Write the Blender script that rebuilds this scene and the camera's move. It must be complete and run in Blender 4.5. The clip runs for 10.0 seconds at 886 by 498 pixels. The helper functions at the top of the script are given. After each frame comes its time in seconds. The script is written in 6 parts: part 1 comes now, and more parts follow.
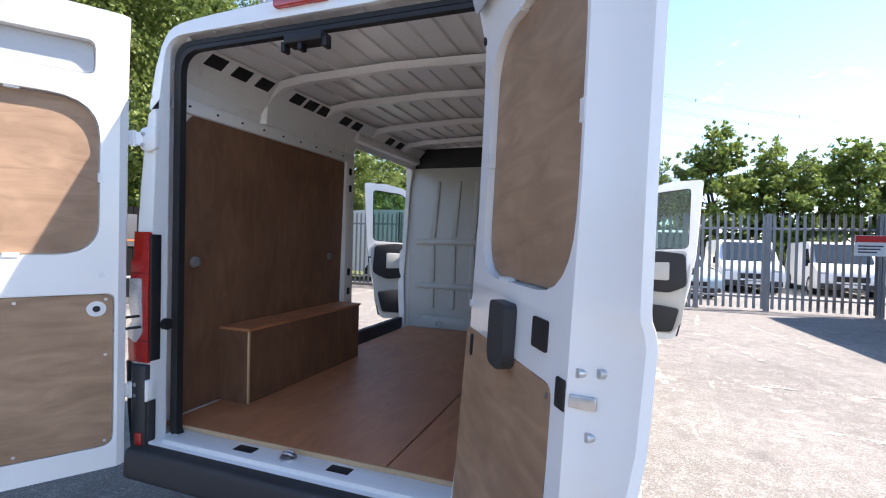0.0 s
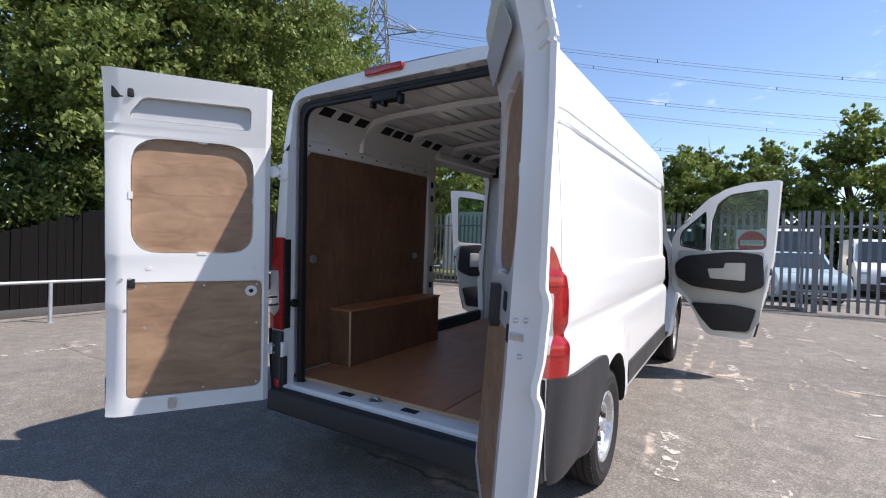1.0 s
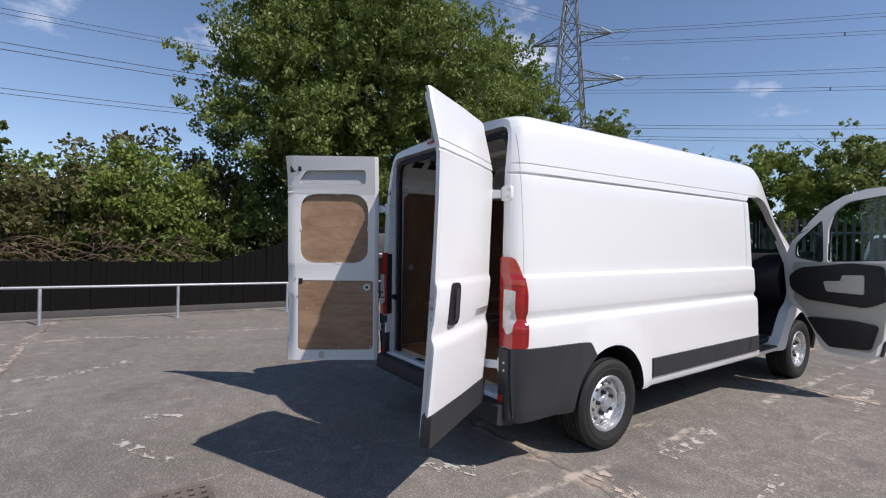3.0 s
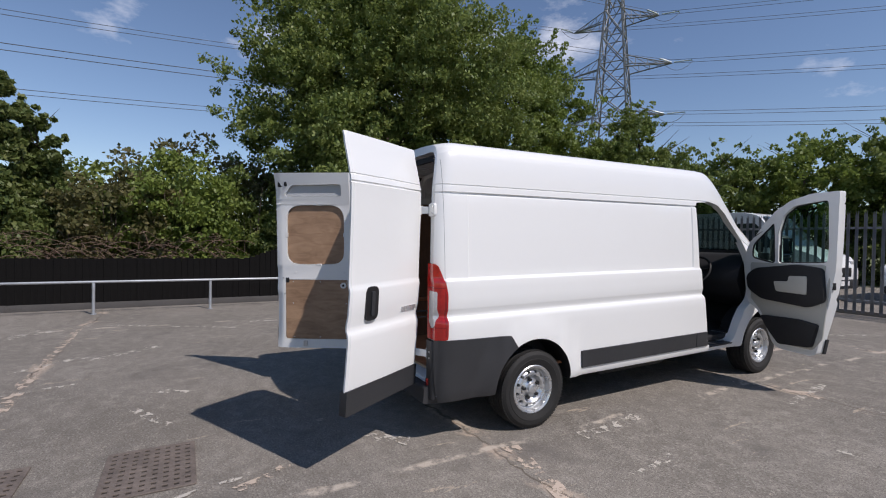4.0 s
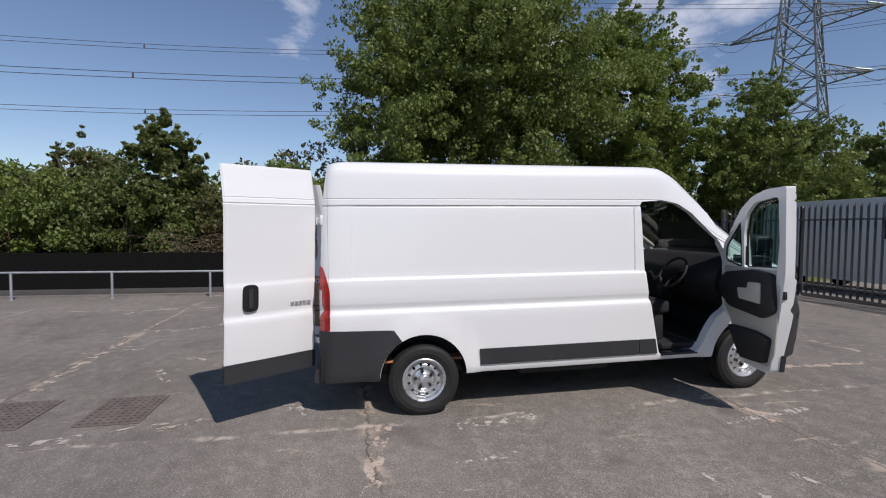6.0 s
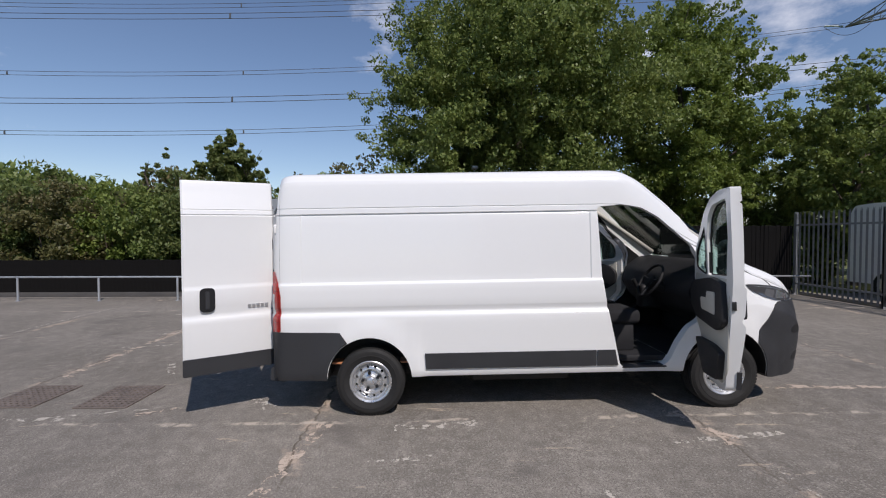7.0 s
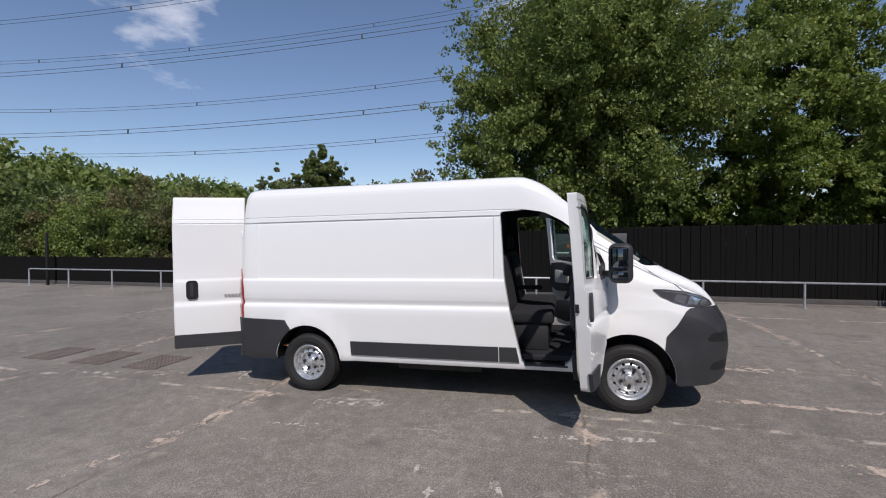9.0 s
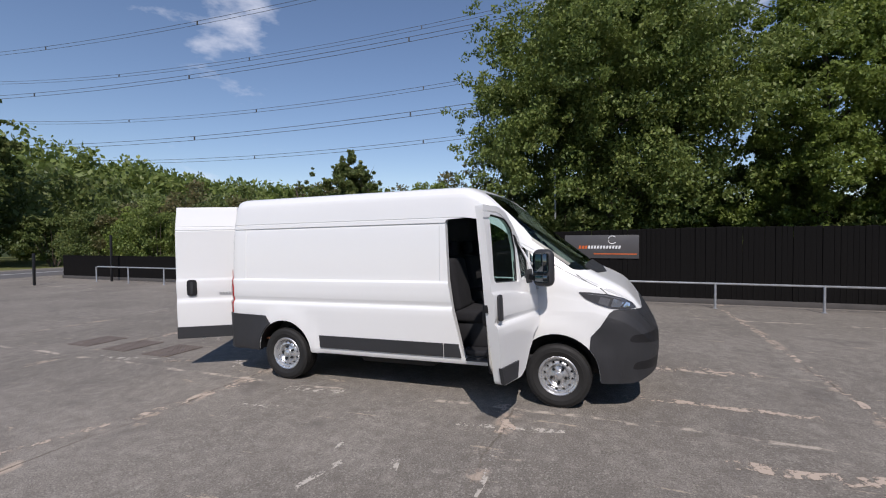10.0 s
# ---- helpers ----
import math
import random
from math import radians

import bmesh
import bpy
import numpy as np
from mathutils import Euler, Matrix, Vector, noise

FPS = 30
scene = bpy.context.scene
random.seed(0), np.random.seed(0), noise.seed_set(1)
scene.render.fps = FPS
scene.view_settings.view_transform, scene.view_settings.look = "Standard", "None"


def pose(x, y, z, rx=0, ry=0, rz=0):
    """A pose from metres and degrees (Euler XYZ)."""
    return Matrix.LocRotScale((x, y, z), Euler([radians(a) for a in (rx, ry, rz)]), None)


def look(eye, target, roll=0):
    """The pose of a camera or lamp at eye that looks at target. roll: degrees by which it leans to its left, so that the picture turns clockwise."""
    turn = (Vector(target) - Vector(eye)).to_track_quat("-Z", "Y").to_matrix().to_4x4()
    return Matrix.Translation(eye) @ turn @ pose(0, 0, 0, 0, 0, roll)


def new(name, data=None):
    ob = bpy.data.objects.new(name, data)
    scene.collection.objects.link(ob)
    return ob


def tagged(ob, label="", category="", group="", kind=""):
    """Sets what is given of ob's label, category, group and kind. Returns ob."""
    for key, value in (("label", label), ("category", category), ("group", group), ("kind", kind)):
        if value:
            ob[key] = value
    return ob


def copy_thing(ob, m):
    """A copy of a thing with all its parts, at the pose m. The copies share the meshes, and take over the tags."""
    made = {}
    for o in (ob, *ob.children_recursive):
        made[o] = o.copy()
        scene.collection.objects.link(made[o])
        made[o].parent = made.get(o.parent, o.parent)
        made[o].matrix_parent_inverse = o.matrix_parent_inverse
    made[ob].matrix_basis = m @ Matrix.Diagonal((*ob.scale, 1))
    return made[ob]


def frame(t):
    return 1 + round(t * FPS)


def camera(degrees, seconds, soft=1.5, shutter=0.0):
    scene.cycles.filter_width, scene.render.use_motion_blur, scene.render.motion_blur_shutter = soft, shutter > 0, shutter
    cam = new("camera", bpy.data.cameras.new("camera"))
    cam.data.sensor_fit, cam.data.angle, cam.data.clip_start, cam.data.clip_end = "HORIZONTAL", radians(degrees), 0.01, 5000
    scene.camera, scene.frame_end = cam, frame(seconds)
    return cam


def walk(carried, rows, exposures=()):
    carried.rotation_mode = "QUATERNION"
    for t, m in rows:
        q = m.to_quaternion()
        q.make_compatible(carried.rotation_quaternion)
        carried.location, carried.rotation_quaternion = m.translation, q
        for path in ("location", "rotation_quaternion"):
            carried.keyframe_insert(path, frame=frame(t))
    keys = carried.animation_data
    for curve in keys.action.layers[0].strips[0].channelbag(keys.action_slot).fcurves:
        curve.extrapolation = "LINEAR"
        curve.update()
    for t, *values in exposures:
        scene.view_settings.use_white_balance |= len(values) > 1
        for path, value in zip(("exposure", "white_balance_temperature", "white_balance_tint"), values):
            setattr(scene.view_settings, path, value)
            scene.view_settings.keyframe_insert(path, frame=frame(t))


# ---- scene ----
cam = camera(86.8, 10.0, soft=1.1)
PATH = [
    (0, (1.109, -2.434, 1.377), (0.423, -0.556, 1.365), 1.7),
    (0.5, (1.36, -2.699, 1.363), (0.5, -0.893, 1.355), 1.6),
    (1, (1.595, -2.882, 1.39), (0.526, -1.192, 1.368), 1.6),
    (1.5, (1.871, -3.093, 1.387), (0.519, -1.619, 1.369), 1.5),
    (2, (2.187, -3.116, 1.373), (0.695, -1.784, 1.352), 1.5),
    (2.5, (2.574, -3.045, 1.424), (0.992, -1.821, 1.411), 1.5),
    (2.7, (2.786, -3.018, 1.42), (1.172, -1.836, 1.415), 1.4),
    (3.8, (3.883, -2.691, 1.558), (2.143, -1.705, 1.54), 1.0),
    (4, (4.03, -2.591, 1.576), (2.278, -1.628, 1.541), 1.0),
    (4.5, (4.468, -2.246, 1.607), (2.671, -1.369, 1.569), 0.8),
    (5, (4.813, -1.723, 1.679), (2.975, -0.935, 1.636), 0.8),
    (5.5, (5.076, -1.187, 1.741), (3.169, -0.589, 1.667), 0.7),
    (5.7, (5.137, -0.984, 1.748), (3.204, -0.48, 1.664), 0.6),
    (7, (5.469, 0.623, 1.748), (3.47, 0.658, 1.692), -0.1),
    (7.5, (5.551, 1.246, 1.754), (3.555, 1.132, 1.697), -0.1),
    (8, (5.594, 1.738, 1.735), (3.604, 1.551, 1.687), -0.2),
    (8.5, (5.68, 2.29, 1.745), (3.706, 1.966, 1.705), -0.3),
    (9, (5.762, 2.87, 1.777), (3.828, 2.361, 1.725), -0.3),
    (9.5, (5.798, 3.493, 1.822), (3.897, 2.873, 1.768), -0.3),
    (10, (5.879, 4.089, 1.847), (4.013, 3.371, 1.792), -0.4),
]
walk(cam, [(t, look(eye, target, roll)) for t, eye, target, roll in PATH],
     exposures=[(0, 1.95, 6530, 17), (0.5, 1.42, 6530, 17), (1.0, 0.95, 6530, 17), (1.6, 0.68, 6530, 17), (2.5, 0.43, 6530, 17), (4.0, 0.08, 6530, 17), (5.5, 0.0, 6530, 17), (8.5, 0.02, 6530, 17), (10.0, 0.08, 6530, 17)])
# ---------- world, sun ----------
SUN = Vector((0.78, 0.365, 1.0)).normalized()
world = bpy.data.worlds.new("World")
scene.world = world
world.use_nodes = True
wn, wl = world.node_tree.nodes, world.node_tree.links
sky = wn.new("ShaderNodeTexSky")
sky.sky_type = "NISHITA"
sky.sun_disc = False
sky.sun_elevation = math.asin(SUN.z)
sky.sun_rotation = math.atan2(SUN.x, SUN.y)
sky.air_density, sky.dust_density, sky.ozone_density = 1.0, 0.0, 3.0
bg = wn["Background"]
bg.inputs["Strength"].default_value = 0.101
# fair-weather clouds: a ragged noise that only gathers round a few bearings (azimuth, height, half width in degrees, weight)
CLOUDS = [(171, 20.5, 6, 0.9), (137, 24, 5, 1.0), (145, 17.5, 8, 1.0), (-135, 25, 7, 0.85), (-172, 26, 7, 0.6), (157, 19, 5, 0.8), (-130, 6.5, 5, 0.7), (20, 40, 25, 0.6), (-60, 35, 25, 0.7)]
wtc = wn.new("ShaderNodeTexCoord")
wmap = wn.new("ShaderNodeMapping")
wmap.inputs["Scale"].default_value = (3.4, 3.4, 7.5)
wnoise = wn.new("ShaderNodeTexNoise")
wnoise.inputs["Scale"].default_value = 2.0
wnoise.inputs["Detail"].default_value = 8
wnoise.inputs["Roughness"].default_value = 0.60
wl.new(wtc.outputs["Generated"], wmap.inputs["Vector"])
wl.new(wmap.outputs["Vector"], wnoise.inputs["Vector"])
gather = None
for az, el, half, weight in CLOUDS:
    dot = wn.new("ShaderNodeVectorMath")
    dot.operation = "DOT_PRODUCT"
    ca = math.cos(radians(el))
    dot.inputs[1].default_value = (ca * math.cos(radians(az)), ca * math.sin(radians(az)), math.sin(radians(el)))
    wl.new(wtc.outputs["Generated"], dot.inputs[0])
    near = wn.new("ShaderNodeMapRange")
    near.inputs[1].default_value, near.inputs[2].default_value = math.cos(radians(half)), 1.0
    near.inputs[3].default_value, near.inputs[4].default_value = 0.0, weight
    wl.new(dot.outputs["Value"], near.inputs[0])
    if gather is None:
        gather = near.outputs[0]
    else:
        mx = wn.new("ShaderNodeMath")
        mx.operation = "MAXIMUM"
        wl.new(gather, mx.inputs[0])
        wl.new(near.outputs[0], mx.inputs[1])
        gather = mx.outputs[0]
wsum = wn.new("ShaderNodeMath")
wsum.operation = "MULTIPLY_ADD"
wsum.inputs[1].default_value = 0.30
wl.new(gather, wsum.inputs[0])
wl.new(wnoise.outputs["Fac"], wsum.inputs[2])
wramp = wn.new("ShaderNodeMapRange")
wramp.inputs[1].default_value, wramp.inputs[2].default_value, wramp.inputs[4].default_value = 0.64, 0.90, 0.75
wl.new(wsum.outputs[0], wramp.inputs[0])
wmix = wn.new("ShaderNodeMixRGB")
wmix.inputs["Color2"].default_value = (8.2, 8.6, 9.3, 1)
wl.new(wramp.outputs[0], wmix.inputs["Fac"])
wl.new(sky.outputs["Color"], wmix.inputs["Color1"])
wl.new(wmix.outputs["Color"], bg.inputs["Color"])

sun_data = bpy.data.lights.new("sun", "SUN")
sun_data.energy, sun_data.angle, sun_data.color = 3.6, radians(0.55), (1.0, 0.96, 0.9)
sun = new("sun", sun_data)
sun.matrix_world = look(SUN * 60, (0, 0, 0))


# ---------- materials ----------
def nodes_of(m):
    return m.node_tree.nodes, m.node_tree.links, m.node_tree.nodes["Principled BSDF"]


def make_mat(name, color, rough=0.5, metal=0.0, var=0.12, scale=3.0, fine=60.0, bump=0.0, coat=0.0, spec=0.5, rvar=0.08, stretch=(1, 1, 1)):
    """Painted, plastic, metal or mineral surface with two scales of variation."""
    m = bpy.data.materials.new(name)
    m.use_nodes = True
    n, l, b = nodes_of(m)
    tc, mp = n.new("ShaderNodeTexCoord"), n.new("ShaderNodeMapping")
    mp.inputs["Scale"].default_value = stretch
    l.new(tc.outputs["Object"], mp.inputs["Vector"])
    big, small = n.new("ShaderNodeTexNoise"), n.new("ShaderNodeTexNoise")
    big.inputs["Scale"].default_value, big.inputs["Detail"].default_value = scale, 5
    small.inputs["Scale"].default_value, small.inputs["Detail"].default_value = fine, 4
    for t in (big, small):
        l.new(mp.outputs["Vector"], t.inputs["Vector"])
    add = n.new("ShaderNodeMath")
    add.operation = "ADD"
    l.new(big.outputs["Fac"], add.inputs[0])
    l.new(small.outputs["Fac"], add.inputs[1])
    ramp = n.new("ShaderNodeMapRange")
    ramp.inputs[1].default_value, ramp.inputs[2].default_value = 0.6, 1.4
    ramp.inputs[3].default_value, ramp.inputs[4].default_value = 1 - var, 1 + var
    l.new(add.outputs[0], ramp.inputs[0])
    mul = n.new("ShaderNodeVectorMath")
    mul.operation = "SCALE"
    mul.inputs[0].default_value = color
    l.new(ramp.outputs[0], mul.inputs["Scale"])
    l.new(mul.outputs[0], b.inputs["Base Color"])
    rr = n.new("ShaderNodeMapRange")
    rr.inputs[1].default_value, rr.inputs[2].default_value = 0.3, 0.7
    rr.inputs[3].default_value, rr.inputs[4].default_value = max(0.02, rough - rvar), min(1, rough + rvar)
    l.new(big.outputs["Fac"], rr.inputs[0])
    l.new(rr.outputs[0], b.inputs["Roughness"])
    b.inputs["Metallic"].default_value = metal
    b.inputs["Coat Weight"].default_value = coat
    b.inputs["Coat Roughness"].default_value = 0.08
    b.inputs["Specular IOR Level"].default_value = spec
    if bump:
        bp = n.new("ShaderNodeBump")
        bp.inputs["Strength"].default_value, bp.inputs["Distance"].default_value = bump, 0.004
        l.new(small.outputs["Fac"], bp.inputs["Height"])
        l.new(bp.outputs["Normal"], b.inputs["Normal"])
    return m


def ply_mat(name, color, dark, grain_axis, rough=0.45):
    """Phenolic or bare plywood: streaky grain, blotches, scuffs."""
    m = bpy.data.materials.new(name)
    m.use_nodes = True
    n, l, b = nodes_of(m)
    tc, mp = n.new("ShaderNodeTexCoord"), n.new("ShaderNodeMapping")
    s = [9.0, 9.0, 9.0]
    s[grain_axis] = 2.6
    mp.inputs["Scale"].default_value = s
    l.new(tc.outputs["Object"], mp.inputs["Vector"])
    g = n.new("ShaderNodeTexNoise")
    g.inputs["Scale"].default_value, g.inputs["Detail"].default_value, g.inputs["Distortion"].default_value = 1.6, 8, 1.2
    l.new(mp.outputs["Vector"], g.inputs["Vector"])
    blot = n.new("ShaderNodeTexNoise")
    blot.inputs["Scale"].default_value, blot.inputs["Detail"].default_value = 3.5, 6
    l.new(tc.outputs["Object"], blot.inputs["Vector"])
    a = n.new("ShaderNodeMath")
    a.operation = "MULTIPLY_ADD"
    a.inputs[1].default_value = 0.55
    l.new(g.outputs["Fac"], a.inputs[0])
    half = n.new("ShaderNodeMath")
    half.operation = "MULTIPLY"
    half.inputs[1].default_value = 0.45
    l.new(blot.outputs["Fac"], half.inputs[0])
    l.new(half.outputs[0], a.inputs[2])
    r = n.new("ShaderNodeValToRGB")
    r.color_ramp.elements[0].position, r.color_ramp.elements[1].position = 0.34, 0.64
    r.color_ramp.elements[0].color, r.color_ramp.elements[1].color = (*dark, 1), (*color, 1)
    l.new(a.outputs[0], r.inputs["Fac"])
    l.new(r.outputs["Color"], b.inputs["Base Color"])
    b.inputs["Roughness"].default_value = rough
    bp = n.new("ShaderNodeBump")
    bp.inputs["Strength"].default_value, bp.inputs["Distance"].default_value = 0.12, 0.002
    l.new(g.outputs["Fac"], bp.inputs["Height"])
    l.new(bp.outputs["Normal"], b.inputs["Normal"])
    return m


def glass_mat(name, tint, rough=0.01):
    m = bpy.data.materials.new(name)
    m.use_nodes = True
    n, l = m.node_tree.nodes, m.node_tree.links
    n.clear()
    out, mix = n.new("ShaderNodeOutputMaterial"), n.new("ShaderNodeMixShader")
    tr, gl, fr = n.new("ShaderNodeBsdfTransparent"), n.new("ShaderNodeBsdfGlossy"), n.new("ShaderNodeLayerWeight")
    tr.inputs["Color"].default_value = (*tint, 1)
    gl.inputs["Roughness"].default_value = rough
    fr.inputs["Blend"].default_value = 0.5
    pw, sc = n.new("ShaderNodeMath"), n.new("ShaderNodeMath")
    pw.operation, pw.inputs[1].default_value = "POWER", 4.0
    sc.operation, sc.inputs[1].default_value, sc.inputs[2].default_value = "MULTIPLY_ADD", 0.40, 0.03
    l.new(fr.outputs["Facing"], pw.inputs[0])
    l.new(pw.outputs[0], sc.inputs[0])
    l.new(sc.outputs[0], mix.inputs["Fac"])
    l.new(tr.outputs[0], mix.inputs[1])
    l.new(gl.outputs[0], mix.inputs[2])
    l.new(mix.outputs[0], out.inputs["Surface"])
    return m


def leaf_mat(name, c0, c1, c2):
    """Leaves: per-leaf colour, some light coming through."""
    m = bpy.data.materials.new(name)
    m.use_nodes = True
    n, l = m.node_tree.nodes, m.node_tree.links
    b, out = n["Principled BSDF"], n["Material Output"]
    geo, r = n.new("ShaderNodeNewGeometry"), n.new("ShaderNodeValToRGB")
    tc, big = n.new("ShaderNodeTexCoord"), n.new("ShaderNodeTexNoise")
    big.inputs["Scale"].default_value = 0.7
    l.new(tc.outputs["Object"], big.inputs["Vector"])
    av = n.new("ShaderNodeMath")
    av.operation = "MULTIPLY_ADD"
    av.inputs[1].default_value = 0.5
    l.new(geo.outputs["Random Per Island"], av.inputs[0])
    hb = n.new("ShaderNodeMath")
    hb.operation = "MULTIPLY_ADD"
    hb.inputs[1].default_value, hb.inputs[2].default_value = 1.0, -0.25
    l.new(big.outputs["Fac"], hb.inputs[0])
    l.new(hb.outputs[0], av.inputs[2])
    r.color_ramp.elements[0].color, r.color_ramp.elements[1].color = (*c0, 1), (*c2, 1)
    e = r.color_ramp.elements.new(0.5)
    e.color = (*c1, 1)
    l.new(av.outputs[0], r.inputs["Fac"])
    l.new(r.outputs["Color"], b.inputs["Base Color"])
    b.inputs["Roughness"].default_value = 0.5
    b.inputs["Specular IOR Level"].default_value = 0.35
    tl, mix = n.new("ShaderNodeBsdfTranslucent"), n.new("ShaderNodeMixShader")
    l.new(r.outputs["Color"], tl.inputs["Color"])
    mix.inputs["Fac"].default_value = 0.38
    l.new(b.outputs[0], mix.inputs[1])
    l.new(tl.outputs[0], mix.inputs[2])
    l.new(mix.outputs[0], out.inputs["Surface"])
    return m


WHITE = make_mat("white_paint", (0.795, 0.803, 0.79), 0.30, var=0.006, scale=1.2, fine=25, coat=0.5, rvar=0.015)
INNER = make_mat("white_primer_inside", (0.74, 0.74, 0.73), 0.35, var=0.05, scale=4, fine=50, coat=0.2)
GREYPAINT = make_mat("grey_bulkhead_paint", (0.50, 0.51, 0.48), 0.4, var=0.05, scale=4)
BLACKPL = make_mat("grey_black_plastic", (0.030, 0.031, 0.034), 0.55, var=0.15, scale=5, fine=350, bump=0.25)
DARK = make_mat("black_rubber", (0.009, 0.009, 0.010), 0.6, var=0.2, fine=120, bump=0.1)
CABDARK = make_mat("dark_cab_trim", (0.015, 0.015, 0.017), 0.65, var=0.2, fine=200, bump=0.2)
BEIGE = make_mat("light_grey_door_trim", (0.50, 0.49, 0.44), 0.6, var=0.06, fine=200, bump=0.15)
FABRIC = make_mat("charcoal_seat_fabric", (0.012, 0.012, 0.014), 0.9, var=0.25, fine=300, bump=0.4)
TYRE = make_mat("tyre_rubber", (0.014, 0.0135, 0.013), 0.75, var=0.25, scale=9, fine=90, bump=0.2)
STEEL = make_mat("silver_wheel_paint", (0.62, 0.63, 0.64), 0.30, 0.75, var=0.10, scale=12, fine=80)
ZINC = make_mat("zinc_hardware", (0.55, 0.56, 0.57), 0.35, 0.9, var=0.15, scale=20)
GALV = make_mat("galvanised_steel", (0.42, 0.44, 0.46), 0.5, 0.55, var=0.18, scale=6, fine=40)
RED = make_mat("red_lamp_lens", (0.36, 0.012, 0.009), 0.10, var=0.3, scale=20, fine=90, coat=0.8)
CLEAR = make_mat("clear_lamp_lens", (0.55, 0.55, 0.55), 0.12, 0.3, var=0.2, scale=30, fine=140, coat=0.8)
AMBER = make_mat("amber_lens", (0.55, 0.14, 0.02), 0.15, coat=0.8)
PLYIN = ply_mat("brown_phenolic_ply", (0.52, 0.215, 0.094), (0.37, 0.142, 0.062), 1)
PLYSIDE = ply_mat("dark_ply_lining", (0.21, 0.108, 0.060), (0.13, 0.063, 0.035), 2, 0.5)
PLYDOOR = ply_mat("bare_ply_panel", (0.40, 0.255, 0.155), (0.22, 0.13, 0.075), 0, 0.55)
PLYEDGE = make_mat("raw_ply_edge", (0.55, 0.38, 0.22), 0.7, var=0.2, fine=200)
GLASS = glass_mat("green_tinted_glass", (0.62, 0.76, 0.72))
# Screen tint deepened to stand in for reflected trees and the dim cab.
SCREEN = glass_mat("darkened_screen_glass", (0.42, 0.50, 0.47))
FENCEBLACK = make_mat("black_stained_timber", (0.0075, 0.0070, 0.0068), 0.92, var=0.45, scale=2, fine=30, bump=0.5, stretch=(6, 6, 0.7), spec=0.1)
BARK = make_mat("tree_bark", (0.085, 0.065, 0.05), 0.9, var=0.4, scale=4, fine=30, bump=0.9)
LEAF1 = leaf_mat("lime_green_leaves", (0.105, 0.15, 0.032), (0.18, 0.24, 0.05), (0.29, 0.34, 0.085))
LEAF2 = leaf_mat("mid_green_leaves", (0.10, 0.148, 0.038), (0.175, 0.228, 0.058), (0.285, 0.32, 0.095))
LEAF3 = leaf_mat("hedge_leaves", (0.07, 0.105, 0.03), (0.135, 0.175, 0.05), (0.23, 0.24, 0.085))
LEAF4 = leaf_mat("dry_brown_leaves", (0.09, 0.10, 0.035), (0.15, 0.145, 0.055), (0.21, 0.155, 0.08))


# ---------- mesh helpers ----------
def bm_object(name, bm, material, angle=35):
    for e in bm.edges:
        if len(e.link_faces) == 2 and e.calc_face_angle(0) > radians(angle):
            e.smooth = False
    for f in bm.faces:
        f.smooth = True
    me = bpy.data.meshes.new(name)
    bm.to_mesh(me)
    bm.free()
    for m in material if isinstance(material, (list, tuple)) else [material]:
        me.materials.append(m)
    return new(name, me)


def part(name, bm, material, parent=None, label="", angle=35):
    ob = bm_object(name, bm, material, angle)
    if parent:
        ob.parent = parent
    return tagged(ob, label)


def thing(name, label, category, group="", kind="", at=(0, 0, 0)):
    ob = new(name)
    ob.location = at
    ob.empty_display_size = 0.2
    return tagged(ob, label, category, group, kind)


def add_box(bm, a, b, bevel=0.0, seg=2, m=None):
    """Box between two corners."""
    c, s = (Vector(a) + Vector(b)) / 2, Vector(b) - Vector(a)
    r = bmesh.ops.create_cube(bm, size=1)
    bmesh.ops.scale(bm, vec=[abs(q) for q in s], verts=r["verts"])
    if bevel:
        es = list({e for v in r["verts"] for e in v.link_edges})
        g = bmesh.ops.bevel(bm, geom=es, offset=bevel, segments=seg, affect="EDGES", profile=0.5)
        vs = list({v for f in g["faces"] for v in f.verts} | {v for v in r["verts"] if v.is_valid})
    else:
        vs = r["verts"]
    bmesh.ops.translate(bm, vec=c, verts=vs)
    if m is not None:
        bmesh.ops.transform(bm, matrix=m, verts=vs)
    return vs


def box(a, b, bevel=0.0, seg=2):
    bm = bmesh.new()
    add_box(bm, a, b, bevel, seg)
    return bm


def add_rod(bm, p, q, r, r2=None, seg=12, caps=True):
    p, q = Vector(p), Vector(q)
    d = q - p
    g = bmesh.ops.create_cone(bm, cap_ends=caps, segments=seg, radius1=r, radius2=r if r2 is None else r2, depth=d.length)
    bmesh.ops.transform(bm, matrix=Matrix.Translation((p + q) / 2) @ d.to_track_quat("Z", "Y").to_matrix().to_4x4(), verts=g["verts"])
    return g["verts"]


def rod(p, q, r, r2=None, seg=12):
    bm = bmesh.new()
    add_rod(bm, p, q, r, r2, seg)
    return bm


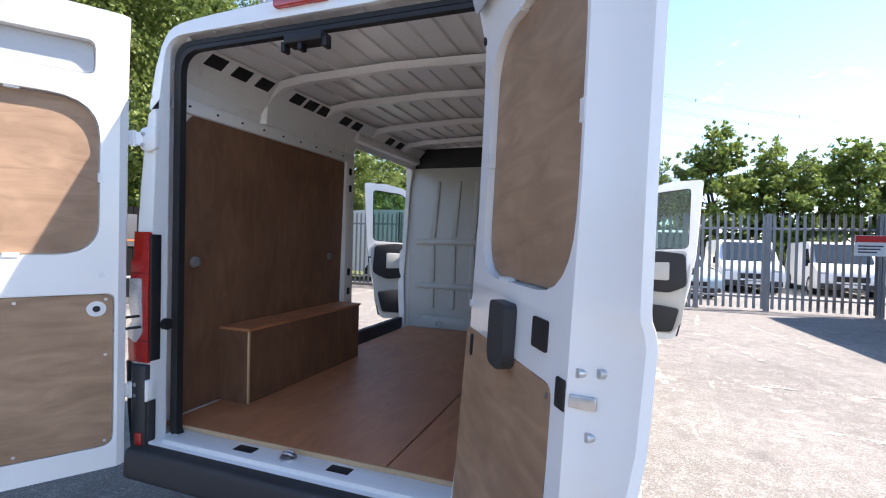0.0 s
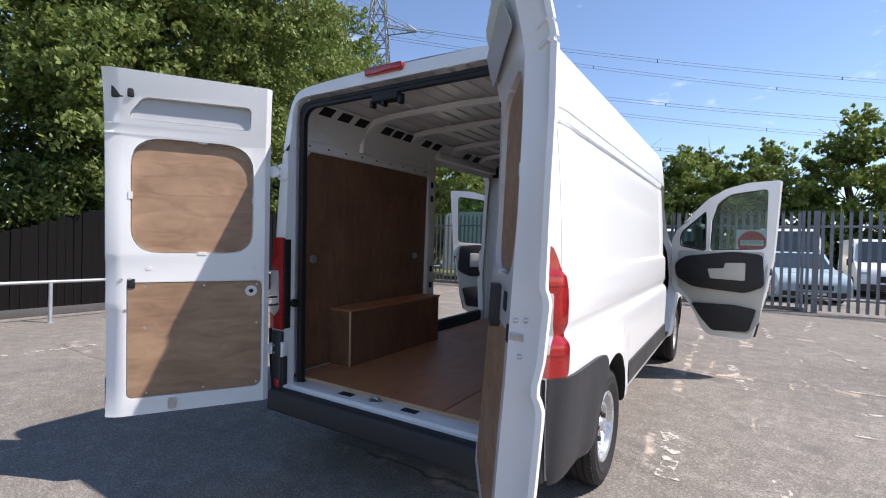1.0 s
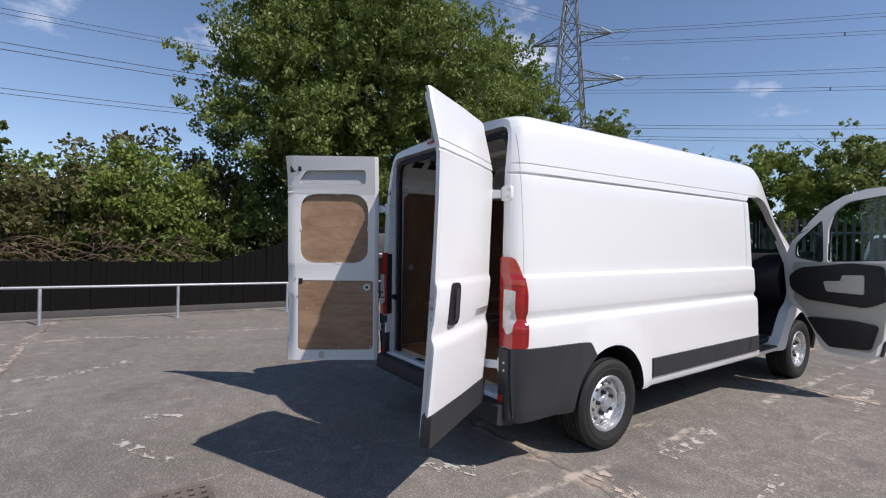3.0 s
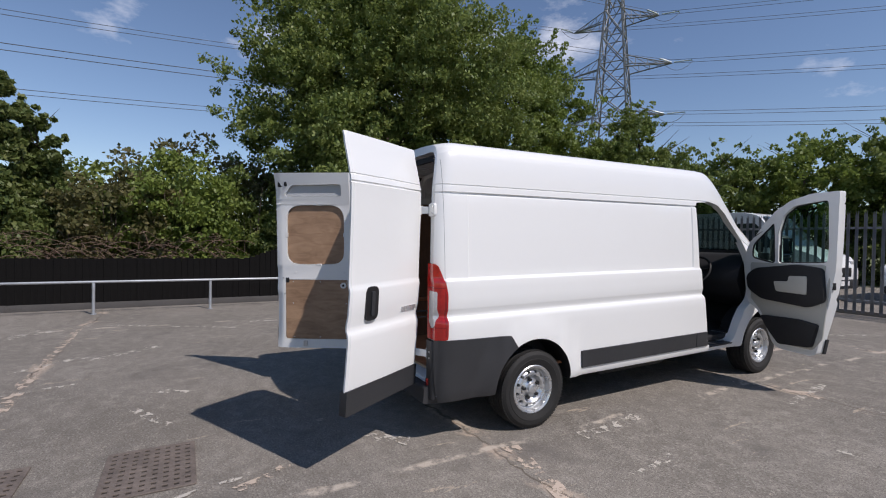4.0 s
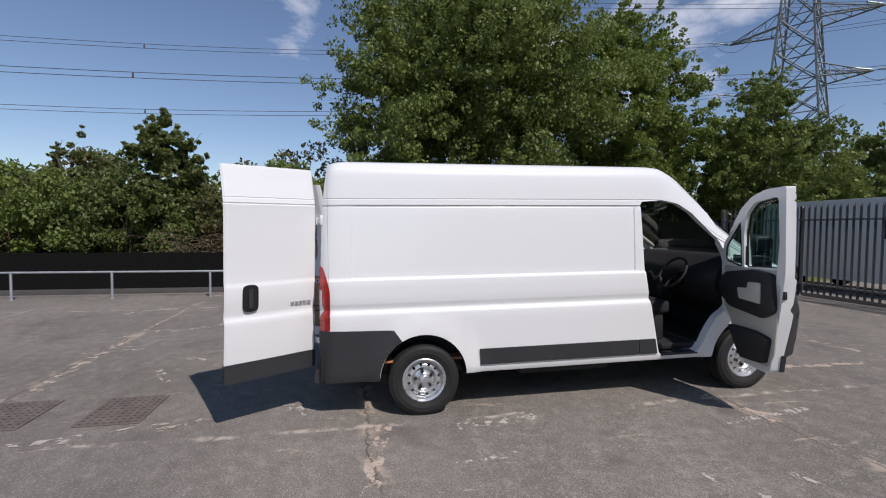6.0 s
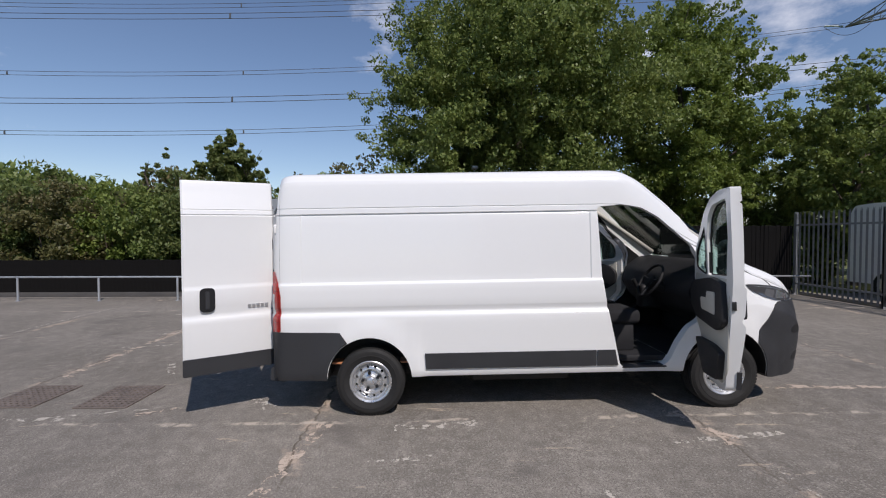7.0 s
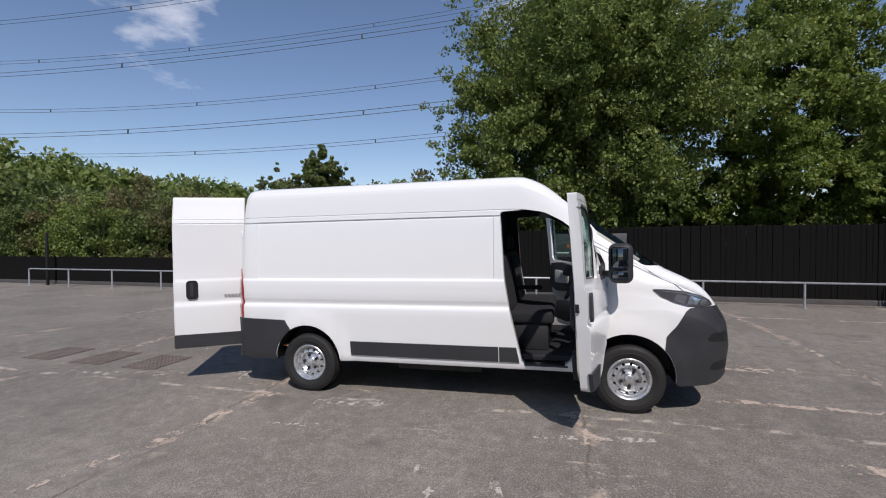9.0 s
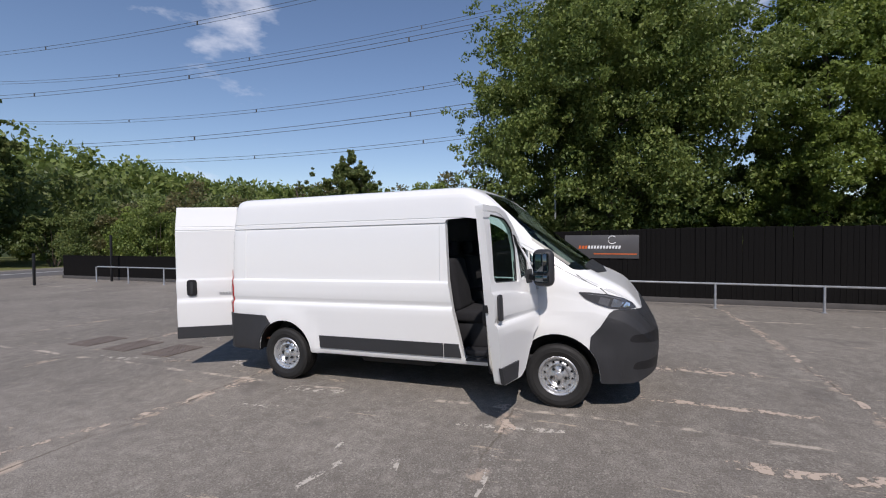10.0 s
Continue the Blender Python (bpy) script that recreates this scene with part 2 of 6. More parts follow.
def add_tube(bm, pts, r, seg=8, closed=False):
    pts = [Vector(p) for p in pts]
    rings, n = [], len(pts)
    for i, p in enumerate(pts):
        if closed:
            d = pts[(i + 1) % n] - pts[i - 1]
        else:
            d = pts[min(i + 1, n - 1)] - pts[max(i - 1, 0)]
        q = d.to_track_quat("Z", "Y")
        rings.append([bm.verts.new(p + q @ Vector((r * math.cos(2 * math.pi * k / seg), r * math.sin(2 * math.pi * k / seg), 0))) for k in range(seg)])
    for i in range(n if closed else n - 1):
        a, b = rings[i], rings[(i + 1) % n]
        for k in range(seg):
            bm.faces.new((a[k], a[(k + 1) % seg], b[(k + 1) % seg], b[k]))
    if not closed:
        bm.faces.new(rings[0][::-1])
        bm.faces.new(rings[-1])


def add_prism(bm, poly, place, lo, hi):
    """Solid prism: place(a, b, h) gives the point for polygon point (a, b) at height h."""
    v0 = [bm.verts.new(place(a, b, lo)) for a, b in poly]
    v1 = [bm.verts.new(place(a, b, hi)) for a, b in poly]
    n = len(poly)
    bm.faces.new(v0[::-1])
    bm.faces.new(v1)
    for i in range(n):
        bm.faces.new((v0[i], v0[(i + 1) % n], v1[(i + 1) % n], v1[i]))
    bmesh.ops.recalc_face_normals(bm, faces=bm.faces[:])


def rounded(poly, r, seg=5):
    """Polygon with rounded corners; r a number or one for each corner."""
    out, n = [], len(poly)
    for i in range(n):
        p, a, b = Vector(poly[i]), Vector(poly[i - 1]), Vector(poly[(i + 1) % n])
        ri = r[i] if isinstance(r, (list, tuple)) else r
        da, db = a - p, b - p
        k = min(ri, da.length * 0.48, db.length * 0.48)
        if k < 1e-4:
            out.append((p.x, p.y))
            continue
        s, e = p + da.normalized() * k, p + db.normalized() * k
        for j in range(seg + 1):
            t = j / seg
            q = s * (1 - t) ** 2 + p * 2 * t * (1 - t) + e * t ** 2
            out.append((q.x, q.y))
    return out


def rect(x0, y0, x1, y1):
    return [(x0, y0), (x1, y0), (x1, y1), (x0, y1)]


def XYZ(a, b, h):
    return Vector((a, b, h))


def YZX(a, b, h):
    return Vector((h, a, b))


def XZY(a, b, h):
    return Vector((a, h, b))


def prism(poly, place, lo, hi, bevel=0.0):
    bm = bmesh.new()
    add_prism(bm, poly, place, lo, hi)
    if bevel:
        sharp = [e for e in bm.edges if len(e.link_faces) == 2 and e.calc_face_angle(0) > radians(40)]
        bmesh.ops.bevel(bm, geom=sharp, offset=bevel, segments=2, affect="EDGES", profile=0.5, clamp_overlap=True)
    return bm


def loft(rings, caps=True):
    """Closed rings of equal length joined one to the next."""
    bm = bmesh.new()
    vs = [[bm.verts.new(p) for p in ring] for ring in rings]
    n = len(rings[0])
    for a, b in zip(vs, vs[1:]):
        for k in range(n):
            bm.faces.new((a[k], a[(k + 1) % n], b[(k + 1) % n], b[k]))
    if caps:
        bm.faces.new(vs[0][::-1])
        bm.faces.new(vs[-1])
    bmesh.ops.recalc_face_normals(bm, faces=bm.faces[:])
    return bm


def lathe(profile, axis_m, seg=40, close=False):
    """Profile of (radius, along) turned round the x axis of axis_m."""
    bm = bmesh.new()
    rings = []
    for k in range(seg):
        a = 2 * math.pi * k / seg
        rings.append([bm.verts.new(axis_m @ Vector((h, r * math.cos(a), r * math.sin(a)))) for r, h in profile])
    m = len(profile)
    for k in range(seg):
        a, b = rings[k], rings[(k + 1) % seg]
        for i in range(m if close else m - 1):
            bm.faces.new((a[i], a[(i + 1) % m], b[(i + 1) % m], b[i]))
    bmesh.ops.recalc_face_normals(bm, faces=bm.faces[:])
    return bm


def carve(bm, cutters, op="DIFFERENCE", materials=(), careful=False):
    """bm with each cutter bmesh taken out of it, or only what both share, exactly."""
    me = bpy.data.meshes.new("carved")
    bm.to_mesh(me)
    bm.free()
    base = new("carved", me)
    used = []
    for m in materials:
        me.materials.append(m)
    for c in cutters:
        bmesh.ops.recalc_face_normals(c, faces=c.faces[:])
        cm = bpy.data.meshes.new("cutter")
        c.to_mesh(cm)
        c.free()
        for m in materials:
            cm.materials.append(m)
        co = new("cutter", cm)
        mod = base.modifiers.new("b", "BOOLEAN")
        mod.operation, mod.solver, mod.object, mod.use_self = op, "EXACT", co, careful
        used.append(co)
    deps = bpy.context.evaluated_depsgraph_get()
    deps.update()
    out_me = bpy.data.meshes.new_from_object(base.evaluated_get(deps))
    out = bmesh.new()
    out.from_mesh(out_me)
    for o in [base] + used:
        d = o.data
        bpy.data.objects.remove(o)
        bpy.data.meshes.remove(d)
    bpy.data.meshes.remove(out_me)
    return out


def inked(bm, index):
    """The same bmesh with all its faces on one material slot."""
    for f in bm.faces:
        f.material_index = index
    return bm


def lerp_table(table, v):
    if v <= table[0][0]:
        return table[0][1]
    for (a, p), (b, q) in zip(table, table[1:]):
        if v <= b:
            t = (v - a) / (b - a)
            return p + (q - p) * t
    return table[-1][1]


def smooth_table(table, v):
    """Like lerp_table, eased with a monotone cubic."""
    xs, ys = [a for a, _ in table], [b for _, b in table]
    if v <= xs[0]:
        return ys[0]
    if v >= xs[-1]:
        return ys[-1]
    i = max(k for k in range(len(xs) - 1) if xs[k] <= v)
    def slope(k):
        if k <= 0 or k >= len(xs) - 1:
            j = min(max(k, 0), len(xs) - 2) if k <= 0 else len(xs) - 2
            return (ys[j + 1] - ys[j]) / (xs[j + 1] - xs[j])
        a, b = (ys[k] - ys[k - 1]) / (xs[k] - xs[k - 1]), (ys[k + 1] - ys[k]) / (xs[k + 1] - xs[k])
        return 0 if a * b <= 0 else 2 * a * b / (a + b)
    h = xs[i + 1] - xs[i]
    t = (v - xs[i]) / h
    return (ys[i] * (2 * t ** 3 - 3 * t ** 2 + 1) + slope(i) * h * (t ** 3 - 2 * t ** 2 + t)
            + ys[i + 1] * (3 * t ** 2 - 2 * t ** 3) + slope(i + 1) * h * (t ** 3 - t ** 2))


# ---------- the van's body ----------
FRONT_AXLE, HUB_Z = 3.466, 0.33
SIDE = [(0.0, 0.36), (0.5, 0.355), (0.88, 0.355), (0.935, 0.36), (0.95, 0.385), (0.957, 0.44), (0.966, 0.60), (0.977, 0.78),
        (0.983, 0.88), (0.984, 0.945), (0.981, 0.963), (0.974, 0.978), (0.956, 0.996), (0.954, 1.006), (0.955, 1.016), (0.968, 1.048), (0.971, 1.058), (0.972, 1.14),
        (0.972, 1.20), (0.971, 1.252), (0.969, 1.262), (0.954, 1.279), (0.952, 1.286), (0.951, 1.296), (0.950, 1.34), (0.946, 1.45), (0.941, 1.58), (0.934, 1.72),
        (0.926, 1.84), (0.921, 1.908), (0.9195, 1.914), (0.906, 1.920), (0.906, 1.929), (0.9195, 1.936), (0.9185, 1.946), (0.916, 1.976), (0.9155, 1.980),
        (0.908, 1.984), (0.908, 1.989), (0.914, 1.994), (0.910, 2.04), (0.903, 2.12), (0.893, 2.20), (0.884, 2.245), (0.881, 2.25), (0.877, 2.254), (0.863, 2.283), (0.846, 2.303),
        (0.820, 2.318), (0.775, 2.329), (0.70, 2.337), (0.58, 2.343), (0.40, 2.349), (0.20, 2.353), (0.0, 2.354)]
ROOF = [(2.30, 2.378), (2.45, 2.371), (2.63, 2.306), (2.9, 2.11), (3.16, 1.905), (3.4, 1.715), (3.7, 1.48), (3.84, 1.385), (4.0, 1.305), (4.12, 1.235), (4.22, 1.13), (4.30, 1.01), (4.39, 0.87), (4.46, 0.74)]
PLANW = [(-0.92, 0.93), (-0.905, 0.953), (-0.885, 0.971), (-0.86, 0.985), (-0.82, 0.995), (-0.74, 1.0), (-0.66, 1.0), (3.6, 1.0), (3.85, 0.985), (4.05, 0.955), (4.2, 0.90), (4.32, 0.81), (4.40, 0.69), (4.46, 0.5)]
REAR_Y = -0.90


def wheel_bulge(y, z):
    """How far the flared arch stands out of the side."""
    out = 0.0
    for cy in (0.0, FRONT_AXLE):
        r = math.hypot(y - cy, (z - 0.36))
        if z < 1.0:
            out = max(out, 0.026 * max(0.0, min(1.0, (0.545 - r) / 0.045)) * max(0.0, min(1.0, (0.985 - z) / 0.06)))
    return out


def body_section(y, grow=0.0, inset=0.0):
    zr, w = smooth_table(ROOF, y), smooth_table(PLANW, y)
    top = SIDE[-1][1]
    zb = min(1.0, 0.72 * zr)
    pts = []
    for x, z in SIDE:
        zz = z if z <= zb else zb + (z - zb) * (zr - zb) / (top - zb)
        if y > 3.1 and 0.93 < z < 1.32 and x > 0.9:
            # the side creases die out in the front wing
            k = min(1.0, (y - 3.1) / 0.3)
            x = x + (0.983 - 0.075 * max(0.0, z - 0.93) - x) * k
        xx = x * w
        if y > 2.5 and zz > 1.25 and x > 0.3:
            # the front pillars lean in towards the windscreen
            xx -= 0.11 * min(1.0, (y - 2.5) / 0.7) * min(1.0, (zz - 1.25) / max(0.15, zr - 1.25)) * min(1.0, (x - 0.3) / 0.4) * min(1.0, max(0.0, 4.1 - y) / 0.3)
        if 0.3 < z < 1.0 and x > 0.9:
            xx += wheel_bulge(y, z)
        if 1.28 < z < 1.915 and x > 0.9 and -0.64 < y < 2.165:
            xx -= 0.009
        yy = y
        if y < -0.6:
            yy = y + 0.075 * (max(0.0, (zz - 1.3)) / 1.1) ** 2 * min(1.0, (-0.6 - y) / 0.3)
            if zz > 2.2:
                zz -= max(0.0, (-0.70 - y)) ** 2 * 0.5
        if y > 4.1 and zz < 0.6:
            yy = y - (0.6 - zz) * 0.12
        if y > 3.8 and z < 0.37:
            zz -= 0.07 * min(1.0, (y - 3.8) / 0.1)
        n = grow
        pts.append((xx + (n if x > 0.01 else 0.0), yy, zz + (grow if z > 2.2 else (-grow if z < 0.37 else 0.0))))
    return [Vector(p) for p in pts] + [Vector((-p[0], p[1], p[2])) for p in reversed(pts[1:-1])]


def body_solid(grow=0.0):
    ys = [-0.92, -0.91, -0.90, -0.885, -0.87, -0.85, -0.82, -0.78, -0.74, -0.70, -0.66]
    ys += [-0.62 + 0.05 * i for i in range(26)] + [0.74 + 0.14 * i for i in range(11)] + [2.30 + 0.06 * i for i in range(4)]
    ys += [2.54 + 0.05 * i for i in range(31)] + [4.08 + 0.03 * i for i in range(13)]
    ys += [-0.648, -0.638, 2.160, 2.170]
    ys = sorted(ys)
    if grow:
        ys[0] -= grow
        ys[-1] += grow
    return loft([body_section(y, grow) for y in ys])


def arch_cutter(cy, r=0.405):
    """The wheel opening on both sides: a half round above, straight down below."""
    poly = [(cy + r * math.cos(math.pi * k / 24), 0.3517 + r * math.sin(math.pi * k / 24)) for k in range(25)] + [(cy - r * 1.003, -0.2013), (cy + r * 1.003, -0.2013)]
    bm = bmesh.new()
    for s in (1, -1):
        add_prism(bm, poly, YZX, s * 0.6213, s * 1.3017)
    return bm


# cab door outline, (y, z); the opening in the body follows it
CAB_DOOR = [(2.235, 1.985), (2.27, 1.30), (2.32, 0.98), (2.44, 0.43), (2.50, 0.405), (2.84, 0.405), (2.92, 0.46), (3.00, 0.64), (3.10, 0.79), (3.22, 0.87),
            (3.255, 0.95), (3.265, 1.44), (3.20, 1.585), (2.86, 1.875), (2.68, 1.97), (2.50, 2.0)]


def inner_loft(y0, y1, z0, steps, inset, roof_drop):
    rings = []
    for i in range(steps + 1):
        y = y0 + (y1 - y0) * i / steps
        zr = smooth_table(ROOF, y) - roof_drop
        w = smooth_table(PLANW, y)
        half = [(0.0, z0), (0.93 - inset, z0), (0.935 - inset, z0 + 0.05), (0.955 - inset, 1.0), (0.935 - inset, 1.3), (0.905 - inset, min(1.92, zr - 0.18)),
                (0.86 - inset, zr - 0.10), (0.74 - inset, zr - 0.025), (0.45, zr - 0.006), (0.0, zr)]
        lean = 0.12 * min(1.0, max(0.0, (y - 2.5) / 0.7))
        half = [Vector((x * w - (lean * min(1.0, max(0.0, (z - 1.25) / max(0.15, zr - 1.25))) if x > 0.3 else 0.0), y, z)) for x, z in half]
        rings.append(half + [Vector((-p.x, p.y, p.z)) for p in reversed(half[1:-1])])
    return loft(rings)


van = thing("delivery_van", "white high-roof panel van with dark grey bumpers, all its doors open", "van")
van.location.z = 0.015
van.rotation_euler.x = 0.0152  # the yard rises a little towards its nose

NOSE_CUT = [(4.05, 0.10), (4.75, 0.10), (4.75, 0.52), (4.42, 0.385), (4.25, 0.305), (4.12, 0.2831)]
cut = [prism(NOSE_CUT, YZX, -1.4, 1.4), inked(arch_cutter(0.0), 3), inked(arch_cutter(FRONT_AXLE, 0.415), 3),
       inked(inner_loft(-0.84, 2.02, 0.475, 6, 0.0313, 0.0457), 2),
       prism(rounded(rect(-0.7657, 0.4693, 0.7657, 2.2347), [0.03, 0.03, 0.10, 0.10]), XZY, -1.4, -0.6),
       prism(rounded(rect(-0.7993, 0.4617, 0.7993, 2.2761), [0.03, 0.03, 0.10, 0.10]), XZY, -1.4013, -0.8131),
       prism(rounded(CAB_DOOR, 0.04, 3), YZX, -1.4, 1.4),
       prism(rounded(rect(0.8311, 0.4751, 1.9813, 2.1493), [0.03, 0.05, 0.16, 0.16]), YZX, -1.4, -0.5)]
# windscreen opening, square to the glass
WS0, WS1 = Vector((0, 2.66, 2.31)), Vector((0, 3.79, 1.42))
ws_along = (WS1 - WS0).normalized()
ws_out = Vector((0, -ws_along.z, ws_along.y))


def WS(a, b, h):
    return WS0 + ws_along * b + Vector((a, 0, 0)) + ws_out * h


ws_len = (WS1 - WS0).length
WS_POLY = [(-0.68, 0.0), (0.68, 0.0), (0.775, 0.25), (0.845, ws_len - 0.1), (0.76, ws_len), (-0.76, ws_len), (-0.845, ws_len - 0.1), (-0.775, 0.25)]
cut.append(prism(rounded(WS_POLY, 0.06, 4), WS, -0.25, 0.35))
BODY_MATS = (WHITE, CABDARK, INNER, DARK)
shell = carve(body_solid(), cut, materials=BODY_MATS)
shell = carve(shell, [inked(inner_loft(2.0613, 3.6187, 0.5013, 10, 0.055, 0.05), 1)], materials=BODY_MATS)
body = part("body", shell, BODY_MATS, van, "white painted steel body with pressed side creases", angle=28)


# wheel tubs inside the arches, so that the load space stays closed
def tub(cy, side, r, parent):
    prof = [(r + 0.012, 0.70), (r + 0.012, 0.93), (r, 0.93), (r, 0.712), (0.02, 0.712), (0.02, 0.70)]
    bm = lathe(prof, Matrix.Translation((0, cy, 0.35)) @ Matrix.Scale(side, 4, (1, 0, 0)), 36, True)
    bmesh.ops.bisect_plane(bm, geom=bm.verts[:] + bm.edges[:] + bm.faces[:], plane_co=(0, 0, 0.37), plane_no=(0, 0, -1), clear_outer=True)
    return part("wheel_tub", bm, DARK, parent, "black wheel arch liner")


for sd in (1, -1):
    tub(0.0, sd, 0.405, van)
    tub(FRONT_AXLE, sd, 0.415, van)


# ---------- wheels ----------
def make_wheel():
    """Steel wheel with a ring of holes, five bolts and a hub; axle along x, outer face at +x."""
    rim_prof = [(0.196, -0.17), (0.214, -0.17), (0.216, -0.16), (0.200, -0.145), (0.186, -0.10), (0.186, -0.01), (0.198, 0.018), (0.215, 0.026), (0.222, 0.022), (0.222, 0.032),
                (0.214, 0.038), (0.196, 0.030), (0.188, 0.012), (0.184, -0.012), (0.176, -0.016), (0.160, 0.002), (0.148, 0.010), (0.128, 0.012), (0.118, 0.004), (0.108, -0.010),
                (0.098, -0.016), (0.080, -0.010), (0.060, -0.004), (0.048, 0.006), (0.044, 0.026), (0.034, 0.032), (0.0005, 0.033),
                (0.0005, -0.02), (0.08, -0.026), (0.15, -0.016), (0.174, -0.05), (0.176, -0.14)]
    rim_prof = [(r * 0.93, h) for r, h in rim_prof]
    rim = lathe(rim_prof, Matrix.Identity(4), 48, True)
    holes = bmesh.new()
    for k in range(12):
        a = 2 * math.pi * k / 12
        add_rod(holes, (-0.1, 0.143 * math.cos(a), 0.143 * math.sin(a)), (0.1, 0.143 * math.cos(a), 0.143 * math.sin(a)), 0.0135, seg=12)
    rim = part("wheel", carve(rim, [holes]), STEEL, van, "silver painted steel wheel", 40)
    t = [(0.202, -0.17), (0.245, -0.185), (0.285, -0.190), (0.315, -0.182), (0.327, -0.165), (0.331, -0.140)]
    for g in (-0.125, -0.085, -0.045, -0.005):
        t += [(0.333, g - 0.012), (0.323, g - 0.010), (0.323, g - 0.001), (0.333, g + 0.001)]
    t += [(0.331, 0.012), (0.326, 0.028), (0.315, 0.040), (0.300, 0.045), (0.297, 0.048), (0.285, 0.050), (0.262, 0.049), (0.259, 0.052), (0.245, 0.048), (0.226, 0.040), (0.207, 0.033), (0.198, 0.0), (0.20, -0.08), (0.205, -0.15)]
    lugs = lathe(t, Matrix.Identity(4), 56, True)
    for k in range(70):
        a = 2 * math.pi * k / 70
        for h0, h1, r in ((-0.165, -0.14, 0.330), (0.010, 0.034, 0.324)):
            add_box(lugs, (h0, -0.009, r - 0.012), (h1, 0.009, r + 0.006), m=Matrix.Rotation(a, 4, "X"))
    part("tyre", lugs, TYRE, rim, "black rubber tyre, dusty at the tread")
    for k in range(5):
        a = 2 * math.pi * k / 5 + 0.3
        c = Vector((0, 0.078 * math.cos(a), 0.078 * math.sin(a)))
        b = rod(c + Vector((-0.012, 0, 0)), c + Vector((0.016, 0, 0)), 0.017, 0.015, seg=6)
        part("bolt", b, DARK, rim)
    disc = rod((-0.10, 0, 0), (-0.06, 0, 0), 0.14, seg=32)
    part("brake_disc", disc, DARK, rim)
    return rim


wheel0 = make_wheel()
WHEELS = []
for cy in (0.0, FRONT_AXLE):
    for sd in (1, -1):
        m = Matrix.Translation((sd * 0.918, cy + 0.0026, HUB_Z - 0.012)) @ (Matrix.Identity(4) if sd > 0 else Matrix.Rotation(math.pi, 4, "Z"))
        m = m @ Matrix.Rotation(0.5 * cy + 0.2 * sd, 4, "X")
        if cy == 0.0 and sd == 1:
            wheel0.matrix_basis = m
        else:
            copy_thing(wheel0, m)

# underside: chassis rail, axle, sump, tank
bm = bmesh.new()
for sd in (1, -1):
    add_box(bm, (sd * 0.52 - 0.04, -0.7, 0.27), (sd * 0.52 + 0.04, 3.9, 0.36))
add_rod(bm, (-0.85, 0, 0.31), (0.85, 0, 0.31), 0.045)
add_box(bm, (-0.3, 2.9, 0.20), (0.35, 3.8, 0.36), 0.04)
add_box(bm, (0.1, 1.0, 0.24), (0.75, 2.0, 0.36), 0.04)
add_rod(bm, (0.55, 0.6, 0.29), (0.55, 1.0, 0.29), 0.05)
part("chassis", bm, DARK, van, "black underbody and chassis rails")

# ---------- bumpers, mouldings, lamps on the body ----------
def skin(name, poly, grow, material, label, x0=0.0, sides=(1, -1), arches=True, thick=None):
    """A piece of the body's own surface, a little proud of it, bounded by a side outline."""
    made = []
    for sd in sides:
        lo, hi = (x0, 1.4) if sd > 0 else (-1.4, -x0)
        bm = carve(body_solid(grow), [prism(poly, YZX, lo, hi)], "INTERSECT")
        if arches:
            bm = carve(bm, [arch_cutter(0.0, 0.41), arch_cutter(FRONT_AXLE, 0.42)])
        made.append(part(name, bm, material, van, label, 30))
    return made


skin("side_moulding", [(0.545, 0.435), (2.20, 0.435), (2.20, 0.588), (0.535, 0.588)], 0.014, BLACKPL, "dark grey plastic side moulding", 0.93)
skin("side_moulding", [(2.212, 0.435), (2.415, 0.435), (2.385, 0.588), (2.212, 0.588)], 0.014, BLACKPL, "dark grey plastic side moulding", 0.93)
REAR_CORNER = [(-1.2, 0.30), (-0.345, 0.30), (-0.34, 0.345), (-0.40, 0.36), (-0.36, 0.55), (-0.205, 0.705), (-0.275, 0.808), (-0.70, 0.818), (-0.80, 0.822), (-1.2, 0.822)]
skin("rear_bumper_corner", REAR_CORNER, 0.016, BLACKPL, "dark grey plastic bumper corner", 0.915)
for sd in (1, -1):
    bm = prism(rounded([(sd * 0.806, -0.945), (sd * 0.885, -0.945), (sd * 0.905, -0.925), (sd * 0.90, -0.83), (sd * 0.806, -0.83)][::sd], 0.012, 2), XYZ, 0.36, 0.812, 0.006)
    part("bumper_end", bm, BLACKPL, van, "dark grey plastic bumper end under the tail lamp")
FRONT_BUMPER = [(3.75, 0.24), (4.10, 0.262), (4.26, 0.295), (4.43, 0.375), (4.6, 0.45), (4.6, 1.03), (4.31, 1.03), (4.10, 1.025), (4.02, 1.02), (3.975, 0.985), (3.89, 0.85), (3.80, 0.75)]
front_bumper = skin("front_bumper", FRONT_BUMPER, 0.012, BLACKPL, "dark grey plastic front bumper with air intakes", 0.0)
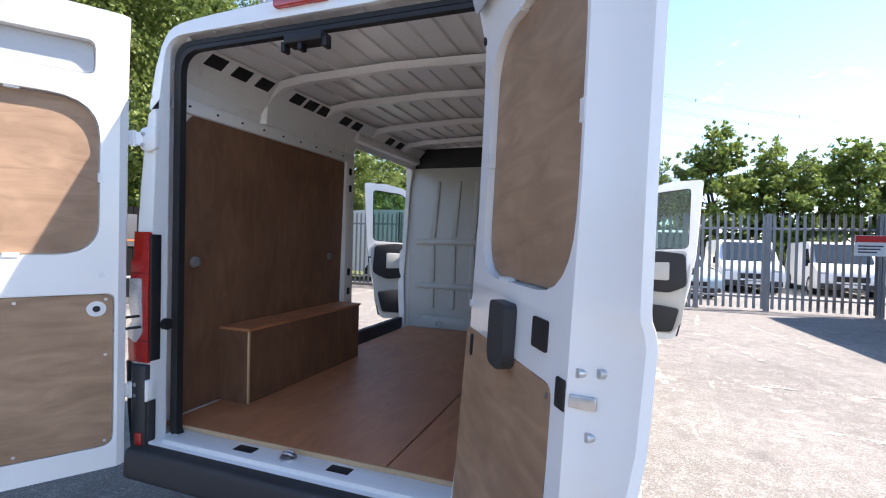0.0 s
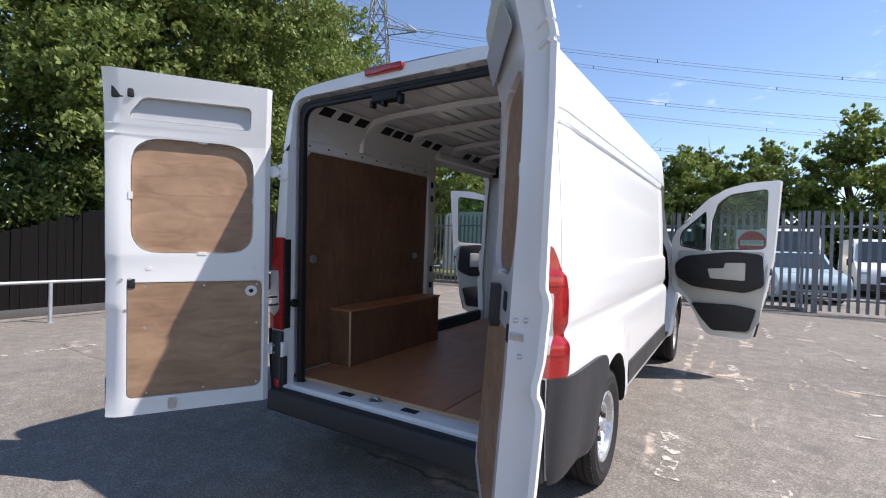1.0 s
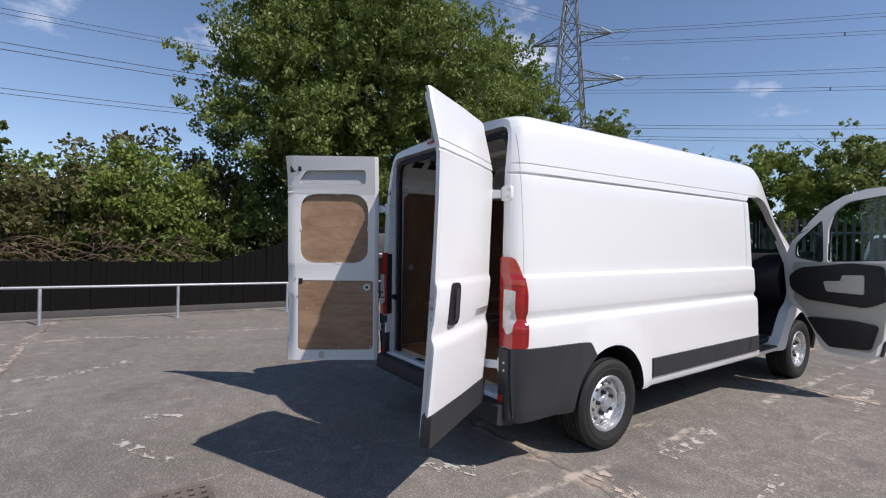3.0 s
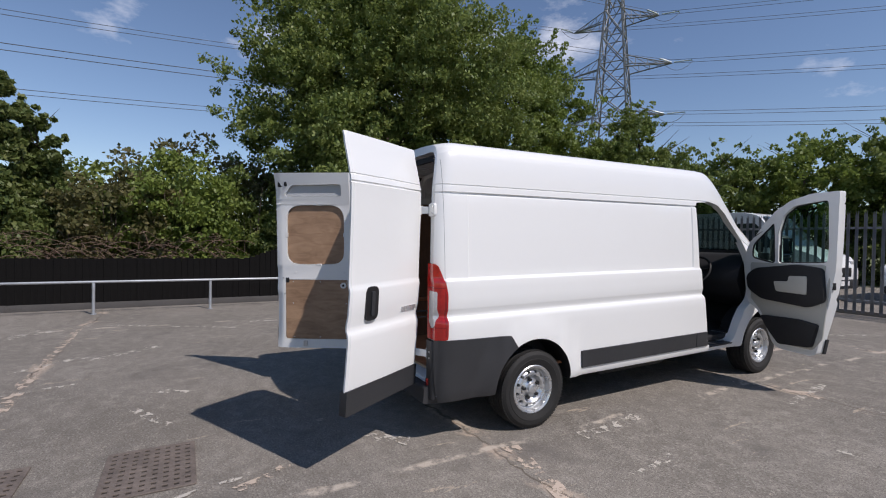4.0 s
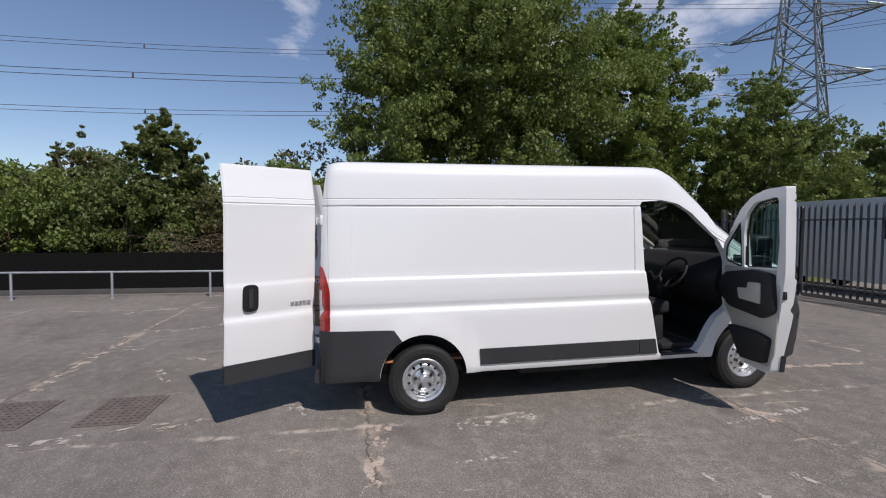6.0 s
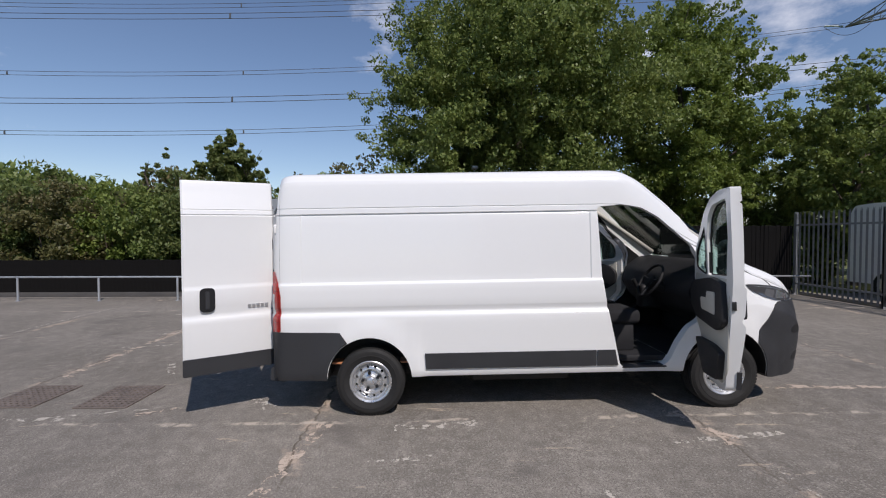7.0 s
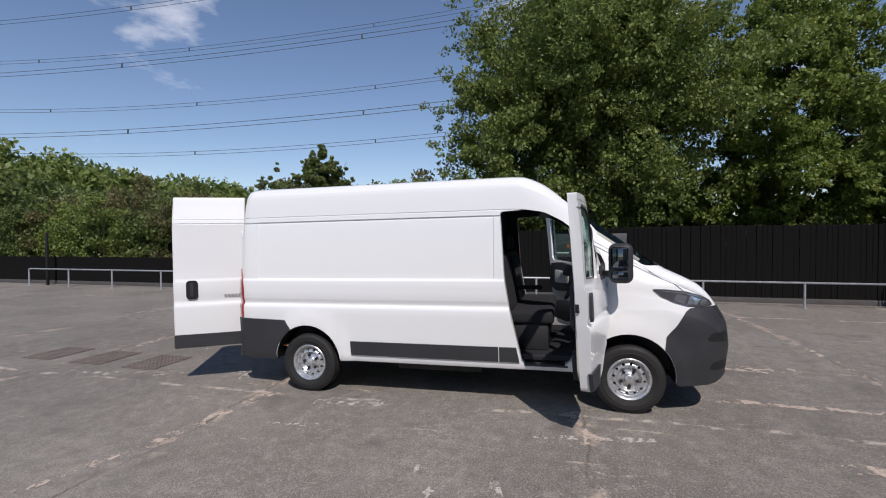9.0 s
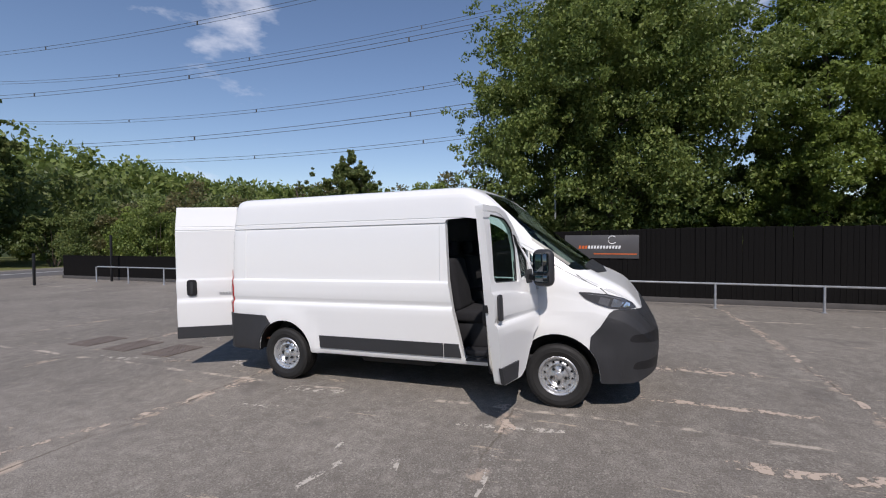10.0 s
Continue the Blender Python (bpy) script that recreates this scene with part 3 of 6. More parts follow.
for sd in (1, -1):
    lamp = [(3.68, 1.198), (3.80, 1.195), (3.98, 1.175), (4.12, 1.135), (4.20, 1.09), (4.235, 1.038), (4.14, 1.03), (4.0, 1.032), (3.86, 1.075), (3.75, 1.13)]
    lo, hi = (0.42, 1.4) if sd > 0 else (-1.4, -0.42)
    head = part("headlamp", carve(body_solid(0.008), [prism(rounded(lamp, 0.02, 2), YZX, lo, hi)], "INTERSECT"), make_mat("headlamp_dark", (0.09, 0.09, 0.095), 0.10, 0.3, coat=1.0) if sd > 0 else bpy.data.materials["headlamp_dark"], van, "clear headlamp with dark surround", 30)
    for poly, mt, lb in (([(3.99, 1.055), (4.075, 1.045), (4.115, 1.095), (4.02, 1.135)], "CHROME", "bright lamp reflector"), ([(4.105, 1.05), (4.165, 1.05), (4.175, 1.085), (4.135, 1.10)], "CHROME", "bright lamp reflector"),
                         ([(3.87, 1.09), (3.965, 1.055), (3.99, 1.13), (3.90, 1.15)], "GREY", "grey inner lamp panel"), ([(3.75, 1.185), (3.96, 1.166), (4.10, 1.132), (4.09, 1.122), (3.96, 1.154), (3.77, 1.175)], "GREY", "grey running light strip")):
        cm = bpy.data.materials.get("lamp_" + mt.lower()) or (make_mat("lamp_chrome", (0.85, 0.85, 0.86), 0.12, 0.9, var=0.15, scale=25, fine=70, coat=1.0) if mt == "CHROME" else make_mat("lamp_grey", (0.28, 0.28, 0.29), 0.2, 0.6, var=0.2, scale=30, fine=80, coat=1.0))
        part("reflector", carve(body_solid(0.0095), [prism(rounded(poly, 0.008, 2), YZX, lo, hi)], "INTERSECT"), cm, head, lb, 30)
# intakes and grille in the front bumper
for sd in (1, -1):
    for poly in ([(0.50, 0.66), (0.905, 0.70), (0.90, 0.775), (0.50, 0.80)], [(0.45, 0.40), (0.87, 0.42), (0.86, 0.50), (0.45, 0.52)]):
        p = rounded([(sd * x, z) for x, z in poly][::sd], 0.03, 3)
        part("air_intake", carve(body_solid(0.0135), [prism(p, XZY, 4.05, 4.7)], "INTERSECT"), DARK, van, "black air intake")
bm = bmesh.new()
for k in range(4):
    add_box(bm, (-0.42, 4.38 - 0.045 * k, 0.76 + 0.055 * k), (0.42, 4.45 - 0.04 * k, 0.785 + 0.055 * k), 0.006, 1)
part("grille", bm, DARK, van, "black slatted grille")

# tail lamps wrapped round the rear corners
LAMP = rounded([(-1.2, 0.815), (-0.842, 0.825), (-0.838, 1.17), (-0.858, 1.27), (-0.905, 1.402), (-1.2, 1.402)], [0, 0.02, 0.03, 0.05, 0.03, 0])
CLEAR_SHAPE = rounded([(0.835, 0.955), (0.875, 0.905), (0.925, 0.93), (0.93, 1.19), (0.845, 1.195)], 0.012, 3)
REDDEEP = make_mat("deep_red_lamp_lens", (0.22, 0.006, 0.006), 0.10, var=0.25, scale=25, fine=120, coat=0.9)
for sd in (1, -1):
    lo, hi = (0.804, 1.4) if sd > 0 else (-1.4, -0.804)
    lamp = part("tail_lamp", carve(body_solid(0.010), [prism(LAMP, YZX, lo, hi)], "INTERSECT"), RED, van, "tall red tail lamp with a clear centre", 30)
    part("lamp_side", box((min(sd * 0.792, sd * 0.805), -0.925, 0.83), (max(sd * 0.792, sd * 0.805), -0.876, 1.39), 0.004), DARK, lamp, "black inner edge of the lamp")
    part("bumper_side", box((min(sd * 0.791, sd * 0.804), -0.932, 0.475), (max(sd * 0.791, sd * 0.804), -0.896, 0.655), 0.004), BLACKPL, van)
    band = [[(-1.2, 1.215), (-0.855, 1.215), (-0.855, 1.222), (-1.2, 1.222)], [(-1.2, 0.915), (-0.855, 0.915), (-0.855, 0.922), (-1.2, 0.922)], [(-0.864, 0.85), (-0.850, 0.85), (-0.848, 1.15), (-0.862, 1.20)]]
    for bnd in band:
        part("lens_rib", carve(body_solid(0.0115), [prism(bnd, YZX, lo, hi)], "INTERSECT"), REDDEEP, lamp, "dark red lens rib", 30)
    part("clear_lens", carve(body_solid(0.013), [prism([(sd * x, z) for x, z in CLEAR_SHAPE][::sd], XZY, -1.2, -0.865)], "INTERSECT"), CLEAR, lamp, "clear reversing lens", 30)
    b = box((sd * 0.832 - 0.02, -0.952, 0.462), (sd * 0.832 + 0.02, -0.943, 0.517), 0.004)
    part("reflector", b, RED, van, "small red reflector")

# rear step bumper across the back
bm = bmesh.new()
add_prism(bm, rounded([(-0.995, 0.33), (-0.86, 0.31), (-0.78, 0.33), (-0.78, 0.452), (-0.90, 0.462), (-0.985, 0.455)], 0.02, 3), YZX, -0.86, 0.86)
part("rear_bumper", bm, BLACKPL, van, "black plastic rear step bumper")

# rear frame: black seal round the opening, high brake lamp, door stays
def frame_ring(poly_in, poly_out, y0, y1):
    bm = bmesh.new()
    n = len(poly_in)
    r = [[bm.verts.new((x, y, z)) for x, z in p] for p, y in ((poly_in, y0), (poly_out, y0), (poly_out, y1), (poly_in, y1))]
    for a, b in ((0, 1), (1, 2), (2, 3), (3, 0)):
        for k in range(n):
            bm.faces.new((r[a][k], r[a][(k + 1) % n], r[b][(k + 1) % n], r[b][k]))
    bmesh.ops.recalc_face_normals(bm, faces=bm.faces[:])
    return bm


def opening(d):
    return rounded(rect(-0.765 + d, 0.475 + d * 0.2, 0.765 - d, 2.235 - d), [0.03, 0.03, 0.10, 0.10], 6)


seal = part("door_seal", frame_ring(opening(0.022), opening(0.003), -0.832, -0.80), DARK, van, "black rubber door seal")
seal2 = part("door_seal", frame_ring(opening(-0.002), opening(-0.022), -0.828, -0.8125), DARK, van, "black rubber outer gutter seal")
bm = prism(rounded(rect(-0.21, 2.312, 0.055, 2.356), 0.018, 4), XZY, -0.872, -0.80, 0.005)
part("brake_lamp", bm, RED, van, "red high-level brake lamp")
bm = box((-0.16, -0.865, 2.165), (0.02, -0.79, 2.205), 0.008)
for x in (-0.18, -0.10, 0.015):
    add_box(bm, (x, -0.855, 2.14), (x + 0.02, -0.815, 2.18), 0.003, 1)
part("door_catch", bm, DARK, van, "black upper door catch")

# sill with lashing eye and slots
part("load_sill", box((-0.76, -0.895, 0.445), (0.76, -0.775, 0.482), 0.008), WHITE, van, "white painted load sill")
for x in (-0.345, 0.12):
    part("striker_slot", box((x - 0.05, -0.855, 0.474), (x + 0.05, -0.805, 0.4855), 0.004), DARK, van, "black plastic slot cover")
bm = bmesh.new()
add_rod(bm, (-0.125, -0.83, 0.48), (-0.125, -0.83, 0.49), 0.035, seg=14)
add_tube(bm, [(-0.125 + 0.026 * math.cos(a), -0.83 + 0.012 * math.sin(a), 0.497 + 0.012 * abs(math.sin(a))) for a in [k * math.pi / 6 for k in range(12)]], 0.006, 6, True)
part("lashing_eye", bm, ZINC, van, "zinc lashing eye on the sill")

# ---------- load space ----------
bm = box((-0.88, -0.77, 0.478), (0.287, 2.01, 0.497), 0.002, 1)
part("floor_board", bm, PLYIN, van, "brown phenolic plywood floor")
part("floor_board", box((0.293, -0.77, 0.478), (0.88, 2.01, 0.4965), 0.002, 1), PLYIN, van, "brown phenolic plywood floor")
part("floor_edge", box((-0.78, -0.777, 0.479), (0.78, -0.770, 0.499)), PLYEDGE, van, "raw plywood edge strip")
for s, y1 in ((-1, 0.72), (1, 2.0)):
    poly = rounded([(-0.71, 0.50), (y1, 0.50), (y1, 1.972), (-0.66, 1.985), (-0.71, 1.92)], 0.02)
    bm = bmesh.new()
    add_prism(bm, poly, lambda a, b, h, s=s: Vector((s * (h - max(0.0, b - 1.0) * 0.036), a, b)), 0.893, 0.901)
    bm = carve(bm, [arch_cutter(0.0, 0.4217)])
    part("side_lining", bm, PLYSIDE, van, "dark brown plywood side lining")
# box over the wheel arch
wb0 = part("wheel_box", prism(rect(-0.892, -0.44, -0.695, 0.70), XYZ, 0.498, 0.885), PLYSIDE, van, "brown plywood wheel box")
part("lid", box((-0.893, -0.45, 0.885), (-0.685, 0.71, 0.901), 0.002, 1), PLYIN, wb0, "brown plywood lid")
part("edge_strip", box((-0.697, -0.447, 0.50), (-0.687, -0.437, 0.886)), PLYEDGE, wb0, "raw plywood edge")
for y, z in ((-0.625, 1.255), (0.56, 1.255)):
    bm = bmesh.new()
    add_rod(bm, (-0.887, y, z), (-0.869, y, z), 0.032, 0.028, 16)
    add_tube(bm, [(-0.863, y + 0.022 * math.cos(a), z + 0.022 * math.sin(a)) for a in [k * math.pi / 6 for k in range(12)]], 0.005, 6, True)
    part("lashing_ring", bm, ZINC, van, "zinc lashing ring")
# steel rail above the lining, and the pillars
for s in (-1, 1):
    bm = bmesh.new()
    add_box(bm, (min(s * 0.90, s * 0.838), -0.79, 1.978), (max(s * 0.90, s * 0.838), 0.82 if s < 0 else 2.0, 2.05), 0.012)
    part("waist_rail", bm, INNER, van, "white steel inner rail with screw heads")
    for k in range(9):
        y = -0.7 + 0.17 * k
        part("rail_screw", rod((s * 0.838, y, 2.012), (s * 0.832, y, 2.012), 0.006, seg=8), DARK, van)
# upper cant rail with its row of cut-outs
for s in (-1, 1):
    bm = bmesh.new()
    poly = [(0.862, 2.11), (0.81, 2.213), (0.735, 2.288), (0.72, 2.278), (0.795, 2.203), (0.848, 2.105)]
    add_prism(bm, [(s * x, z) for x, z in poly][::s], XZY, -0.80, 2.0)
    part("cant_rail", bm, INNER, van, "white steel roof rail with cut-outs")
    for y0 in (-0.68, -0.51, -0.34, -0.05, 0.09, 0.23, 0.50, 0.66, 1.22, 1.42):
        b = bmesh.new()
        v = [Vector((s * 0.777, y0, 2.218)), Vector((s * 0.777, y0 + 0.105, 2.218)), Vector((s * 0.732, y0 + 0.115, 2.265)), Vector((s * 0.732, y0 + 0.012, 2.265))]
        n = Vector((-s * 0.74, 0, -0.67)) * 0.004
        f0, f1 = [b.verts.new(p + n) for p in v], [b.verts.new(p - n) for p in v]
        b.faces.new(f0)
        b.faces.new(f1[::-1])
        for k in range(4):
            b.faces.new((f0[k], f1[k], f1[(k + 1) % 4], f0[(k + 1) % 4]))
        bmesh.ops.recalc_face_normals(b, faces=b.faces[:])
        part("cut_out", b, DARK, van)
# roof bows
for y in (-0.16, 0.36, 1.02, 1.62):
    half = [(-0.85, 2.05), (-0.84, 2.165), (-0.80, 2.222), (-0.72, 2.272), (-0.55, 2.293)]
    pts = [(x, y, z) for x, z in half] + [(0, y, 2.307)] + [(-x, y, z) for x, z in reversed(half)]
    if y > 0.2:
        pts = pts[2:-2]
    bm = bmesh.new()
    rings = []
    for i, p in enumerate(pts):
        d = Vector(pts[min(i + 1, len(pts) - 1)]) - Vector(pts[max(i - 1, 0)])
        nrm = Vector((-d.z, 0, d.x)).normalized()
        rings.append([bm.verts.new(Vector(p) + nrm * a + Vector((0, b, 0))) for a, b in ((0.01, -0.045), (-0.008, -0.035), (-0.022, -0.02), (-0.022, 0.02), (-0.008, 0.035), (0.01, 0.045))])
    for a, b in zip(rings, rings[1:]):
        for k in range(6):
            bm.faces.new((a[k], a[(k + 1) % 6], b[(k + 1) % 6], b[k]))
    bm.faces.new(rings[0])
    bm.faces.new(rings[-1][::-1])
    bmesh.ops.recalc_face_normals(bm, faces=bm.faces[:])
    part("roof_bow", bm, INNER, van, "white pressed steel roof bow")
for x in (-0.6, -0.48, -0.36, -0.24, -0.12, 0.0, 0.12, 0.24, 0.36, 0.48, 0.6):
    z = 2.329 - 0.06 * x * x
    bm = bmesh.new()
    add_prism(bm, [(x - 0.012, z + 0.006), (x - 0.006, z - 0.007), (x + 0.006, z - 0.007), (x + 0.012, z + 0.006)], XZY, -0.78, 2.0)
    part("roof_rib", bm, INNER, van, "pressed rib in the roof skin")
# pillars by the side door
bm = prism(rounded([(0.72, 0.50), (0.835, 0.50), (0.835, 2.14), (0.72, 2.14)], 0.02), YZX, -0.91, -0.84, 0.006)
part("door_pillar", bm, INNER, van, "white steel door pillar with holes")
for z in (0.62, 0.95, 1.10, 1.75, 1.88):
    b = prism(rounded(rect(0.755, z, 0.795, z + 0.055), 0.015, 3), YZX, -0.8405, -0.8370)
    part("pillar_hole", b, DARK, van)
part("door_header", box((-0.89, 0.78, 2.145), (-0.77, 2.0, 2.215), 0.02), INNER, van, "white steel header over the side door")

# bulkhead with pressed ribs
bh = part("bulkhead", box((-0.88, 2.012, 0.47), (0.88, 2.05, 2.115), 0.004), GREYPAINT, van, "grey-white pressed steel bulkhead")
part("upper_panel", box((-0.83, 2.014, 2.11), (0.83, 2.046, 2.31), 0.004), CABDARK, bh, "dark panel above the bulkhead")
for x in (-0.62, -0.40, -0.20, 0.0, 0.20, 0.40, 0.62):
    for z0, z1, lean in ((0.70, 0.895, 0.0), (0.965, 1.335, 0.0), (1.41, 1.98, 0.05)):
        bm = prism(rounded([(x - 0.03, z0), (x + 0.03, z0), (x + 0.028 + lean, z1), (x - 0.026 + lean, z1)], 0.02, 3), XZY, 1.997, 2.018, 0.008)
        part("pressed_rib", bm, GREYPAINT, bh)
for z in (0.905, 1.35):
    part("cross_rail", box((-0.80, 1.982, z), (0.80, 2.01, z + 0.045), 0.008), GREYPAINT, bh)
part("lower_plate", box((-0.72, 1.99, 0.50), (0.72, 2.012, 0.62), 0.01), GREYPAINT, bh)
bm = bmesh.new()
add_tube(bm, [(-0.52 + 0.028 * math.cos(a), 1.975, 0.555 + 0.028 * math.sin(a)) for a in [k * math.pi / 6 for k in range(12)]], 0.006, 6, True)
part("lashing_ring", bm, ZINC, bh, "zinc lashing ring")


# ---------- rear doors ----------
DOOR_OUT = [(0.395, -0.020), (0.41, -0.012), (0.56, -0.004), (0.75, 0.002), (0.93, 0.004), (0.962, 0.0), (0.985, -0.010), (1.0, -0.019), (1.03, -0.021), (1.09, -0.014), (1.245, -0.012),
            (1.268, -0.018), (1.285, -0.026), (1.30, -0.028), (1.5, -0.031), (1.75, -0.038), (1.935, -0.045), (1.943, -0.045), (1.948, -0.054), (1.955, -0.054), (1.962, -0.046),
            (1.997, -0.049), (2.003, -0.055), (2.009, -0.050), (2.07, -0.057), (2.14, -0.070), (2.20, -0.088), (2.25, -0.108), (2.278, -0.125)]


DOOR_TREND = [(0.395, -0.005), (0.93, -0.004), (1.15, -0.016), (1.30, -0.026), (1.5, -0.031), (1.935, -0.045), (2.009, -0.050), (2.07, -0.057), (2.14, -0.070), (2.20, -0.088), (2.278, -0.125)]
# the right-hand leaf hangs bowed: sideways offset by height
DOOR_BOW = [(0.40, -0.076), (0.45, -0.0725), (1.0, -0.0328), (1.35, -0.0146), (1.6, 0.0), (1.95, 0.0047), (2.02, -0.008), (2.27, -0.0672)]


def rear_door(hinge, u_dir, s, long, win_r, low_u, low_top, label):
    """Door leaf in its own frame: u from the hinge to the free edge, w outwards (times s), z up."""
    rings = []
    flat = 0.70 if s > 0 else 0.72
    for k, (z, off) in enumerate(DOOR_OUT):
        if s > 0:
            off -= lerp_table(DOOR_TREND, z)  # the pressed detail alone: the bow follows below
            off += 0.016 * max(0.0, min(1.0, (1.5 - z) / 0.4))
        if s > 0 and k < 2:
            z += 0.068  # its skin ends at the valance
        wo = 0.05 + off
        thin = 0.05 * max(0.0, min(1.0, (z - 0.6) / 0.9)) if s > 0 else 0.0
        wi = -0.03 - (0.085 * (z - 1.9) / 0.345 if z > 1.9 and s < 0 else 0.0)
        sec = [(0.0, wo - 0.014), (0.012, wo - 0.002), (0.40, wo + 0.006), (0.785, wo - 0.001), (0.80, wo - 0.012), (0.795, wo - 0.028), (0.752 if s < 0 else 0.735, (wi + wo) / 2 - (0.022 if s < 0 else 0.004)), (flat, wi), (0.09, wi), (0.03, wi + thin), (0.004, wi + thin + 0.018)]
        rings.append([Vector((u, s * w, z)) for u, w in sec])
    leaf = loft(rings)

    def place(a, b, h):
        return Vector((a, s * h, b))

    win = rounded(rect(*win_r), [0.14, 0.14, 0.16, 0.16], 6)
    low = rounded(rect(0.042, 0.49, low_u, low_top), [0.05, 0.03, 0.03, 0.03], 4)
    upper = rounded([(0.11, 2.03), (0.675, 2.03), (0.69, 2.05), (0.62, 2.15), (0.11, 2.16)], 0.03, 4)
    cutters = [prism(p, place, -0.2, d) for p, d in ((win, 0.004), (low, -0.012), (upper, -0.045))]
    door = part("rear_door", carve(leaf, cutters), WHITE, van, label, 32)
    w_dir = Vector((u_dir[1], -u_dir[0], 0)) * -1
    m = Matrix(((u_dir[0] * long, w_dir.x, 0, hinge[0]), (u_dir[1] * long, w_dir.y, 0, hinge[1]), (0, 0, 1, 0), (0, 0, 0, 1)))
    door.matrix_basis = m

    def panel(name, poly, lo, hi, mat_, lab=""):
        bm = prism(poly, place, lo, hi)
        bmesh.ops.recalc_face_normals(bm, faces=bm.faces[:])
        return part(name, bm, mat_, door, lab)

    ins = rounded(rect(win_r[0] + 0.005, win_r[1] + 0.005, win_r[2] - 0.005, win_r[3] - 0.005), [0.135, 0.135, 0.155, 0.155], 6)
    panel("window_panel", ins, -0.010, -0.001, PLYDOOR, "bare plywood panel over the window")
    # a separate sheet, greyer than the white leaf, fills the upper recess
    panel("upper_recess", rounded([(0.115, 2.035), (0.67, 2.035), (0.684, 2.05), (0.617, 2.145), (0.115, 2.155)], 0.028, 4), -0.053, -0.049, make_mat("grey_recess_sheet", (0.45, 0.46, 0.47), 0.45, var=0.05) if "grey_recess_sheet" not in bpy.data.materials else bpy.data.materials["grey_recess_sheet"], "grey sheet in the upper recess")
    panel("lower_panel", rounded(rect(0.046, 0.494, low_u - 0.004, low_top - 0.004), [0.045, 0.028, 0.028, 0.028], 4), -0.027, -0.017, PLYDOOR, "bare plywood lower panel")
    for u, z, du, dz in ((0.35, win_r[3], 0.022, 0.008), (0.35, win_r[1], 0.022, 0.008), (win_r[0], 1.62, 0.008, 0.02), (win_r[2], 1.62, 0.008, 0.02)):
        panel("panel_clip", rect(u - du, z - dz, u + du, z + dz), -0.034, -0.006, INNER)
    for u, z in ((0.07, 0.515), (0.34, 0.515), (0.61, 0.515), (0.07, low_top - 0.025), (0.34, low_top - 0.025), (0.62, low_top - 0.025), (0.07, 0.88), (0.62, 0.88)):
        b = bmesh.new()
        add_rod(b, (u, s * -0.024, z), (u, s * -0.0285, z), 0.006, seg=8)
        part("screw", b, ZINC, door)
    if s < 0:
        b = bmesh.new()
        add_rod(b, (0.10, s * -0.02, 1.075), (0.10, s * -0.033, 1.075), 0.032, seg=18)
        part("lock_plate", b, INNER, door, "round white lock plate")
        b = bmesh.new()
        add_rod(b, (0.10, s * -0.030, 1.075), (0.10, s * -0.035, 1.075), 0.013, seg=12)
        part("lock_hole", b, DARK, door)
    else:
        panel("grip_slot", rounded(rect(0.10, 1.07, 0.125, 1.13), 0.011, 4), -0.030, -0.0255, DARK, "dark oval grip slot")
    for u, z in ((0.085, 1.215), (0.60, 1.215), (0.10, 1.975)):
        b = bmesh.new()
        add_rod(b, (u, s * -0.029, z), (u, s * -0.0325, z), 0.012, seg=12)
        part("plug", b, DARK if z > 1.9 else INNER, door)
    # dark valance along the foot of the door
    panel("valance", rounded([(0.0, 0.455), (0.80, 0.45), (0.80, 0.615), (0.0, 0.615)], 0.012, 2), 0.022, 0.058 if s < 0 else 0.078, BLACKPL, "dark grey plastic valance")
    panel("bottom_catch", rounded(rect(0.47, 0.415, 0.51, 0.475), 0.01, 2), -0.045, -0.028, ZINC, "zinc bottom catch")
    # hinges: knuckle and arm on the leaf
    for z in (0.70, 1.81):
        b = bmesh.new()
        add_rod(b, (-0.018, s * 0.03, z - 0.035), (-0.018, s * 0.03, z + 0.035), 0.012, seg=10)
        if s > 0:
            add_box(b, (-0.024, 0.015, z - 0.028), (-0.012, 0.105 - lerp_table(DOOR_BOW, z), z + 0.028), 0.004, 1)
        else:
            add_box(b, (-0.06, -0.034, z - 0.03), (0.05, -0.022, z + 0.03), 0.004, 1)
        part("hinge", b, WHITE, door, "white painted door hinge")
    return door, place, panel


right_door, rp, rpanel = rear_door((0.7187, -0.9933), (0.5229, -0.8524), 1, 1.0086, (0.16, 1.305, 0.69, 1.945), 0.645, 1.147, "white rear door, swung wide open")
left_door, lp, lpanel = rear_door((-0.875, -0.975), (-0.535, -0.845), -1, 1.06, (0.092, 1.30, 0.685, 1.942), 0.70, 1.138, "white rear door with bare plywood panels, swung open")
# outside handle and grey badge strokes on the right-hand leaf
h = rpanel("handle_recess", rounded(rect(0.53, 1.045, 0.66, 1.272), 0.05, 6), 0.030, 0.0775, DARK, "black oval handle recess")
rpanel("handle", rounded(rect(0.578, 1.075, 0.613, 1.24), 0.012, 3), 0.070, 0.088, BLACKPL, "black plastic door handle")
rng = random.Random(3)
u = 0.055
for k in range(5):
    rpanel("badge_stroke", [(u, 1.058), (u + 0.03, 1.058), (u + 0.034, 1.09), (u + 0.004, 1.09)], 0.030, 0.0705, STEEL, "dark chrome badge stroke")
    u += 0.039
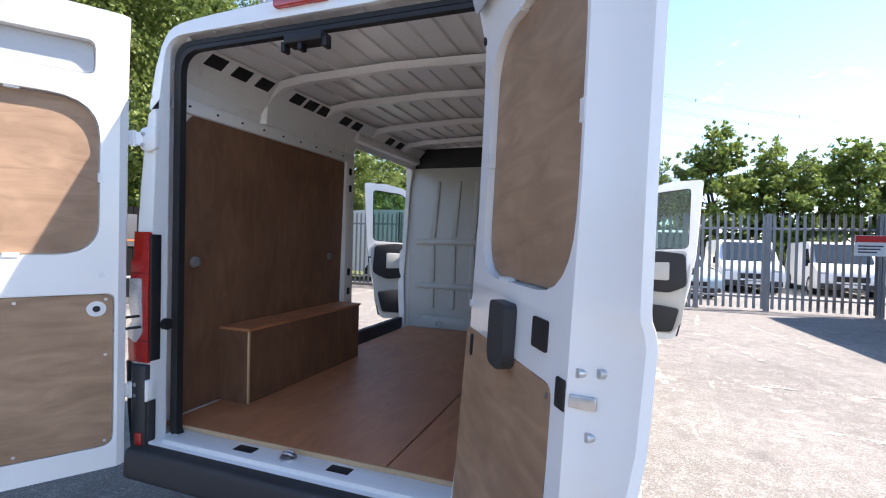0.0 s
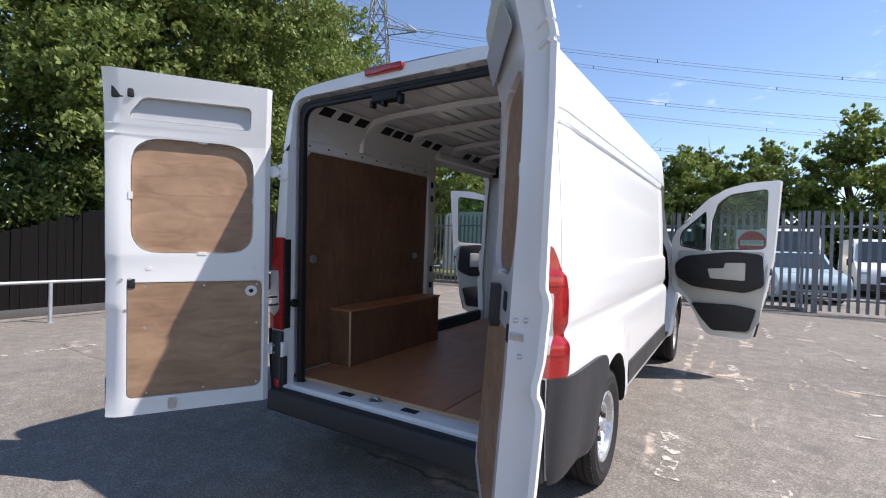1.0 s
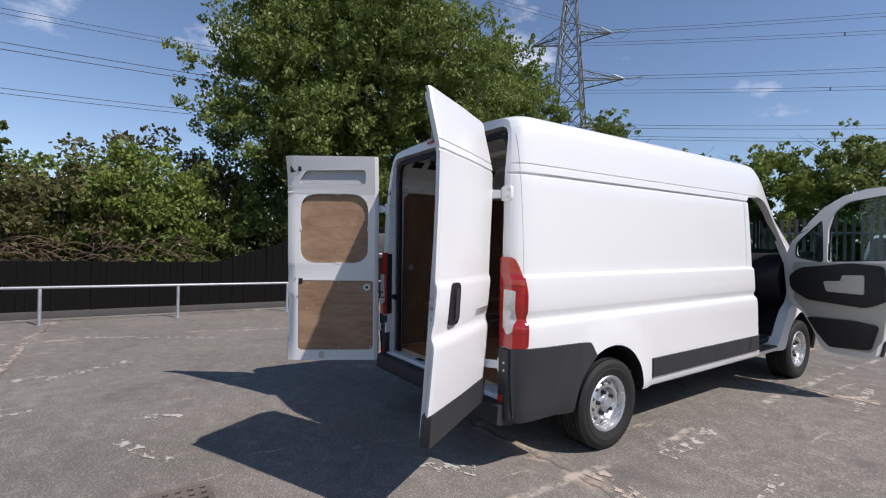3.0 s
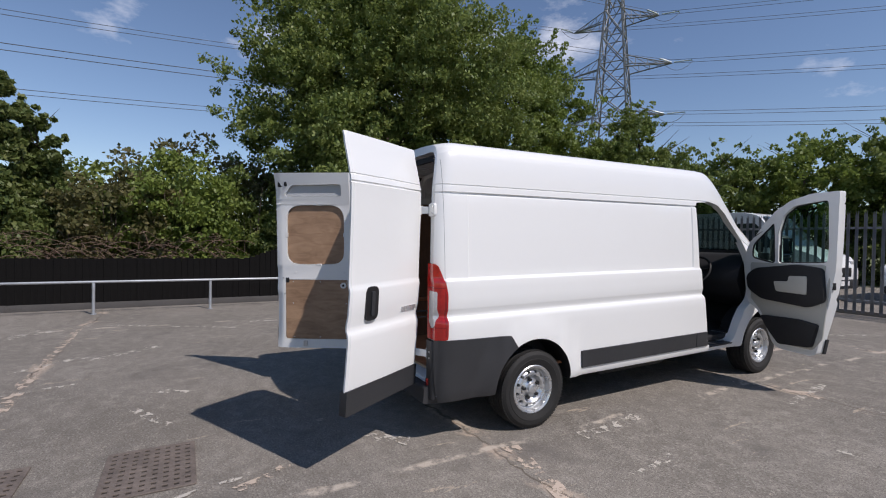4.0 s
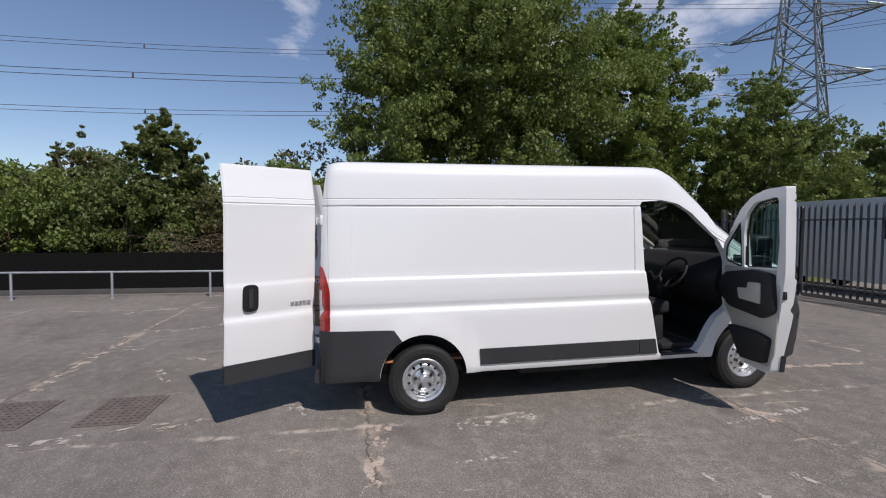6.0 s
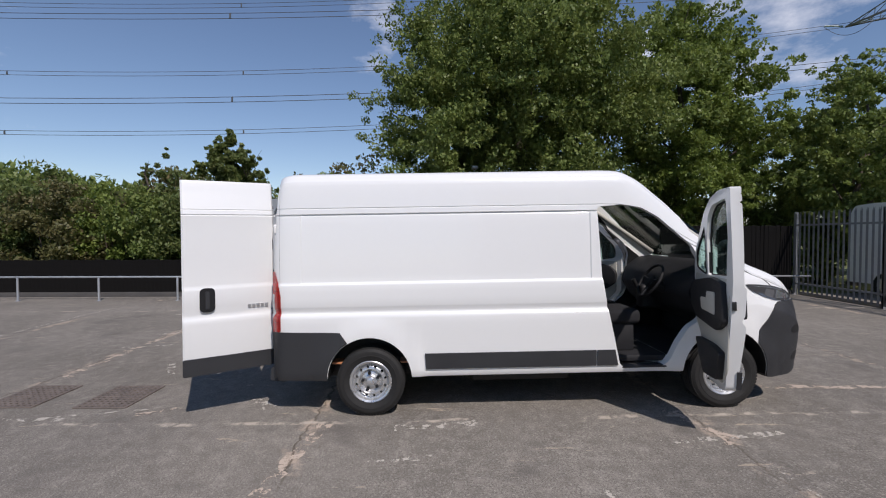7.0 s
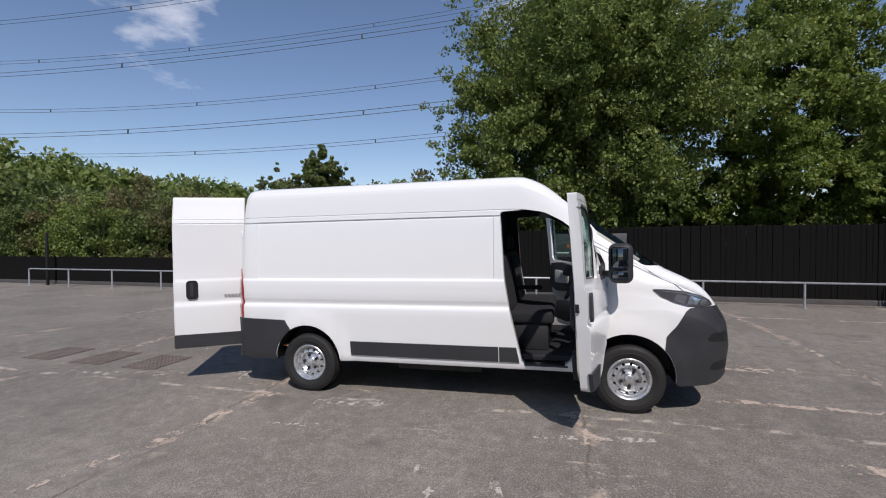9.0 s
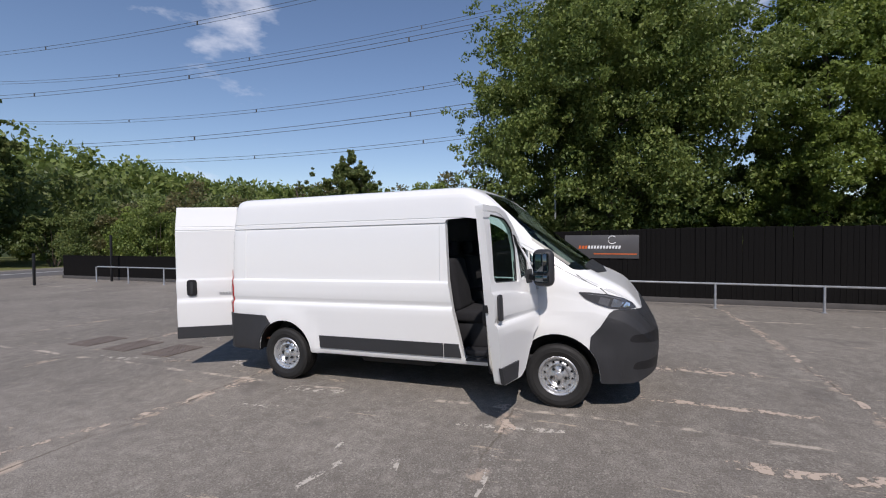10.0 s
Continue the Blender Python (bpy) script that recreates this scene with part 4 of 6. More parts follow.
# inside handle, lock hole, edge latch
rpanel("inside_handle", rounded(rect(0.345, 1.115, 0.455, 1.262), [0.04, 0.04, 0.02, 0.02], 4), -0.058, -0.026, BLACKPL, "black plastic inside handle")
rpanel("square_hole", rounded(rect(0.548, 1.197, 0.618, 1.255), 0.006, 2), -0.0335, -0.029, DARK, "square access hole")
for d, s_, uu in ((right_door, 1, 0.735), (left_door, -1, 0.735)):
    b = bmesh.new()
    zl = 1.131 if s_ > 0 else 1.118
    if s_ > 0:
        add_box(b, (-0.022, -0.004, -0.011), (0.022, 0.004, 0.011), 0.003)
        bmesh.ops.transform(b, matrix=Matrix.Translation((0.7175, -0.010, zl + 0.011)) @ Matrix.Rotation(radians(51), 4, "Z"), verts=b.verts)
    else:
        add_box(b, (uu - 0.055, -0.012, zl), (uu - 0.012, 0.022, zl + 0.022), 0.006)
    part("latch", b, ZINC if s_ > 0 else WHITE, d, "door latch")
    b = bmesh.new()
    add_box(b, (uu - 0.073, min(s_ * -0.034, s_ * -0.005), zl - 0.012), (uu - 0.038, max(s_ * -0.034, s_ * -0.005), zl + 0.04), 0.004)
    part("latch_body", b, DARK, d)
    for u2, z2 in (((0.711, 1.188), (0.732, 1.192), (0.724, 1.088)) if s_ > 0 else ((0.685, 1.155), (0.722, 1.155), (0.705, 0.985))):
        b = bmesh.new()
        wv = (-0.030 + (u2 - 0.70) * 1.24) if s_ > 0 else (-0.030 + max(0.0, u2 - 0.72) * 0.6)
        add_rod(b, (u2, s_ * (wv - 0.004), z2), (u2, s_ * (wv + 0.01), z2), 0.008, seg=12)
        part("screw", b, ZINC, d)
b = bmesh.new()
add_box(b, (0.70, -0.0, 2.13), (0.76, 0.09, 2.20), 0.01)
add_box(b, (0.66, 0.05, 2.14), (0.69, 0.10, 2.19), 0.006)
part("top_catch", b, DARK, left_door, "dark upper catch")
# bow and slight lean of the right-hand leaf, with all that is fixed to it
for ob in [right_door] + list(right_door.children):
    for v in ob.data.vertices:
        v.co.x -= 0.0133 * (v.co.z - 1.35)
        v.co.y += lerp_table(DOOR_BOW, v.co.z)
# check straps and the hinge plates on the pillars
for s in (1, -1):
    b = bmesh.new()
    add_rod(b, (s * 0.815, -0.84, 1.03), (s * (0.735 if s > 0 else 0.90), -1.03, 1.025), 0.006)
    add_rod(b, (s * 0.78, -0.85, 0.985), (s * 0.82, -0.85, 0.985), 0.026, seg=14)
    add_rod(b, (s * 0.80, -0.85, 0.985), (s * (0.735 if s > 0 else 0.90), -1.03, 0.975), 0.006)
    part("check_strap", b, DARK, van, "black door check strap")
    for z in (0.70, 1.81):
        b = prism(rounded([(s * 0.79, z - 0.045), (s * 0.845, z - 0.055), (s * 0.885, z - 0.04), (s * 0.885, z + 0.045), (s * 0.845, z + 0.055), (s * 0.79, z + 0.045)][::s], 0.014, 3), XZY, -0.938 if z < 1 else -0.916, -0.895, 0.003)
        plate = part("hinge_plate", b, WHITE, van, "white painted hinge plate")
        for dz in (-0.024, 0.024):
            part("bolt", rod((s * 0.862, -0.946 if z < 1 else -0.924, z + dz), (s * 0.862, -0.91, z + dz), 0.009, seg=8), ZINC, plate)
# rear quarter panel joints
GAP = make_mat("panel_joint", (0.30, 0.30, 0.31), 0.6, var=0.1)
skin("panel_joint", [(-0.852, 0.85), (-0.8495, 0.85), (-0.8495, 2.2), (-0.852, 2.2)], 0.0008, GAP, "thin panel joint", 0.8, arches=False)


# ---------- cab doors ----------
HINGE = Vector((0.945, 3.262, 0))


def inset_poly(poly, d):
    c = Vector((sum(p[0] for p in poly) / len(poly), sum(p[1] for p in poly) / len(poly)))
    return [(p[0] + (c.x - p[0]) * d, p[1] + (c.y - p[1]) * d) for p in poly]


MAIN_WIN = rounded([(2.335, 1.365), (2.862, 1.335), (2.85, 1.66), (2.79, 1.85), (2.67, 1.945), (2.325, 1.985)], [0.06, 0.03, 0.02, 0.03, 0.05, 0.05], 5)
QUARTER = rounded([(2.905, 1.335), (3.175, 1.385), (3.16, 1.53), (2.90, 1.775)], [0.03, 0.05, 0.05, 0.03], 4)


def cab_door(s, angle, label):
    def slant(a, b, h):
        return Vector((s * (h - (b - 0.4) * 0.035), a, b))

    def upright(a, b, h):
        return Vector((s * (h - max(0.0, b - 1.5) * 0.07), a, b))

    tops = {(2.235, 1.985): (2.222, 2.062), (2.50, 2.0): (2.50, 2.055), (2.68, 1.97): (2.70, 2.005), (2.86, 1.875): (2.885, 1.90)}
    outline = rounded([tops.get(p, p) for p in inset_poly(CAB_DOOR, 0.0)], [0.02] + [0.035] * (len(CAB_DOOR) - 1), 3)
    leaf = carve(body_solid(0.001), [prism(outline, upright, 0.8737, 1.3)], "INTERSECT")
    leaf = carve(leaf, [prism(MAIN_WIN, slant, 0.7, 1.4), prism(QUARTER, slant, 0.7, 1.4)])
    for v in leaf.verts:
        v.co -= Vector((s * HINGE.x, HINGE.y, 0))
    door = part("cab_door", leaf, WHITE, van, label, 30)
    door.matrix_basis = pose(s * HINGE.x, HINGE.y, 0, 0, 0, s * angle)
    off = Vector((s * HINGE.x, HINGE.y, 0))

    def panel(name, poly, lo, hi, mat_, lab="", bev=0.0, parent=None, lay=slant):
        bm = prism(poly, lambda a, b, h: lay(a, b, h) - off, lo, hi, bev)
        bmesh.ops.recalc_face_normals(bm, faces=bm.faces[:])
        return part(name, bm, mat_, parent or door, lab)

    for nm, p in (("window_glass", MAIN_WIN), ("quarter_glass", QUARTER)):
        gx = 0.938 if p is MAIN_WIN else 0.908
        g = panel(nm, inset_poly(p, -0.02), gx, gx + 0.004, GLASS, "green tinted side glass")
        g.visible_shadow = False
    panel("divider", rounded([(2.858, 1.34), (2.91, 1.34), (2.905, 1.76), (2.85, 1.80)], 0.01, 2), 0.918, 0.944, DARK, "black window divider")
    # rubber round the panes
    for p in (MAIN_WIN, QUARTER):
        bm = bmesh.new()
        add_tube(bm, [slant(a, b, 0.9395 if p is MAIN_WIN else 0.9095) - off for a, b in inset_poly(p, 0.004)], 0.009, 6, True)
        part("window_rubber", bm, DARK, door)
    panel("door_card", rounded([(2.375, 0.60), (2.47, 0.47), (2.83, 0.47), (2.95, 0.62), (3.06, 0.80), (3.18, 0.92), (3.19, 1.33), (2.36, 1.34), (2.31, 1.20)], 0.03, 3), 0.862, 0.876, BEIGE, "light grey door trim", 0.003, lay=upright)
    panel("armrest", rounded([(2.335, 0.98), (2.50, 0.90), (3.02, 0.93), (3.19, 1.03), (3.21, 1.18), (3.10, 1.27), (2.62, 1.335), (2.36, 1.31)], 0.05, 4), 0.815, 0.866, CABDARK, "black moulded armrest and pull", 0.012, lay=upright)
    panel("armrest_insert", rounded([(2.50, 1.03), (2.83, 1.035), (2.86, 1.14), (2.70, 1.15), (2.69, 1.21), (2.50, 1.22)], 0.02, 3), 0.805, 0.835, BEIGE, "light grey armrest insert", 0.006, lay=upright)
    panel("door_pocket", rounded([(2.40, 0.74), (2.46, 0.50), (2.80, 0.47), (2.92, 0.60), (3.02, 0.75), (2.60, 0.765)], 0.03, 3), 0.81, 0.866, CABDARK, "black lower door pocket", 0.01, lay=upright)
    panel("outer_handle", rounded(rect(2.335, 1.02, 2.415, 1.26), 0.036, 5), 1.000, 1.022, BLACKPL, "black outer door handle", 0.006)
    panel("lower_moulding", [(2.425, 0.435), (2.70, 0.435), (2.745, 0.588), (2.392, 0.588)], 0.955, 0.989, BLACKPL, "dark grey plastic moulding")
    panel("lock_striker", rounded(rect(2.285, 1.10, 2.315, 1.17), 0.006, 2), 0.90, 0.93, DARK)
    # mirror
    bm = bmesh.new()
    add_box(bm, (1.01, 2.975, 1.275), (1.225, 3.115, 1.645), 0.068, 5)
    bmesh.ops.scale(bm, vec=(s, 1, 1), verts=bm.verts)
    bmesh.ops.translate(bm, vec=-off, verts=bm.verts)
    bmesh.ops.recalc_face_normals(bm, faces=bm.faces[:])
    mir = part("door_mirror", bm, BLACKPL, door, "black door mirror housing")
    bm = bmesh.new()
    add_box(bm, (1.045, 2.970, 1.415), (1.195, 2.9765, 1.61), 0.02)
    add_box(bm, (1.045, 2.970, 1.32), (1.195, 2.9765, 1.395), 0.015)
    bmesh.ops.scale(bm, vec=(s, 1, 1), verts=bm.verts)
    bmesh.ops.translate(bm, vec=-off, verts=bm.verts)
    bmesh.ops.recalc_face_normals(bm, faces=bm.faces[:])
    # Base darkened in place of the dark surroundings the glass would reflect.
    mirror_mat = bpy.data.materials.get("mirror_glass") or make_mat("mirror_glass", (0.16, 0.17, 0.175), 0.04, 1.0, var=0.01, rvar=0.01)
    part("mirror_glass", bm, mirror_mat, door, "mirror glass, dimmed as if reflecting dark surroundings")
    bm = bmesh.new()
    add_rod(bm, (s * 0.94 - off.x, 3.10 - off.y, 1.36), (s * 1.05 - off.x, 3.06 - off.y, 1.36), 0.03)
    add_box(bm, (min(s * 0.925, s * 0.95) - off.x, 3.02 - off.y, 1.30), (max(s * 0.925, s * 0.95) - off.x, 3.16 - off.y, 1.44), 0.01)
    part("mirror_arm", bm, BLACKPL, door)
    bm = bmesh.new()
    add_box(bm, (min(s * 1.214, s * 1.222) - off.x, 3.02 - off.y, 1.35), (max(s * 1.214, s * 1.222) - off.x, 3.06 - off.y, 1.50), 0.004)
    part("indicator", bm, AMBER, door, "amber side repeater")
    for z in (0.98, 1.24):
        b = bmesh.new()
        add_rod(b, (-s * 0.01, 0.012, z - 0.03), (-s * 0.01, 0.012, z + 0.03), 0.014)
        add_box(b, (-0.035, -0.02, z - 0.02), (0.02, 0.015, z + 0.02), 0.004)
        part("hinge", b, ZINC, door, "door hinge")
    return door


cab_door(1, 76.0, "white driver's door, open square to the van")
cab_door(-1, 56.0, "white passenger door, half open")

# ---------- windscreen, cowl, bonnet details ----------
ws = prism(rounded([(x * 0.995, y) for x, y in WS_POLY], 0.06, 4), WS, -0.35, 0.6)
glass_shell = carve(body_solid(-0.006), [ws], "INTERSECT")
glass_shell = carve(glass_shell, [loft([[Vector((p.x * 0.995, p.y, p.z - 0.006)) for p in body_section(y, -0.006)] for y in [2.2 + 0.06 * i for i in range(36)]])])
wsg = part("windscreen", glass_shell, SCREEN, van, "green tinted windscreen, darkened as if reflecting trees", 30)
wsg.visible_shadow = False
part("cowl", carve(body_solid(0.006), [prism(rounded([(-0.70, 3.73), (0.70, 3.73), (0.62, 3.86), (0.0, 3.93), (-0.62, 3.86)], 0.03, 3), XYZ, 1.2, 1.9)], "INTERSECT"), BLACKPL, van, "black plastic scuttle below the windscreen")
for s in (1, -1):
    bm = bmesh.new()
    pts = [body_section(y, 0.003) for y in (3.66, 3.72, 3.80, 3.9, 4.0, 4.08)]
    idx = [36, 34, 31, 29, 27, 24]
    add_tube(bm, [Vector((s * abs(r[i].x), r[i].y, r[i].z)) for r, i in zip(pts, idx)], 0.003, 5)
    part("bonnet_gap", bm, DARK, van, "dark shut line of the bonnet")
part("aerial", rod((0, 2.86, 2.13), (0, 2.81, 2.245), 0.004, seg=6), DARK, van, "short black roof aerial")

# ---------- cab interior ----------
part("cab_floor", box((-0.86, 2.07, 0.44), (0.86, 3.45, 0.50), 0.01), CABDARK, van, "black rubber cab floor")
part("step", box((0.86, 2.46, 0.40), (0.955, 2.90, 0.425), 0.006), BLACKPL, van, "cab step")
bm = loft([[Vector((x, y, z)) for y, z in rounded([(3.62, 0.75), (3.62, 1.42), (3.40, 1.40), (3.18 + dy, 1.27), (3.12 + dy, 1.10), (3.22 + dy, 0.92), (3.45, 0.75)], 0.05, 4)] for x, dy in ((-0.84, 0.05), (-0.6, 0.0), (-0.2, 0.0), (0.0, -0.06), (0.2, -0.04), (0.6, 0.0), (0.84, 0.05))])
dash = part("dashboard", bm, CABDARK, van, "dark grey moulded dashboard")
part("gear_console", box((-0.05, 3.02, 0.85), (0.12, 3.25, 1.12), 0.04, 3), CABDARK, dash, "centre console")
part("gear_lever", rod((0.04, 3.03, 1.05), (0.04, 2.96, 1.18), 0.018, 0.024), DARK, dash, "gear lever")
bm = bmesh.new()
wm = Matrix.Translation((0.43, 2.98, 1.20)) @ Matrix.Rotation(radians(-32), 4, "X")
add_tube(bm, [wm @ Vector((0.195 * math.cos(a), 0.0, 0.195 * math.sin(a))) for a in [k * math.pi / 16 for k in range(32)]], 0.015, 8, True)
for a in (0.2, 2.94, 4.71):
    add_rod(bm, wm @ Vector((0, 0.02, 0)), wm @ Vector((0.19 * math.cos(a), 0.0, 0.19 * math.sin(a))), 0.02, 0.013, 8)
add_rod(bm, wm @ Vector((0, 0.25, 0)), wm @ Vector((0, 0.0, 0)), 0.035, 0.07, 16)
part("steering_wheel", bm, DARK, van, "black steering wheel")


def cab_seat(x, w, label):
    seat = part("seat", box((x - w, 2.24, 0.78), (x + w, 2.76, 0.93), 0.05, 4), FABRIC, van, label)
    bm = bmesh.new()
    add_box(bm, (x - w, -0.07, 0.0), (x + w, 0.07, 0.64), 0.06, 4)
    bmesh.ops.transform(bm, matrix=Matrix.Translation((0, 2.27, 0.90)) @ Matrix.Rotation(radians(9), 4, "X"), verts=bm.verts)
    part("backrest", bm, FABRIC, seat, "charcoal fabric backrest")
    part("seat_base", box((x - w * 0.85, 2.28, 0.50), (x + w * 0.85, 2.70, 0.79), 0.02), CABDARK, seat, "dark seat plinth")
    for k in ([0] if w < 0.3 else [-0.22, 0.22]):
        part("headrest", box((x + k - 0.12, 2.10, 1.56), (x + k + 0.12, 2.20, 1.74), 0.04, 3), FABRIC, seat, "headrest")
    return seat


cab_seat(0.46, 0.25, "charcoal fabric driver's seat")
cab_seat(-0.35, 0.46, "charcoal fabric double passenger seat")
part("armrest", box((0.16, 2.30, 1.10), (0.20, 2.62, 1.15), 0.015), FABRIC, van, "fold-down armrest")
part("bulkhead_trim", box((-0.84, 2.062, 0.5), (0.84, 2.075, 2.2), 0.003), CABDARK, van, "dark cab-side lining")
part("sun_visor", box((0.12, 2.62, 2.08), (0.60, 2.78, 2.10), 0.008, 2, ), CABDARK, van, "sun visor")
for s in (1, -1):
    bm = bmesh.new()
    add_tube(bm, [(s * 0.80, 3.58, 1.46), (s * 0.79, 3.2, 1.73), (s * 0.78, 2.9, 1.94), (s * 0.76, 2.72, 2.06)], 0.028, 8)
    part("pillar_trim", bm, BEIGE, van, "light grey windscreen pillar trim")


# ---------- ground ----------
def ground_mat():
    m = bpy.data.materials.new("weathered_asphalt")
    m.use_nodes = True
    n, l, b = nodes_of(m)
    tc = n.new("ShaderNodeTexCoord")

    def noise_node(scale, detail=6, rough=0.6, src=None):
        t = n.new("ShaderNodeTexNoise")
        t.inputs["Scale"].default_value, t.inputs["Detail"].default_value, t.inputs["Roughness"].default_value = scale, detail, rough
        l.new(src or tc.outputs["Object"], t.inputs["Vector"])
        return t.outputs["Fac"]

    def ramp(src, a, b_, lo, hi):
        r = n.new("ShaderNodeMapRange")
        r.inputs[1].default_value, r.inputs[2].default_value, r.inputs[3].default_value, r.inputs[4].default_value = a, b_, lo, hi
        l.new(src, r.inputs[0])
        return r.outputs[0]

    def mixc(fac, c1, c2):
        x = n.new("ShaderNodeMixRGB")
        for k, c in (("Color1", c1), ("Color2", c2)):
            if isinstance(c, tuple):
                x.inputs[k].default_value = (*c, 1)
            else:
                l.new(c, x.inputs[k])
        l.new(fac, x.inputs["Fac"])
        return x.outputs[0]

    def math_node(op, a_, b_=None):
        t = n.new("ShaderNodeMath")
        t.operation = op
        for k, q in enumerate((a_, b_)):
            if q is None:
                continue
            if isinstance(q, (int, float)):
                t.inputs[k].default_value = q
            else:
                l.new(q, t.inputs[k])
        return t.outputs[0]

    sep = n.new("ShaderNodeSeparateXYZ")
    l.new(tc.outputs["Object"], sep.inputs[0])
    X, Y = sep.outputs[0], sep.outputs[1]
    blot, grit, stone = noise_node(0.45, 7), noise_node(95, 3, 0.7), noise_node(52, 3, 0.7)
    base = mixc(ramp(blot, 0.35, 0.65, 0, 1), (0.196, 0.178, 0.152), (0.285, 0.259, 0.224))
    base = mixc(ramp(grit, 0.47, 0.60, 0, 0.7), base, (0.085, 0.076, 0.066))
    base = mixc(ramp(stone, 0.53, 0.66, 0, 0.55), base, (0.46, 0.425, 0.37))
    mid = noise_node(7.0, 5, 0.7)
    base = mixc(ramp(mid, 0.50, 0.66, 0, 0.45), base, (0.135, 0.118, 0.10))
    base = mixc(ramp(mid, 0.46, 0.32, 0, 0.35), base, (0.40, 0.365, 0.315))
    dark = noise_node(1.1, 6, 0.65)
    base = mixc(ramp(dark, 0.56, 0.70, 0, 0.6), base, (0.12, 0.108, 0.098))

    # flakes of old pale paint and screed, dragged out along the bays
    def streaks(sx, sy, lo, hi, amount, col, off):
        mp = n.new("ShaderNodeMapping")
        mp.inputs["Scale"].default_value, mp.inputs["Location"].default_value, mp.inputs["Rotation"].default_value = (sx, sy, 1), (off, off * 0.7, 0), (0, 0, radians(3))
        l.new(tc.outputs["Object"], mp.inputs["Vector"])
        crumb = ramp(noise_node(26, 4, 0.7), 0.40, 0.52, 0.15, 1.0)
        return mixc(math_node("MULTIPLY", crumb, ramp(noise_node(1.0, 9, 0.7, mp.outputs["Vector"]), lo, hi, 0, amount)), base, col)

    base = streaks(6.5, 1.1, 0.640, 0.655, 0.8, (0.46, 0.385, 0.30), 3.1)
    base = streaks(4.2, 1.2, 0.665, 0.68, 0.75, (0.48, 0.41, 0.33), 11.7)
    base = streaks(11.0, 2.8, 0.665, 0.68, 0.75, (0.50, 0.44, 0.36), 7.3)
    # bay joints across the yard: a ragged dark crack in a band of sandy filler
    wob = math_node("MULTIPLY", math_node("SUBTRACT", noise_node(0.9, 4), 0.5), 0.35)
    wob2 = math_node("MULTIPLY", math_node("SUBTRACT", noise_node(7, 5), 0.5), 0.10)
    yy = math_node("ADD", math_node("ADD", Y, wob), wob2)
    fill_n, fill_b = noise_node(2.2, 6, 0.7), noise_node(0.8, 3)
    for y0 in (-6.85, -4.08, -0.5, 3.05, 6.42, 10.1):
        d = math_node("ABSOLUTE", math_node("SUBTRACT", yy, y0))
        band = math_node("MULTIPLY", ramp(d, 0.04, 0.12, 1, 0), ramp(math_node("ADD", fill_n, math_node("MULTIPLY", fill_b, 0.5)), 0.78, 0.85, 0, 0.7))
        base = mixc(band, base, (0.52, 0.42, 0.33))
        base = mixc(math_node("MULTIPLY", ramp(d, 0.006, 0.018, 0.75, 0), ramp(fill_b, 0.42, 0.62, 0.15, 1.0)), base, (0.085, 0.065, 0.048))
    for x0, w in ((1.12, 0.05), (-5.6, 0.06)):
        d = math_node("ABSOLUTE", math_node("SUBTRACT", math_node("ADD", X, wob), x0))
        base = mixc(math_node("MULTIPLY", ramp(d, w * 0.4, w, 1, 0), ramp(fill_n, 0.5, 0.58, 0, 0.85)), base, (0.53, 0.46, 0.38))
    # grass beyond the fence and across the lane
    g1 = math_node("MULTIPLY", ramp(X, -8.6, -8.2, 1, 0), ramp(Y, -21.5, -20.8, 0, 1))
    g2 = ramp(math_node("ADD", Y, wob), -30.2, -29.8, 1, 0)
    g3 = ramp(Y, 21.0, 23.0, 0, 1)
    grass = mixc(ramp(noise_node(6, 5), 0.3, 0.7, 0, 1), (0.06, 0.085, 0.022), (0.20, 0.20, 0.075))
    base = mixc(math_node("MAXIMUM", math_node("MAXIMUM", g1, g2), g3), base, grass)
    l.new(base, b.inputs["Base Color"])
    b.inputs["Roughness"].default_value = 0.88
    b.inputs["Specular IOR Level"].default_value = 0.3
    bp = n.new("ShaderNodeBump")
    bp.inputs["Strength"].default_value, bp.inputs["Distance"].default_value = 0.8, 0.010
    l.new(stone, bp.inputs["Height"])
    bp2 = n.new("ShaderNodeBump")
    bp2.inputs["Strength"].default_value, bp2.inputs["Distance"].default_value = 0.5, 0.004
    l.new(grit, bp2.inputs["Height"])
    l.new(bp.outputs["Normal"], bp2.inputs["Normal"])
    l.new(bp2.outputs["Normal"], b.inputs["Normal"])
    return m


def ground_z(x, y):
    """The yard rises a hand's breadth from the van's tail to its nose, and falls away again."""
    up = lerp_table([(0.0, 0.0), (3.46, 0.053), (4.4, 0.06), (9.0, 0.0)], y)
    return up * lerp_table([(-6.6, 0.0), (-3.0, 1.0), (4.0, 1.0), (8.0, 0.0)], x)


gb = bmesh.new()
far_steps = [-900, -500, -250, -120, -60, -30, -18]
gx = far_steps + [-12 + 0.5 * i for i in range(49)] + [-v for v in reversed(far_steps)]
gv = [[gb.verts.new((x, y, ground_z(x, y))) for y in gx] for x in gx]
for r0, r1 in zip(gv, gv[1:]):
    for k in range(len(gx) - 1):
        gb.faces.new((r0[k], r1[k], r1[k + 1], r0[k + 1]))
ground = part("ground", gb, ground_mat())
tagged(ground, "worn grey asphalt yard with cracks, stains and faded paint", "ground", kind="structure")


